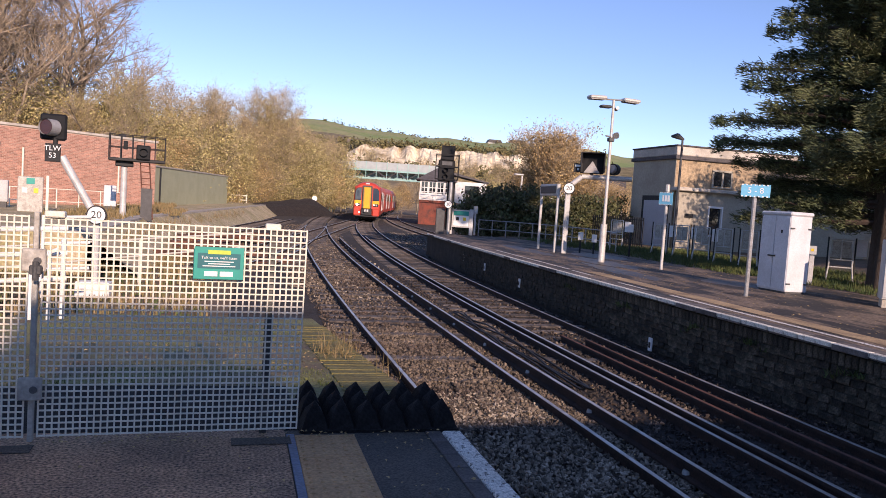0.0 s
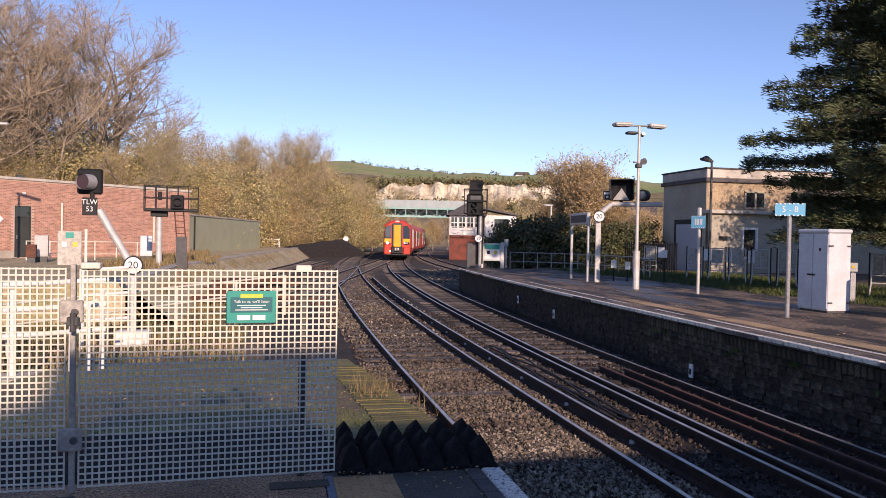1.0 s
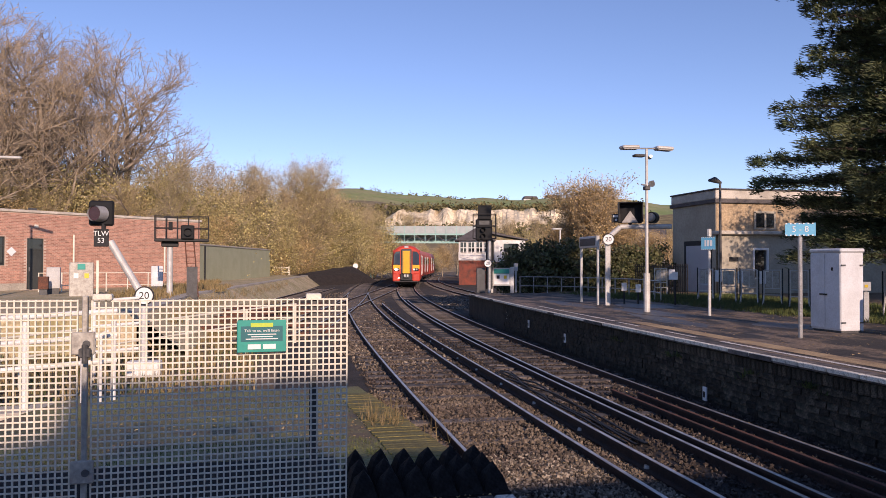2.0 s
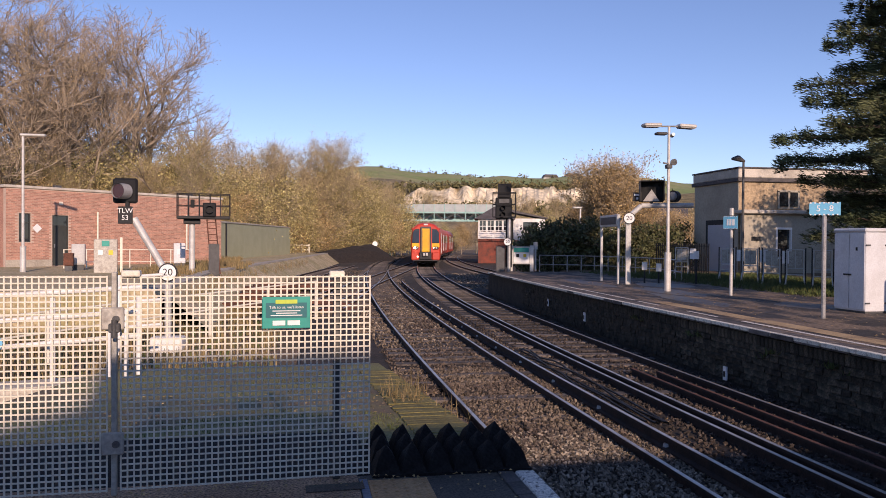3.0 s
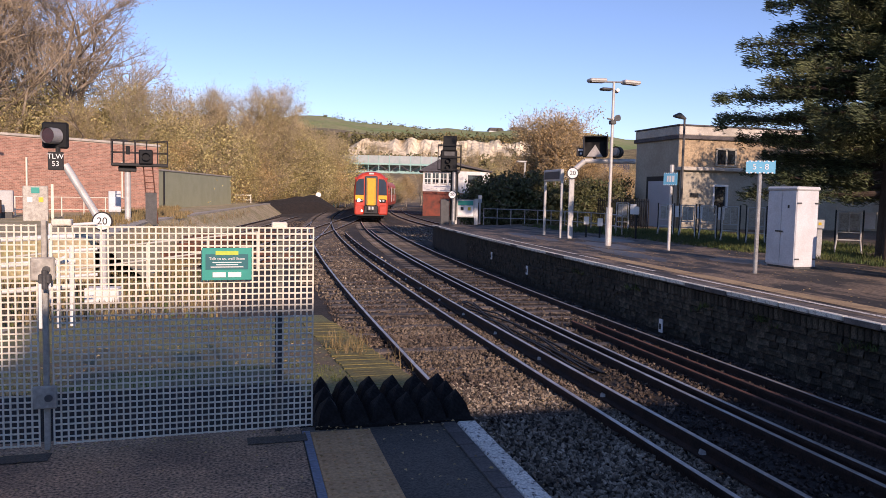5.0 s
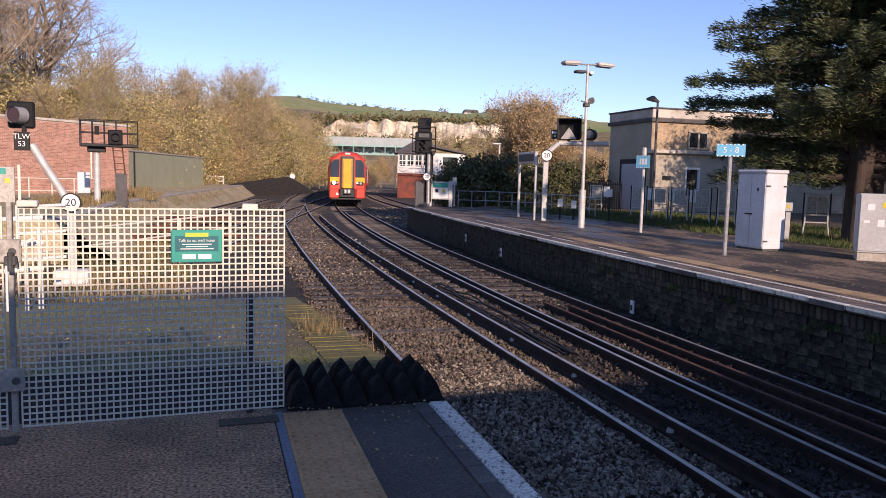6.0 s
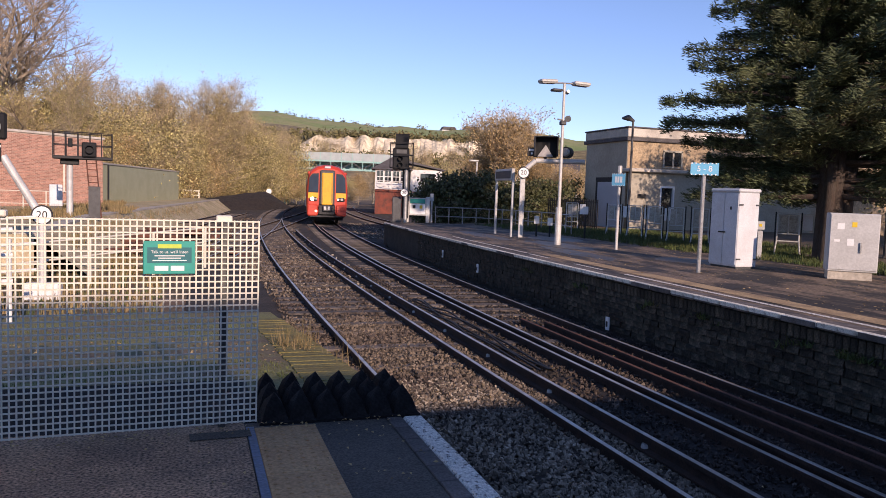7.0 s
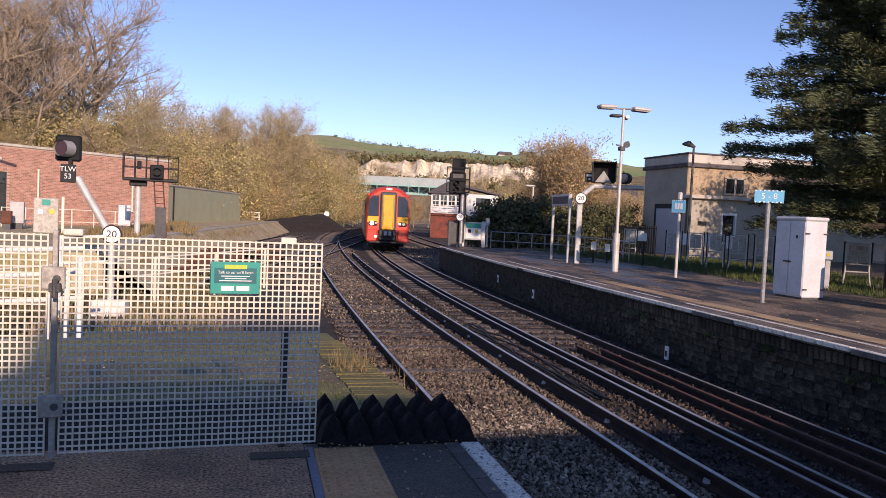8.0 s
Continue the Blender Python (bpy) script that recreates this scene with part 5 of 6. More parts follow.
def lamp_post():
    s = thing("floodlight_post", "tall pale lamp post with twin floodlights and cameras", "lamp post", pose(10.6, 20.6, 0))
    bm = bmesh.new()
    tube(bm, (0, 0, 0), (0, 0, 1.15), 0.095, None, 12), tube(bm, (0, 0, 1.15), (0, 0, 4.85), 0.05, 0.04, 12)
    part("pole", bm, WHITE_GALV, s)
    bm = bmesh.new()
    tube(bm, (-0.45, 0, 4.85), (0.45, 0, 4.88), 0.025, None, 8)
    part("cross_arm", bm, GALV, s)
    for d in (-1, 1):
        lamp = part("floodlight", box(bmesh.new(), d * 0.38 - 0.27, d * 0.38 + 0.27, -0.16, 0.16, 4.85, 4.95, pose(0, 0, 0, 0, d * 2, 0), 0.03), WHITE_GALV, s)
        part("lamp_glass", box(bmesh.new(), d * 0.38 - 0.23, d * 0.38 + 0.23, -0.13, 0.13, 4.832, 4.848, pose(0, 0, 0, 0, d * 2, 0)), HOOD, lamp)
    part("lower_floodlight", box(bmesh.new(), -0.42, -0.08, -0.12, 0.12, 4.6, 4.68, None, 0.03), DARK_GREY, s)
    bm = bmesh.new()
    tube(bm, (0.08, -0.12, 4.62), (0.12, 0.05, 4.6), 0.05, 0.06, 10)
    part("camera_upper", bm, GALV, s)
    bm = bmesh.new()
    tube(bm, (0.1, -0.12, 3.8), (0.24, 0.06, 3.9), 0.1, 0.03, 14)
    tube(bm, (-0.2, -0.05, 3.78), (0.1, 0, 3.75), 0.025, None, 8)
    part("loudspeaker", bm, GALV, s, "horn loudspeaker")
    part("bracket", box(bmesh.new(), -0.09, 0.09, -0.08, 0.08, 3.62, 3.74, None, 0.02), DARK_GREY, s)


lamp_post()


def street_lamp():
    x, y = at(32.3, 33)
    s = thing("street_lamp", "dark slim street lamp behind the platform railing", "street lamp", pose(x, y, -0.1))
    bm = bmesh.new()
    tube(bm, (0, 0, 0), (0, 0, 4.85), 0.06, 0.045, 10)
    part("pole", bm, DARK_GREY, s)
    bm = bmesh.new()
    tube(bm, (0.05, 0, 4.86), (-0.25, 0, 4.98), 0.05, 0.13, 12), tube(bm, (-0.25, 0, 4.98), (-0.52, 0, 4.95), 0.13, 0.05, 12)
    part("lantern", bm, DARK_GREY, s)
    x, y = at(20.9, 45)
    s = thing("street_lamp", "pale street lamp with flat head beside the hedge", "street lamp", pose(x, y, -0.5))
    bm = bmesh.new()
    tube(bm, (0, 0, 0), (0, 0, 3.9), 0.06, 0.05, 10)
    part("pole", bm, WHITE_GALV, s)
    part("lantern", box(bmesh.new(), -0.5, 0.08, -0.1, 0.1, 3.9, 4.0, None, 0.03), WHITE_GALV, s)
    s = thing("lamp_post", "tall white lamp post on the weedy platform", "lamp post", pose(-11.7, 34.7, 0))
    bm = bmesh.new()
    tube(bm, (0, 0, 0), (0, 0, 1.1), 0.12, None, 12), tube(bm, (0, 0, 1.1), (0, 0, 5.8), 0.06, 0.05, 12)
    part("pole", bm, WHITE_GALV, s)
    part("lantern", box(bmesh.new(), -0.1, 0.9, -0.12, 0.12, 5.78, 5.88, None, 0.03), WHITE_GALV, s)


street_lamp()


def car_stop_sign(x, y, words, w, h, top, turn, label):
    s = thing("car_stop_sign", label, "sign", pose(x, y, 0, 0, 0, turn))
    bm = bmesh.new()
    tube(bm, (0, 0, 0), (0, 0, top), 0.042, None, 10)
    part("pole", bm, GALV if top > 2.2 else WHITE_GALV, s)
    n = 7
    bm = bmesh.new()
    pts = [(-w / 2 + w * i / n, (h / 2 if i % 2 else h / 2 - 0.025)) for i in range(n + 1)]
    pts += [(a, -b) for a, b in reversed(pts)]
    prism(bm, [(a, b + top - h / 2) for a, b in pts], -0.065, -0.05)
    p = part("sign_plate", bm, SKY_BLUE, s, "pale blue zigzag-edged plate")
    for i in range(n):
        for e in (h / 2 - 0.03, -h / 2 + 0.005):
            bm = bmesh.new()
            box(bm, -w / 2 + w * i / n + 0.01, -w / 2 + w * (i + 0.5) / n, -0.069, -0.066, top - h / 2 + e, top - h / 2 + e + 0.025)
            part("white_dash", bm, SIGN_WHITE, p)
    if words:
        text("plate_words", words, h * 0.62, SIGN_WHITE, p, pose(0, -0.069, top - h / 2, 90, 0, 0))
    return s


car_stop_sign(9.85, 12.85, "5 - 8", 0.54, 0.26, 2.24, -32, "pale blue stop board for long trains on a grey pole")
cs = car_stop_sign(11.55, 18.8, "", 0.42, 0.36, 2.18, -62, "pale blue stop board on a white pole")
part("pole_cap", box(bmesh.new(), -0.05, 0.05, -0.05, 0.05, 2.182, 2.4, None, 0.02), WHITE_GALV, cs)
for a, w in ((-0.08, 0.05), (0.0, 0.06), (0.09, 0.07)):
    part("mark", box(bmesh.new(), a - w / 2, a + w / 2, -0.07, -0.0665, 1.92, 2.09), SIGN_WHITE, cs)

sp = thing("speed_board", "round speed limit board on a thick white post", "sign", pose(10.85, 23.9, 0, 0, 0, -22))
bm = bmesh.new()
box(bm, -0.09, 0.09, -0.06, 0.06, 0, 2.3, None, 0.02)
part("post", bm, WHITE_GALV, sp)
round_sign(sp, 0.02, -0.08, 2.25, 0.2, "20")
bm = bmesh.new()
tube(bm, (0, 0, 2.3), (0.42, 0, 2.68), 0.085, None, 12), tube(bm, (0.42, 0, 2.68), (2.1, 0, 2.68), 0.085, None, 12)
part("cranked_arm", bm, WHITE_GALV, sp, "white cranked arm carrying signal heads")
head = part("signal_head", box(bmesh.new(), 0.34, 1.14, -0.02, 0.12, 2.8, 3.52, None, 0.03), SIGNAL_GREY, sp, "black square signal head")
bm = bmesh.new()
box(bm, 0.34, 0.37, -0.42, -0.022, 2.84, 3.5), box(bm, 1.11, 1.14, -0.42, -0.022, 2.84, 3.5), box(bm, 0.372, 1.108, -0.42, -0.022, 3.47, 3.5)
part("hood", bm, BLACK, head, "deep black sighting hood")
bm = bmesh.new()
tube(bm, (0.74, 0, 2.7), (0.74, 0, 2.82), 0.06)
part("bracket", bm, BLACK, head)
bm = bmesh.new()
tube(bm, (1.42, -0.15, 2.98), (1.54, 0.05, 2.98), 0.2, 0.19, 20)
dish = part("round_head", bm, BLACK, sp, "round dark signal head seen from the side")
bm = bmesh.new()
tube(bm, (1.36, -0.26, 2.98), (1.42, -0.16, 2.98), 0.12, 0.15, 16)
part("lens", bm, HOOD, dish)
# pale wedge that paints the sunlit part of the hood's inside
bm = bmesh.new()
prism(bm, [(0.46, 2.82), (1.0, 2.82), (0.74, 3.22)], -0.12, -0.026)
part("sighting_hood", bm, HOOD, sp, "pale triangle painted for sunlight inside the hood")
plate = part("number_plate", box(bmesh.new(), 0.12, 0.42, -0.14, -0.1, 2.82, 3.12, None, 0.01), BLACK, sp, "black plate with white marks")
for z, w in ((3.0, 0.2), (2.88, 0.07)):
    part("mark", box(bmesh.new(), 0.27 - w / 2, 0.27 + w / 2, -0.146, -0.142, z, z + 0.07), SIGN_WHITE, plate)

ns = thing("platform_name_board", "grey-framed platform sign on two white posts", "sign", pose(10.78, 25.3, 0, 0, 0, -95))
for a in (-0.95, 0.95):
    bm = bmesh.new()
    tube(bm, (a, 0, 0), (a, 0, 2.4), 0.05, None, 10)
    part("post", bm, WHITE_GALV, ns)
part("board", box(bmesh.new(), -0.98, 0.98, -0.07, 0.05, 1.98, 2.4, None, 0.02), WHITE_GALV, ns)
part("board_face", box(bmesh.new(), -0.85, 0.85, -0.085, -0.072, 2.06, 2.32), DARK_GREY, ns)

# signal at the far platform's end
sg = thing("platform_end_signal", "tall dark signal with caged head at the platform end", "railway signal", pose(9.65, 34.6, 0, 0, 0, -14))
bm = bmesh.new()
tube(bm, (0, 0, -0.9), (0, 0, 2.7), 0.09, None, 12)
part("post", bm, GALV, sg)
part("head", box(bmesh.new(), -0.66, 0.12, -0.12, 0.05, 2.5, 3.52, None, 0.05), SIGNAL_GREY, sg)
bm = bmesh.new()
prism(bm, [(-0.56, 3.525), (0.06, 3.525), (0.1, 4.18), (-0.54, 4.18)], -0.16, 0.1)
part("route_box", bm, SIGNAL_GREY, sg)
part("grille", box(bmesh.new(), -0.5, 0.0, -0.15, -0.125, 3.25, 3.45, None, 0.01), DARK_GREY, sg)
part("step_frame", box(bmesh.new(), -0.16, 0.16, 0.12, 0.3, 0.2, 2.6, None, 0.02), BLACK, sg, "black ladder casing")
for z in (2.72, 3.02):
    bm = bmesh.new()
    tube(bm, (-0.3, -0.3, z), (-0.3, -0.12, z), 0.11, None, 16, False)
    part("hood", bm, BLACK, sg)
bm = bmesh.new()
for a in (-0.78, 0.3):
    for b in (-0.35, 0.35):
        tube(bm, (a, b, 2.6), (a, b, 3.75), 0.02, None, 6)
for z in (2.6, 3.2, 3.75):
    for b in (-0.35, 0.35):
        tube(bm, (-0.78, b, z), (0.3, b, z), 0.02, None, 6)
    for a in (-0.78, 0.3):
        tube(bm, (a, -0.35, z), (a, 0.35, z), 0.02, None, 6)
part("cage", bm, BLACK, sg, "black safety cage")
part("equipment_case", box(bmesh.new(), -0.62, -0.2, -0.1, 0.4, -0.9, 1.2, None, 0.03), DARK_GREY, sg, "blue-grey equipment case")
round_sign(sg, -0.08, -0.42, 1.42, 0.19, "20")

ib = thing("warning_board", "grey framed end-of-platform warning board", "sign", pose(10.35, 34.9, 0, 0, 0, -18))
for a in (-0.5, 0.5):
    part("post", box(bmesh.new(), a - 0.09, a + 0.09, -0.06, 0.06, 0, 1.25, None, 0.01), WHITE_GALV, ib)
part("frame", box(bmesh.new(), -0.41, 0.41, -0.04, 0.04, 0.35, 1.2), CABINET2, ib)
part("sign_face", box(bmesh.new(), -0.36, 0.36, -0.06, -0.045, 0.42, 0.9), SIGN_WHITE, ib)
part("teal_header", box(bmesh.new(), -0.36, 0.36, -0.062, -0.045, 0.93, 1.14), TEAL, ib)
for a in (-0.17, 0.17):
    part("pictogram", box(bmesh.new(), a - 0.07, a + 0.07, -0.066, -0.062, 0.68, 0.84), BLACK if a < 0 else YELLOW, ib)
sl = thing("small_post", "short white post with grey box on top", "post", pose(11.25, 35.5, 0))
bm = bmesh.new()
tube(bm, (0, 0, 0), (0, 0, 1.05), 0.05)
part("pole", bm, WHITE_GALV, sl)
part("box", box(bmesh.new(), -0.09, 0.09, -0.08, 0.08, 1.05, 1.42, None, 0.02), CABINET2, sl)


def cabinet():
    c = thing("equipment_cabinet", "tall pale grey metal equipment cabinet with double doors", "cabinet", pose(11.39, 13.6, 0, 0, 0, 3))
    part("body", box(bmesh.new(), 0, 0.57, 0, 0.86, 0.04, 1.68, None, 0.012), CABINET, c)
    part("top", box(bmesh.new(), -0.03, 0.6, -0.03, 0.89, 1.682, 1.77, None, 0.03), CABINET, c)
    for a in (0.01, 0.435):
        d = part("door", box(bmesh.new(), -0.018, -0.003, a + 0.005, a + 0.415, 0.08, 1.65, None, 0.004), CABINET, c)
    part("handle", box(bmesh.new(), -0.05, -0.02, 0.36, 0.56, 0.78, 0.81), BLACK, d)
    part("warning_mark", box(bmesh.new(), -0.0215, -0.0185, 0.2, 0.25, 1.3, 1.37), BLACK, d, "small black triangle mark")
    for z in (0.2, 1.4):
        for x in (0.0, 0.47):
            part("hinge", box(bmesh.new(), x, x + 0.1, -0.025, -0.003, z, z + 0.03), DARK_GREY, c)
    part("plinth", box(bmesh.new(), 0.03, 0.54, 0.03, 0.83, 0, 0.038), DARK_GREY, c)
    c = thing("low_cabinet", "grey low equipment cabinet with labels and yellow warning", "cabinet", pose(12.08, 11.78, 0, 0, 0, -38))
    part("body", box(bmesh.new(), 0, 0.9, 0, 0.5, 0.16, 1.32, None, 0.015), CABINET2, c)
    part("plinth", box(bmesh.new(), 0.03, 0.82, 0.03, 0.47, 0, 0.155), CONCRETE, c)
    part("door", box(bmesh.new(), 0.02, 0.88, -0.018, -0.003, 0.2, 1.29, None, 0.004), CABINET2, c)
    for x, z, w, h, m in ((0.14, 1.0, 0.13, 0.12, SIGN_WHITE), (0.4, 1.05, 0.09, 0.1, YELLOW), (0.1, 0.75, 0.1, 0.05, SIGN_WHITE), (0.33, 0.68, 0.12, 0.14, SIGN_WHITE)):
        part("label", box(bmesh.new(), x, x + w, -0.022, -0.019, z, z + h), m, c)
    part("handle", box(bmesh.new(), 0.56, 0.59, -0.05, -0.02, 0.55, 0.75), GALV, c)
    for x, y, h in ((19.6, 16.6, 1.25), (20.9, 15.6, 0.75)):
        g = thing("grass_cabinet", "dark grey equipment cabinet standing on the grass", "cabinet", pose(x, y, -0.02, 0, 0, -48), "grass cabinets")
        part("body", box(bmesh.new(), -0.36, 0.36, -0.25, 0.25, 0.0, h, None, 0.02), DARK_GREY, g)
        part("lid", box(bmesh.new(), -0.39, 0.39, -0.28, 0.28, h + 0.002, h + 0.06, None, 0.02), DARK_GREY, g)
        part("door", box(bmesh.new(), -0.32, 0.32, -0.268, -0.253, 0.08, h - 0.06, None, 0.006), DARK_GREY, g)


cabinet()

# ---- behind the far platform: grass, fence, stands ----
bm = bmesh.new()
box(bm, 12.9, 70, -40, 36.5, -1.12, -0.02), box(bm, 19.5, 70, 36.505, 60, -1.12, -0.02)
solid("verge", bm, SOIL, "grassy verge behind the far platform", "verge", "structure")


def tufts(name, areas, seed, material, label, h=(0.1, 0.3), z=0.0, lean=0.35, parent=None, w=0.008):
    """Grass blades strewn over areas (x0, x1, y0, y1, count)."""
    r = np.random.default_rng(seed)
    V, F, k = [], [], 0
    for x0, x1_, y0, y1, n in areas:
        for _ in range(n):
            x, y, g = r.uniform(x0, x1_), r.uniform(y0, y1), r.uniform(*h)
            for _ in range(5):
                a = r.uniform(0, 6.28)
                dx, dy = math.cos(a), math.sin(a)
                bx, by = x + r.normal(0, 0.04), y + r.normal(0, 0.04)
                tx, ty = bx + dx * g * lean * r.random(), by + dy * g * lean * r.random()
                zz = z(bx, by) if callable(z) else z
                hh = g * r.uniform(0.6, 1.1)
                V += [(bx - dy * w, by + dx * w, zz - 0.02), (bx + dy * w, by - dx * w, zz - 0.02), (tx, ty, zz + hh)]
                F.append((k, k + 1, k + 2))
                k += 3
    ob = tagged(raw(name, V, F, material, parent), label, "grass", "", "stuff")
    return ob


tufts("verge_grass", [(14.0, 16.5, 10, 22, 2500), (13.5, 20, 18, 31, 5200), (12.9, 17, 28, 34, 900)], 6, GRASS, "rough green grass on the verge", (0.06, 0.22), -0.02, 1.0, w=0.014)


def ramp_z(x, y):
    return -0.02 - 0.0898 * max(0, y - 4.62)


tufts("ramp_grass", [(-2.5, 0.92, 6.2, 7.6, 500), (-2.5, 0.9, 9.5, 13, 500)], 7, GRASS, "sparse moss and short grass on the ramp", (0.01, 0.04), ramp_z)
tufts("dry_weeds", [(0.95, 1.3, 8.0, 9.0, 26), (1.36, 1.46, 6.8, 9.8, 9)], 9, DRY_GRASS, "dry straw-coloured weeds at the ramp's edge", (0.12, 0.34), ramp_z, 0.8, w=0.004)
tufts("platform_weeds", [(-7, -4.2, 30, 56, 1500), (-4.6, -2.8, 38, 46, 260)], 10, DRY_GRASS, "dry weeds on the disused platform", (0.12, 0.4), 0.0, w=0.02)
tufts("left_weeds", [(-9, -0.6, 13.5, 30, 1800), (-3, 1.0, 24, 50, 900)], 12, DRY_GRASS, "dry weeds and grass beside the old sidings", (0.08, 0.3), -1.08, w=0.014)
tufts("edge_weeds", [(left_edge(y) - 0.1, left_edge(y) + 0.7, y, y + 1, 40) for y in range(24, 62)], 14, DRY_GRASS, "tall pale weeds along the old platform edge", (0.5, 1.15), -1.08, 0.4, w=0.03)
tufts("left_grass", [(-9, -0.6, 10.5, 24, 1300)], 13, GRASS, "low green weeds beside the old sidings", (0.05, 0.18), -1.08, w=0.012)


def fence_run(name, label, a, b, h, gap, material, z=0.0, rails=(0.25, 0.9), group=""):
    f = thing(name, label, "fence", None, group)
    a, b = Vector((*a, z)), Vector((*b, z))
    d = b - a
    n = int(d.length / gap)
    me = finish(box(bmesh.new(), -0.022, 0.022, -0.015, 0.015, 0, h), "pale", material)
    q = math.degrees(math.atan2(d.y, d.x))
    for i in range(n + 1):
        p = a + d * i / n
        share("pale", me, f, pose(p.x, p.y, p.z, 0, 0, q))
    for u in rails:
        bm = bmesh.new()
        tube(bm, a + Vector((0, 0, h * u)), b + Vector((0, 0, h * u)), 0.02, None, 6)
        part("rail", bm, material, f)


fence_run("railing_fence", "dark steel pale fence behind the verge", (16.9, 34.0), (17.7, 30.6), 1.4, 0.14, BLACK, 0.0, (0.12, 0.92))


def stand_frame(label, x, y, turn, w=0.62, h=1.4, board=None):
    s = thing("display_stand", label, "display stand", pose(x, y, -0.02, 0, 0, turn), "display stands")
    bm = bmesh.new()
    for a in (-w / 2, w / 2):
        tube(bm, (a, 0, 0.4), (a, 0, h), 0.022, None, 6)
    for z in (h, 0.62, 0.4):
        tube(bm, (-w / 2, 0, z), (w / 2, 0, z), 0.02, None, 6)
    part("frame", bm, WHITE_GALV, s)
    for a in (-w / 2, w / 2):
        for d in (-0.25, 0.25):
            bm = bmesh.new()
            tube(bm, (a, 0, 0.42), (a * 1.15, d, 0), 0.02, None, 6)
            part("leg", bm, WHITE_GALV, s)
    for a in (-w / 2 - 0.05, w / 2 + 0.05):
        part("side_post", box(bmesh.new(), a - 0.02, a + 0.02, 0.03, 0.07, 0.0, h + 0.06), BLACK, s, "dark upright")
    part("mid_rail", tube(bmesh.new(), (0, 0, 0.62), (0, 0, h), 0.016, None, 6), WHITE_GALV, s)
    part("panel", box(bmesh.new(), -w / 2 + 0.06, w / 2 - 0.06, 0.02, 0.04, 0.68, h - 0.05), LOCK_GREY, s, "grey back panel")
    if board:
        part("notice", box(bmesh.new(), w / 2 + 0.08, w / 2 + 0.34, -0.03, -0.01, 0.75, 1.2), board, s, "pale notice board")


for az, b in ((28.2, SIGN_WHITE), (31.3, SIGN_WHITE), (32.8, SIGN_WHITE), (34.2, SIGN_WHITE), (35.7, None), (37.4, None)):
    d = 16.25 / math.sin(radians(az))
    stand_frame("galvanised display stand with grey back and dark uprights in grass", *at(az, d), -38, 0.52, 1.24, b)
stand_frame("wide galvanised display stand beside the tall cabinet", 16.7, 17.8, -42, 0.6, 1.2, CABINET)

# post with box behind the tall cabinet
bx = thing("meter_post", "short pale post with a square sign", "post", pose(14.2, 16.1, 0, 0, 0, -40))
part("post", box(bmesh.new(), -0.06, 0.06, -0.05, 0.05, 0, 0.75, None, 0.01), WHITE_GALV, bx)
part("sign", box(bmesh.new(), -0.1, 0.1, -0.07, -0.052, 0.78, 1.0), CABINET2, bx)
part("warning_mark", box(bmesh.new(), -0.035, 0.035, -0.076, -0.0715, 0.86, 0.93), YELLOW, bx)
part("pole", box(bmesh.new(), -0.02, 0.02, -0.05, 0.0, 0.75, 1.0), GALV, bx)

# railing round the far platform's end
f = thing("end_railing", "pale tubular railing at the platform's end", "railing")
pts = [at(17.9, 38), at(21, 37.5), at(24, 36), at(27, 33), at(28.2, 30)]
for (xa, ya), (xb, yb) in zip(pts, pts[1:]):
    for z in (0.55, 1.0):
        bm = bmesh.new()
        tube(bm, (xa, ya, z - 0.25), (xb, yb, z - 0.25), 0.025, None, 6)
        part("rail", bm, GALV, f)
for i in range(13):
    u = i / 12 * (len(pts) - 1)
    k = min(len(pts) - 2, int(u))
    x, y = (pts[k][j] + (pts[k + 1][j] - pts[k][j]) * (u - k) for j in (0, 1))
    bm = bmesh.new()
    tube(bm, (x, y, -0.6), (x, y, 0.78), 0.028, None, 6)
    part("post", bm, GALV, f)
for a, z in ((25.6, 0.75), (26.6, 0.7), (29.2, 1.15)):
    x, y = at(a, 27.5)
    p = thing("marker_post", "short dark post with small white plate", "post", pose(x, y, 0, 0, 0, -26))
    part("post", box(bmesh.new(), -0.03, 0.03, -0.03, 0.03, -0.05, z), BLACK, p)
    part("plate", box(bmesh.new(), -0.09, 0.09, -0.05, -0.032, z - 0.28, z), SIGN_WHITE, p)

# houses beyond the hedge
def house(x, y, turn, w, h, roof, label, gable=True):
    s = thing("house", label, "house", pose(x, y, -1, 0, 0, turn))
    part("wall", box(bmesh.new(), -w / 2, w / 2, 0, 8, 0, h), WHITE, s)
    bm = bmesh.new()
    prism(bm, [(-w / 2 - 0.3, h), (w / 2 + 0.3, h), (0, h + roof)], -0.25, 8.3)
    part("roof", bm, SLATE, s, "dark slate roof")
    if gable:
        bm = bmesh.new()
        prism(bm, [(-w * 0.3, h + 0.1), (w * 0.3, h + 0.1), (0, h + roof * 0.72)], -0.33, -0.256)
        g = part("gable", bm, WHITE, s, "white rendered gable")
    for a in (-w / 4, w / 4):
        part("window", box(bmesh.new(), a - 0.4, a + 0.4, -0.04, -0.004, h - 1.6, h - 0.5), WINDOW, s)


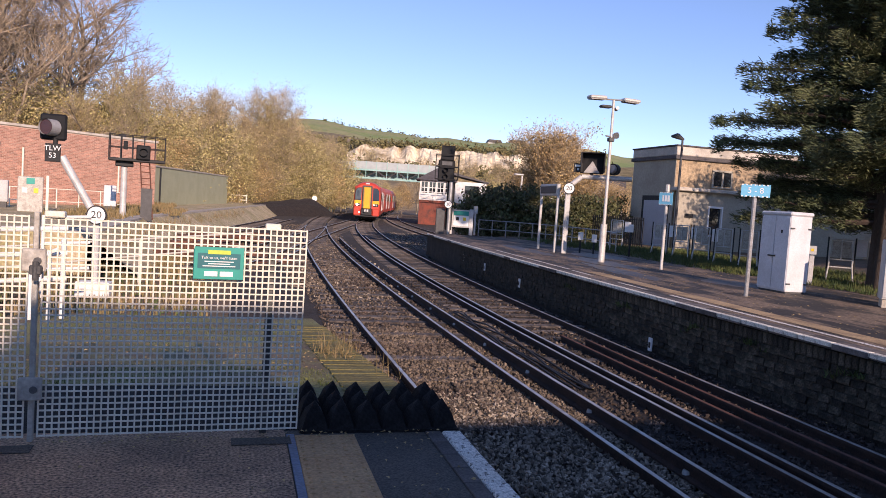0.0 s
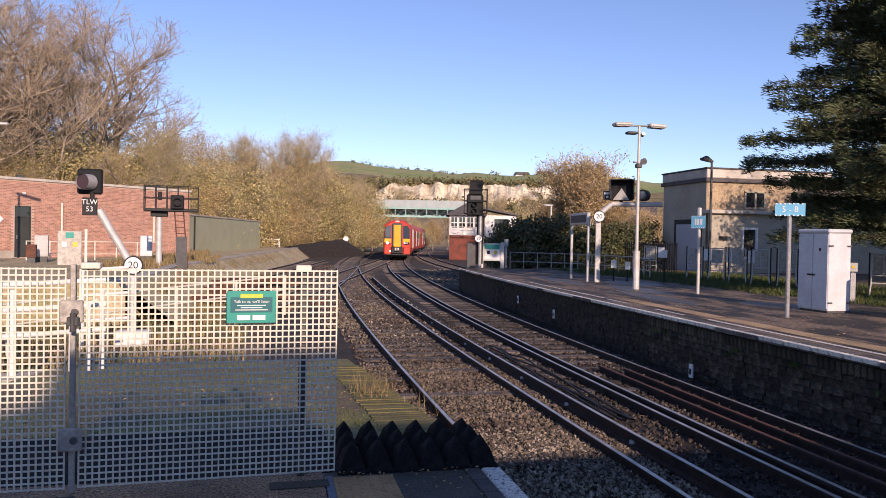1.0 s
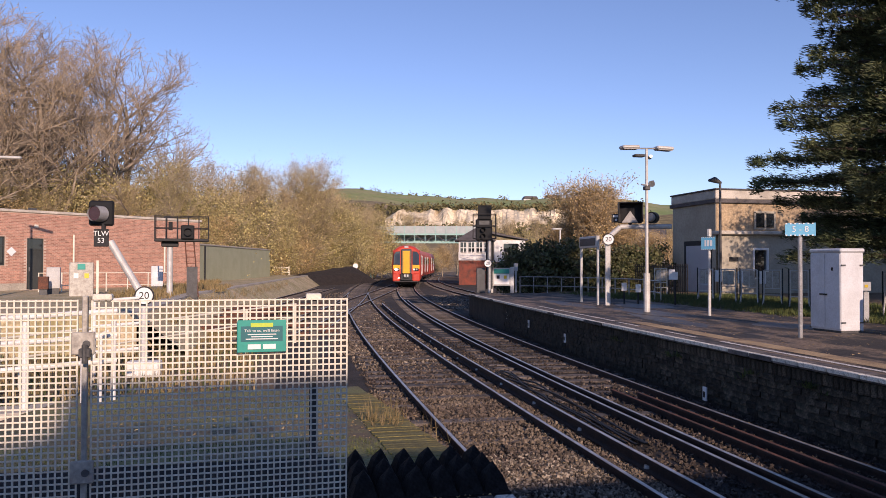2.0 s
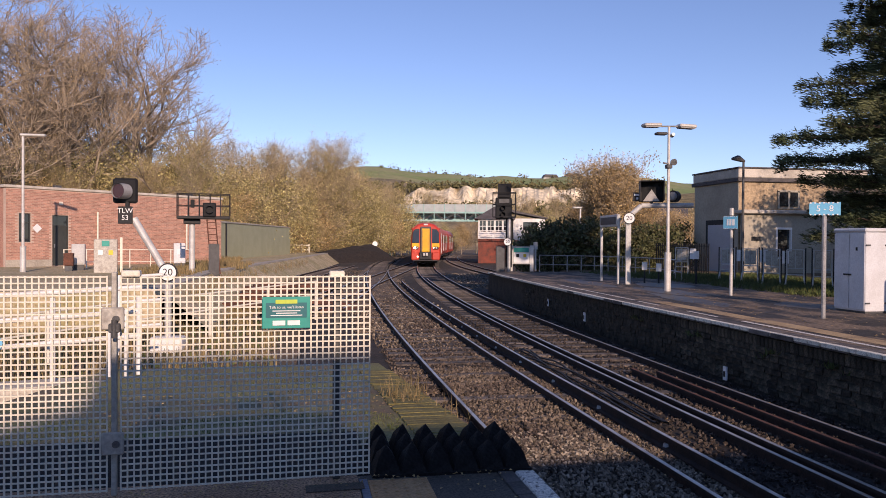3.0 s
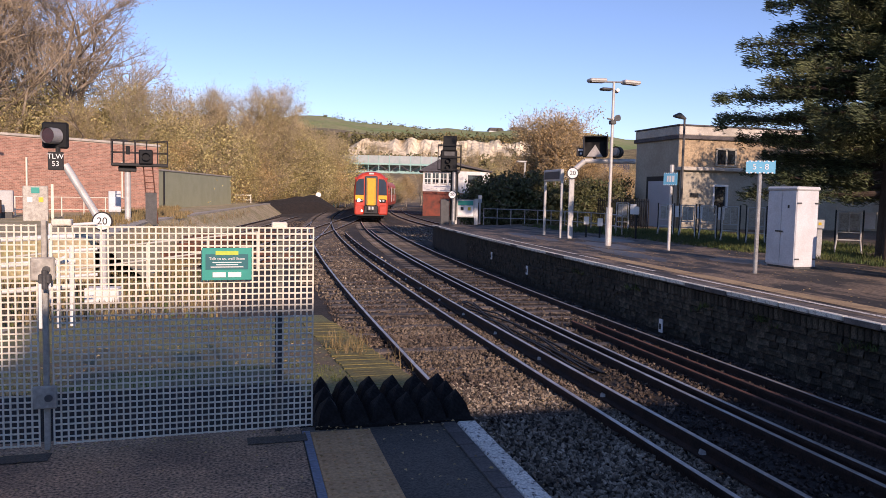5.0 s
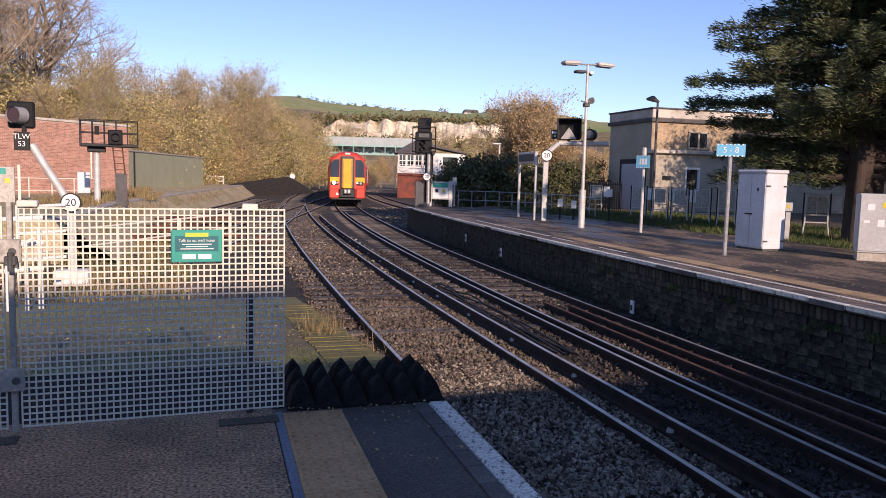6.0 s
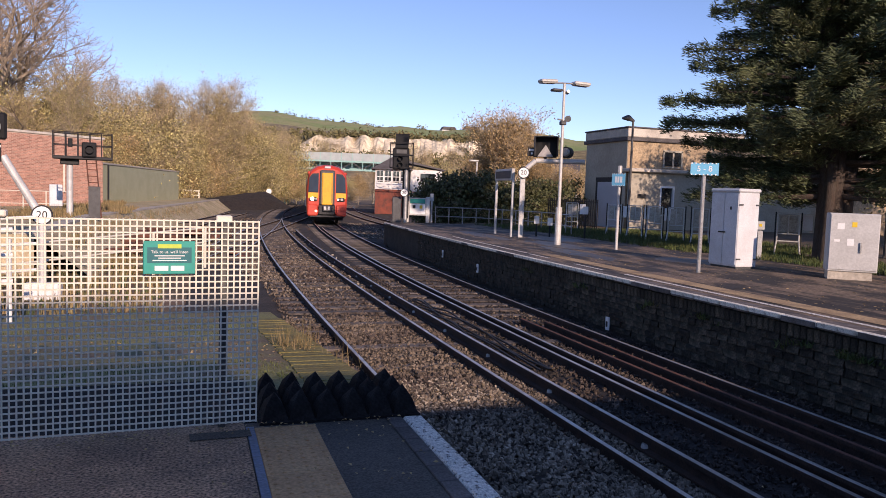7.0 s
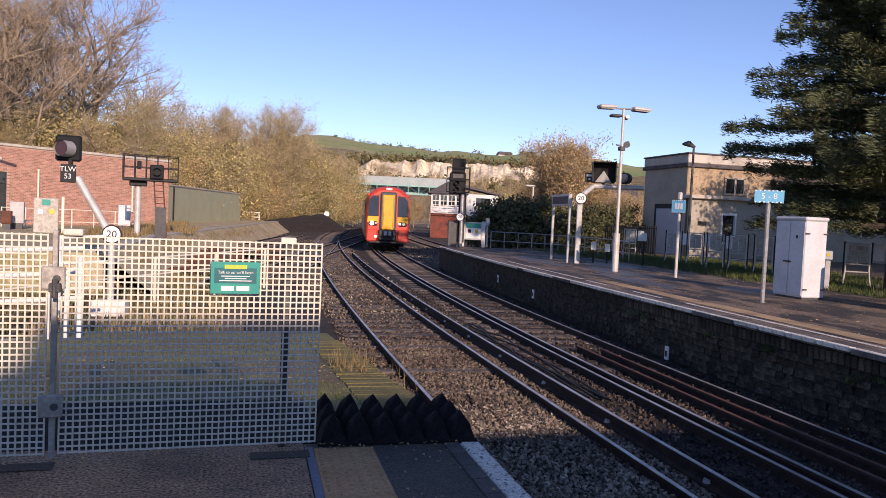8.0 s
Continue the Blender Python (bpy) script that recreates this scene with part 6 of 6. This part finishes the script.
x, y = at(28.4, 88)
house(x, y, 60, 6.0, 5.0, 1.6, "pale terraced house beyond the rendered building", False)
for az, dist, h in ((20.4, 700, 58.0), (18.7, 715, 58.5)):
    x, y = at(az, dist)
    s = thing("hilltop_house", "tiny pale house on the skyline", "house", pose(x, y, h))
    part("wall", box(bmesh.new(), -7, 7, 0, 6, -6, 3), WHITE, s)
    bm = bmesh.new()
    prism(bm, [(-7.5, 3), (7.5, 3), (5.5, 6), (-5.5, 6)], -0.3, 6.3)
    part("roof", bm, SLATE, s)

# trees added east of the conifer, mostly out of view, to shade the rendered building
for az, dist, s, k in ((55, 34, 0.72, 0), (58, 35, 0.75, 1), (52.5, 37, 0.7, 0), (61.5, 34, 0.7, 1), (51, 54, 0.9, 1), (54, 58, 0.9, 0), (66, 36, 0.7, 0)):
    more_of(mid[k], *at(az, dist), -0.1, az, s)
for az, dist, s, k in ((52.5, 32, 1.6, 0), (54.5, 32.5, 1.65, 1), (56.5, 33.5, 1.65, 0), (58.5, 34.5, 1.7, 1), (60.5, 35.5, 1.65, 0), (62.5, 37, 1.7, 1), (65, 39, 1.7, 0)):
    more_of(bush[k], *at(az, dist), -0.1, az * 2, s)

# ---- beyond the fence on the left ----
hr = thing("handrail", "white tubular handrails on a pale concrete base", "handrail", pose(-3.6, 12.7, -1.1, 0, 0, 14))
part("base", box(bmesh.new(), -1.6, 1.1, -0.35, 0.35, 0, 0.3, None, 0.02), CONCRETE, hr, "pale concrete base")
for a in (-1.5, -0.25, 1.0):
    bm = bmesh.new()
    tube(bm, (a, 0, 0.3), (a, 0, 1.62), 0.04, None, 10)
    part("post", bm, WHITE, hr)
for z in (0.85, 1.25, 1.64):
    bm = bmesh.new()
    tube(bm, (-1.6, 0, z), (1.05, 0, z + 0.12), 0.04, None, 10)
    part("rail", bm, WHITE, hr)
for a in (0.55, 0.8):
    bm = bmesh.new()
    tube(bm, (a, -0.25, 0.3), (a, -0.25, 1.4), 0.03, None, 8), tube(bm, (a, -0.25, 1.4), (a + 0.12, -0.25, 1.46), 0.03, None, 8)
    part("loop", bm, WHITE, hr)
bm = bmesh.new()
tube(bm, (-1.05, -0.08, 0.95), (-1.05, -0.05, 0.95), 0.13, None, 16)
part("round_notice", bm, SKY_BLUE, hr, "round blue and white notice")
hr2 = thing("handrail", "short white handrail beside the signal post", "handrail", pose(-3.0, 17.5, -1.1, 0, 0, 4), "handrails")
bm = bmesh.new()
tube(bm, (-0.95, 0, 0), (-0.95, 0, 1.75), 0.04, None, 10)
part("post", bm, WHITE, hr2)
for z in (0.6, 1.15, 1.7):
    bm = bmesh.new()
    tube(bm, (-0.95, 0, z), (-0.05, 0, z + 0.06), 0.035, None, 10)
    part("rail", bm, WHITE, hr2)
# long pale handrail running away behind the panels
lr = thing("ramp_handrail", "long low pale handrail beside the old platform", "handrail")
for z in (-0.5, -0.08):
    bm = bmesh.new()
    tube(bm, (-6.4, 14.5, z), (0.4, 23.5, z + 0.25), 0.024, None, 8)
    part("rail", bm, CREAM_BAR, lr)
for i in range(6):
    u = i / 5
    bm = bmesh.new()
    tube(bm, (-6.4 + 6.8 * u, 14.5 + 9 * u, -1.1), (-6.4 + 6.8 * u, 14.5 + 9 * u, -0.06 + 0.25 * u), 0.04, None, 8)
    part("post", bm, CREAM_BAR, lr)

x, y = at(-13.6, 35.2)
ic = thing("notice_cabinet", "grey cabinet with green, red and yellow safety notices", "cabinet", pose(x, y, 0, 0, 0, 12))
part("body", box(bmesh.new(), -0.46, 0.46, -0.2, 0.25, -0.05, 1.42, None, 0.02), LOCK_GREY, ic)
part("post", box(bmesh.new(), 0.56, 0.66, -0.06, 0.04, -0.05, 1.5), CREAM_BAR, ic)
for x, z, w, h, m in ((0.0, 1.12, 0.3, 0.24, TEAL), (-0.2, 0.76, 0.18, 0.2, SIGN_WHITE), (0.2, 0.76, 0.17, 0.2, YELLOW)):
    part("notice", box(bmesh.new(), x - w / 2, x + w / 2, -0.22, -0.203, z, z + h), m, ic)
for az, dist, w, h, m in ((-15.3, 38, 0.55, 1.2, CABINET2), (-8.75, 39.5, 0.55, 1.25, CABINET), (-15.9, 37, 0.4, 0.8, RUST)):
    x, y = at(az, dist)
    c = thing("track_cabinet", "small equipment cabinet on the weedy platform", "cabinet", pose(x, y, 0, 0, 0, 10), "small cabinets")
    part("body", box(bmesh.new(), -w / 2, w / 2, -0.2, 0.2, 0.25, h, None, 0.02), m, c)
    part("door", box(bmesh.new(), -w / 2 + 0.05, w / 2 - 0.05, -0.215, -0.203, 0.32, h - 0.06), m, c)
    part("stand", box(bmesh.new(), -w / 2 + 0.05, w / 2 - 0.05, -0.15, 0.15, -0.05, 0.247), DARK_GREY, c)
    if m is CABINET:
        part("label", box(bmesh.new(), -0.12, 0.12, -0.222, -0.217, 0.7, 0.95), SIGN_WHITE, c)
lr = thing("platform_railing", "thin cream railing in front of the brick building", "railing")
(xa, ya), (xb, yb) = at(-16.2, 40.5), at(-8.0, 41.5)
for z in (0.3, 0.9):
    bm = bmesh.new()
    tube(bm, (xa, ya, z), (xb, yb, z), 0.022, None, 6)
    part("rail", bm, CREAM_BAR, lr)
for i in range(7):
    u = i / 6
    bm = bmesh.new()
    tube(bm, (xa + (xb - xa) * u, ya + (yb - ya) * u, -0.05), (xa + (xb - xa) * u, ya + (yb - ya) * u, 0.92), 0.03, None, 6)
    part("post", bm, CREAM_BAR, lr)
x, y = at(-0.05, 88)
gt = thing("small_barrier", "small yellow barrier frame beside the woods", "barrier", pose(x, y, 0))
for z in (0.25, 0.75):
    part("bar", box(bmesh.new(), -0.8, 0.8, -0.04, 0.04, z, z + 0.14), CREAM_BAR, gt)
for a in (-0.8, 0.0, 0.8):
    part("leg", box(bmesh.new(), a - 0.07, a + 0.07, 0.045, 0.12, -0.05, 0.95), CREAM_BAR, gt)

# dark ballast mound beside the junction
verts, faces = [], []
for i in range(25):
    for j in range(7):
        u, v = i / 24, j / 6
        x, y = at(-3.0 + 10.2 * u, 70 + 19 * u + 14 * v)
        verts.append((x, y, -1.14 + (0.35 + 2.25 * u) * math.sin(math.pi * v) ** 0.6 * min(1, (1 - u) * 5) + 0.16 * noise.noise((x * 0.8, y * 0.8, 0)) * math.sin(math.pi * v)))
for i in range(24):
    for j in range(6):
        a = i * 7 + j
        faces.append((a, a + 7, a + 8, a + 1))
tagged(raw("ballast_mound", verts, faces, BALLAST_DARK), "dark heaped ballast mound beside the junction", "mound", "", "structure")
x, y = at(5.4, 93)
gs = thing("ground_signal", "white round ground signal beside the ballast mound", "railway signal", pose(x, y, 0.75, 0, 0, -5))
bm = bmesh.new()
tube(bm, (0, 0, 0.25), (0, 0.12, 0.25), 0.32, None, 18)
part("disc", bm, SIGN_WHITE, gs)
part("foot", box(bmesh.new(), -0.15, 0.15, 0.0, 0.2, -0.4, -0.16, None, 0.02), DARK_GREY, gs)
for i in range(26):
    r2 = random.Random(i)
    x, y = -1.5 + r2.uniform(-2.0, 2.5), 30 + r2.uniform(-4, 10)
    s = thing("old_sleeper", "weathered brown timber sleeper lying on the ground", "sleeper", pose(x, y, -1.05 + 0.12 * (i % 3), r2.uniform(-3, 3), r2.uniform(-3, 3), r2.uniform(-30, 30)), "loose sleepers")
    part("timber", box(bmesh.new(), -1.2, 1.2, -0.12, 0.12, 0, 0.13, None, 0.01), RUST, s)

# ---- trackside details ----
for x, y, w in ((0.02, 4.33, 0.34), (-1.42, 4.26, 0.42)):
    k = thing("kerb_strip", "worn dark rubber strip lying on the asphalt", "kerb", pose(x, y, 0, 0, 0, 2), "rubber strips")
    part("strip", box(bmesh.new(), 0, w, 0, 0.12, 0.001, 0.008, None, 0.003), ASPHALT_SMOOTH, k)


def litter(name, areas, seed, z, label, size=(0.012, 0.034)):
    """Small curled leaves lying about."""
    r = np.random.default_rng(seed)
    V, F, k = [], [], 0
    for x0, x1_, y0, y1, n in areas:
        for _ in range(n):
            x, y, a, s = r.uniform(x0, x1_), r.uniform(y0, y1), r.uniform(0, 6.28), r.uniform(*size)
            c, d = math.cos(a) * s, math.sin(a) * s
            zz = z(x, y)
            V += [(x - c, y - d, zz + 0.004), (x + d * 0.6, y - c * 0.6, zz + r.uniform(0.004, 0.016)), (x + c, y + d, zz + 0.006), (x - d * 0.6, y + c * 0.6, zz + r.uniform(0.004, 0.016))]
            F.append((k, k + 1, k + 2, k + 3))
            k += 4
    tagged(raw(name, V, F, LEAF_BROWN), label, "leaves", "", "stuff")


litter("fallen_leaves", [(-3.0, 0.33, 3.2, 4.5, 110), (0.4, 1.3, 3.5, 4.5, 45), (0.4, 1.3, 4.46, 4.56, 40), (-1, 0.4, 4.4, 4.55, 60)], 21, lambda x, y: 0.003, "brown fallen leaves on the platform", (0.006, 0.016))
litter("track_leaves", [(2.3, 4.4, 5, 14, 350), (4.4, 7.2, 5, 14, 130), (1.5, 2.2, 6, 12, 160)], 22, lambda x, y: RAIL_Z - 0.085, "brown fallen leaves on the ballast", (0.008, 0.019))
litter("far_leaves", [(8.4, 13.5, 7, 26, 1100)], 23, lambda x, y: 0.004, "brown fallen leaves on the far platform")
litter("ramp_leaves", [(-2.0, 1.0, 7.3, 9.6, 500), (0.9, 1.4, 8.0, 9.4, 150)], 24, ramp_z, "brown fallen leaves on the mossy ramp", (0.01, 0.024))
pots = thing("rail_insulator_row", "pale ceramic insulators under the conductor rail", "insulators", None, "", "structure")
pot = finish(tube(bmesh.new(), (0, 0, -0.15), (0, 0, -0.085), 0.06, 0.045, 10), "insulator", WHITE_GALV)
for i in range(18):
    y = 2.0 + i * 2.04
    p = along(x1, [y], 1.2, RAIL_Z + 0.06)[0]
    share("insulator", pot, pots, pose(p.x, p.y, p.z))
for x, y, z in ((7.32, 11.94, -0.95), (7.55, 19.2, -0.7), (7.9, 23.3, -0.65), (8.15, 26.5, -0.6)):
    t = thing("marker_plate", "small white marker plate on the platform wall", "marker", pose(x - 0.06, y, z), "wall markers")
    part("plate", box(bmesh.new(), -0.03, 0.0, -0.055, 0.055, 0, 0.24, None, 0.004), SIGN_WHITE, t)
    part("mark", box(bmesh.new(), -0.036, -0.031, -0.03, 0.03, 0.06, 0.16), BLACK, t)
cab = thing("cable", "looped black cable lying between the tracks", "cable")
for k in range(5):
    cu = bpy.data.curves.new("cable_run", "CURVE")
    cu.dimensions, cu.bevel_depth, cu.bevel_resolution = "3D", 0.016, 1
    sp = cu.splines.new("NURBS")
    n = 9
    sp.points.add(n - 1)
    rr = random.Random(k)
    for i in range(n):
        y = 8.2 + 1.1 * i + rr.uniform(-0.2, 0.2)
        sp.points[i].co = (4.45 + 0.1 * k + rr.uniform(-0.13, 0.13), y, RAIL_Z - 0.07 + (0.14 if i == 4 + k % 3 else 0), 1)
    cu.materials.append(BLACK)
    ob = new("cable_run", cu)
    ob.parent = cab

# coping and stones of the far platform's face
cop = finish(box(bmesh.new(), -0.04, 0.3, 0.006, 0.6, -0.075, 0.008, None, 0.01), "coping_stone", COPING)
nose = finish(box(bmesh.new(), -0.046, 0.05, 0.006, 0.6, -0.05, 0.013, None, 0.006), "white_nosing", WHITE_EDGE)
y = 3.0
while y < YE - 0.6:
    p = along(edge_right, [y], 0.0, 0.0)[0]
    s = (edge_right(y + 0.1) - edge_right(y - 0.1)) / 0.2
    share("coping_stone", cop, far, pose(p.x + random.uniform(-0.012, 0.012), y, random.uniform(-0.004, 0.004), 0, 0, -math.degrees(math.atan(s))))
    share("white_nosing", nose, far, pose(p.x, y, 0, 0, 0, -math.degrees(math.atan(s))))
    y += 0.606
blocks = []
for k in range(8):
    rr = random.Random(k + 20)
    w = 0.17 + 0.03 * (k % 5)
    bm = box(bmesh.new(), -0.02 - rr.uniform(0, 0.03), 0.04, 0.0, w, 0.0, 0.1, None, 0.012)
    for v in bm.verts:
        v.co += Vector((rr.uniform(-0.012, 0.012), rr.uniform(-0.014, 0.014), rr.uniform(-0.014, 0.014)))
    blocks.append((finish(bm, "wall_stone", WALL_STONE), w + 0.006))
upright = finish(box(bmesh.new(), -0.045, 0.04, 0.0, 0.1, 0.0, 0.17, None, 0.01), "header_brick", WALL_STONE)
V, F = [], []
for row in range(8):
    y = 5.5 + 0.07 * (row * 3 % 4)
    while y < 27:
        me, w = (upright, 0.112) if row == 7 else random.choice(blocks)
        p = along(edge_right, [y], 0.08, 0.0)[0]
        s = (edge_right(y + 0.1) - edge_right(y - 0.1)) / 0.2
        m = pose(p.x, y, -1.01 + 0.106 * row + random.uniform(-0.006, 0.006), 0, random.uniform(-2, 2), -math.degrees(math.atan(s)))
        if y < 14:
            share(me.name.split(".")[0], me, far, m)
        else:
            k = len(V)
            V += [m @ v.co for v in me.vertices]
            F += [[k + i for i in f.vertices] for f in me.polygons]
        y += w
tagged(raw("far_wall_stones", V, F, WALL_STONE, far), "", "", "", "stuff")
tufts("wall_plants", [(along(edge_right, [y], 0, 0)[0].x - 0.04, along(edge_right, [y], 0, 0)[0].x + 0.05, y - 0.3, y + 0.3, n) for y, n in ((6.6, 26), (7.6, 14), (9.4, 10), (11.0, 9), (13.5, 10), (16, 8))], 31, GRASS, "small green plants growing out of the platform wall", (0.04, 0.12), lambda x, y: -0.3 - 0.25 * abs(noise.noise((y * 3, 0, 0))), 1.6, w=0.012)

# unseen blocks added behind the camera, stepped to shape the platform end's shade
bm = bmesh.new()
prism(bm, [(-9.0, -1.1), (0.55, -1.1), (0.55, 5.22), (-2.0, 4.55), (-9.0, 3.2)], -16, -9.01)
box(bm, 0.55, 2.3, -16, -9, -1.1, 5.47), box(bm, 2.3, 3.5, -16, -9.01, -1.1, 5.18), box(bm, 3.5, 46, -16, -9.02, -1.1, 4.9)
solid("station_building", bm, BRICK, "unseen stepped block added to shade the platform end", "building", "structure")

motions()
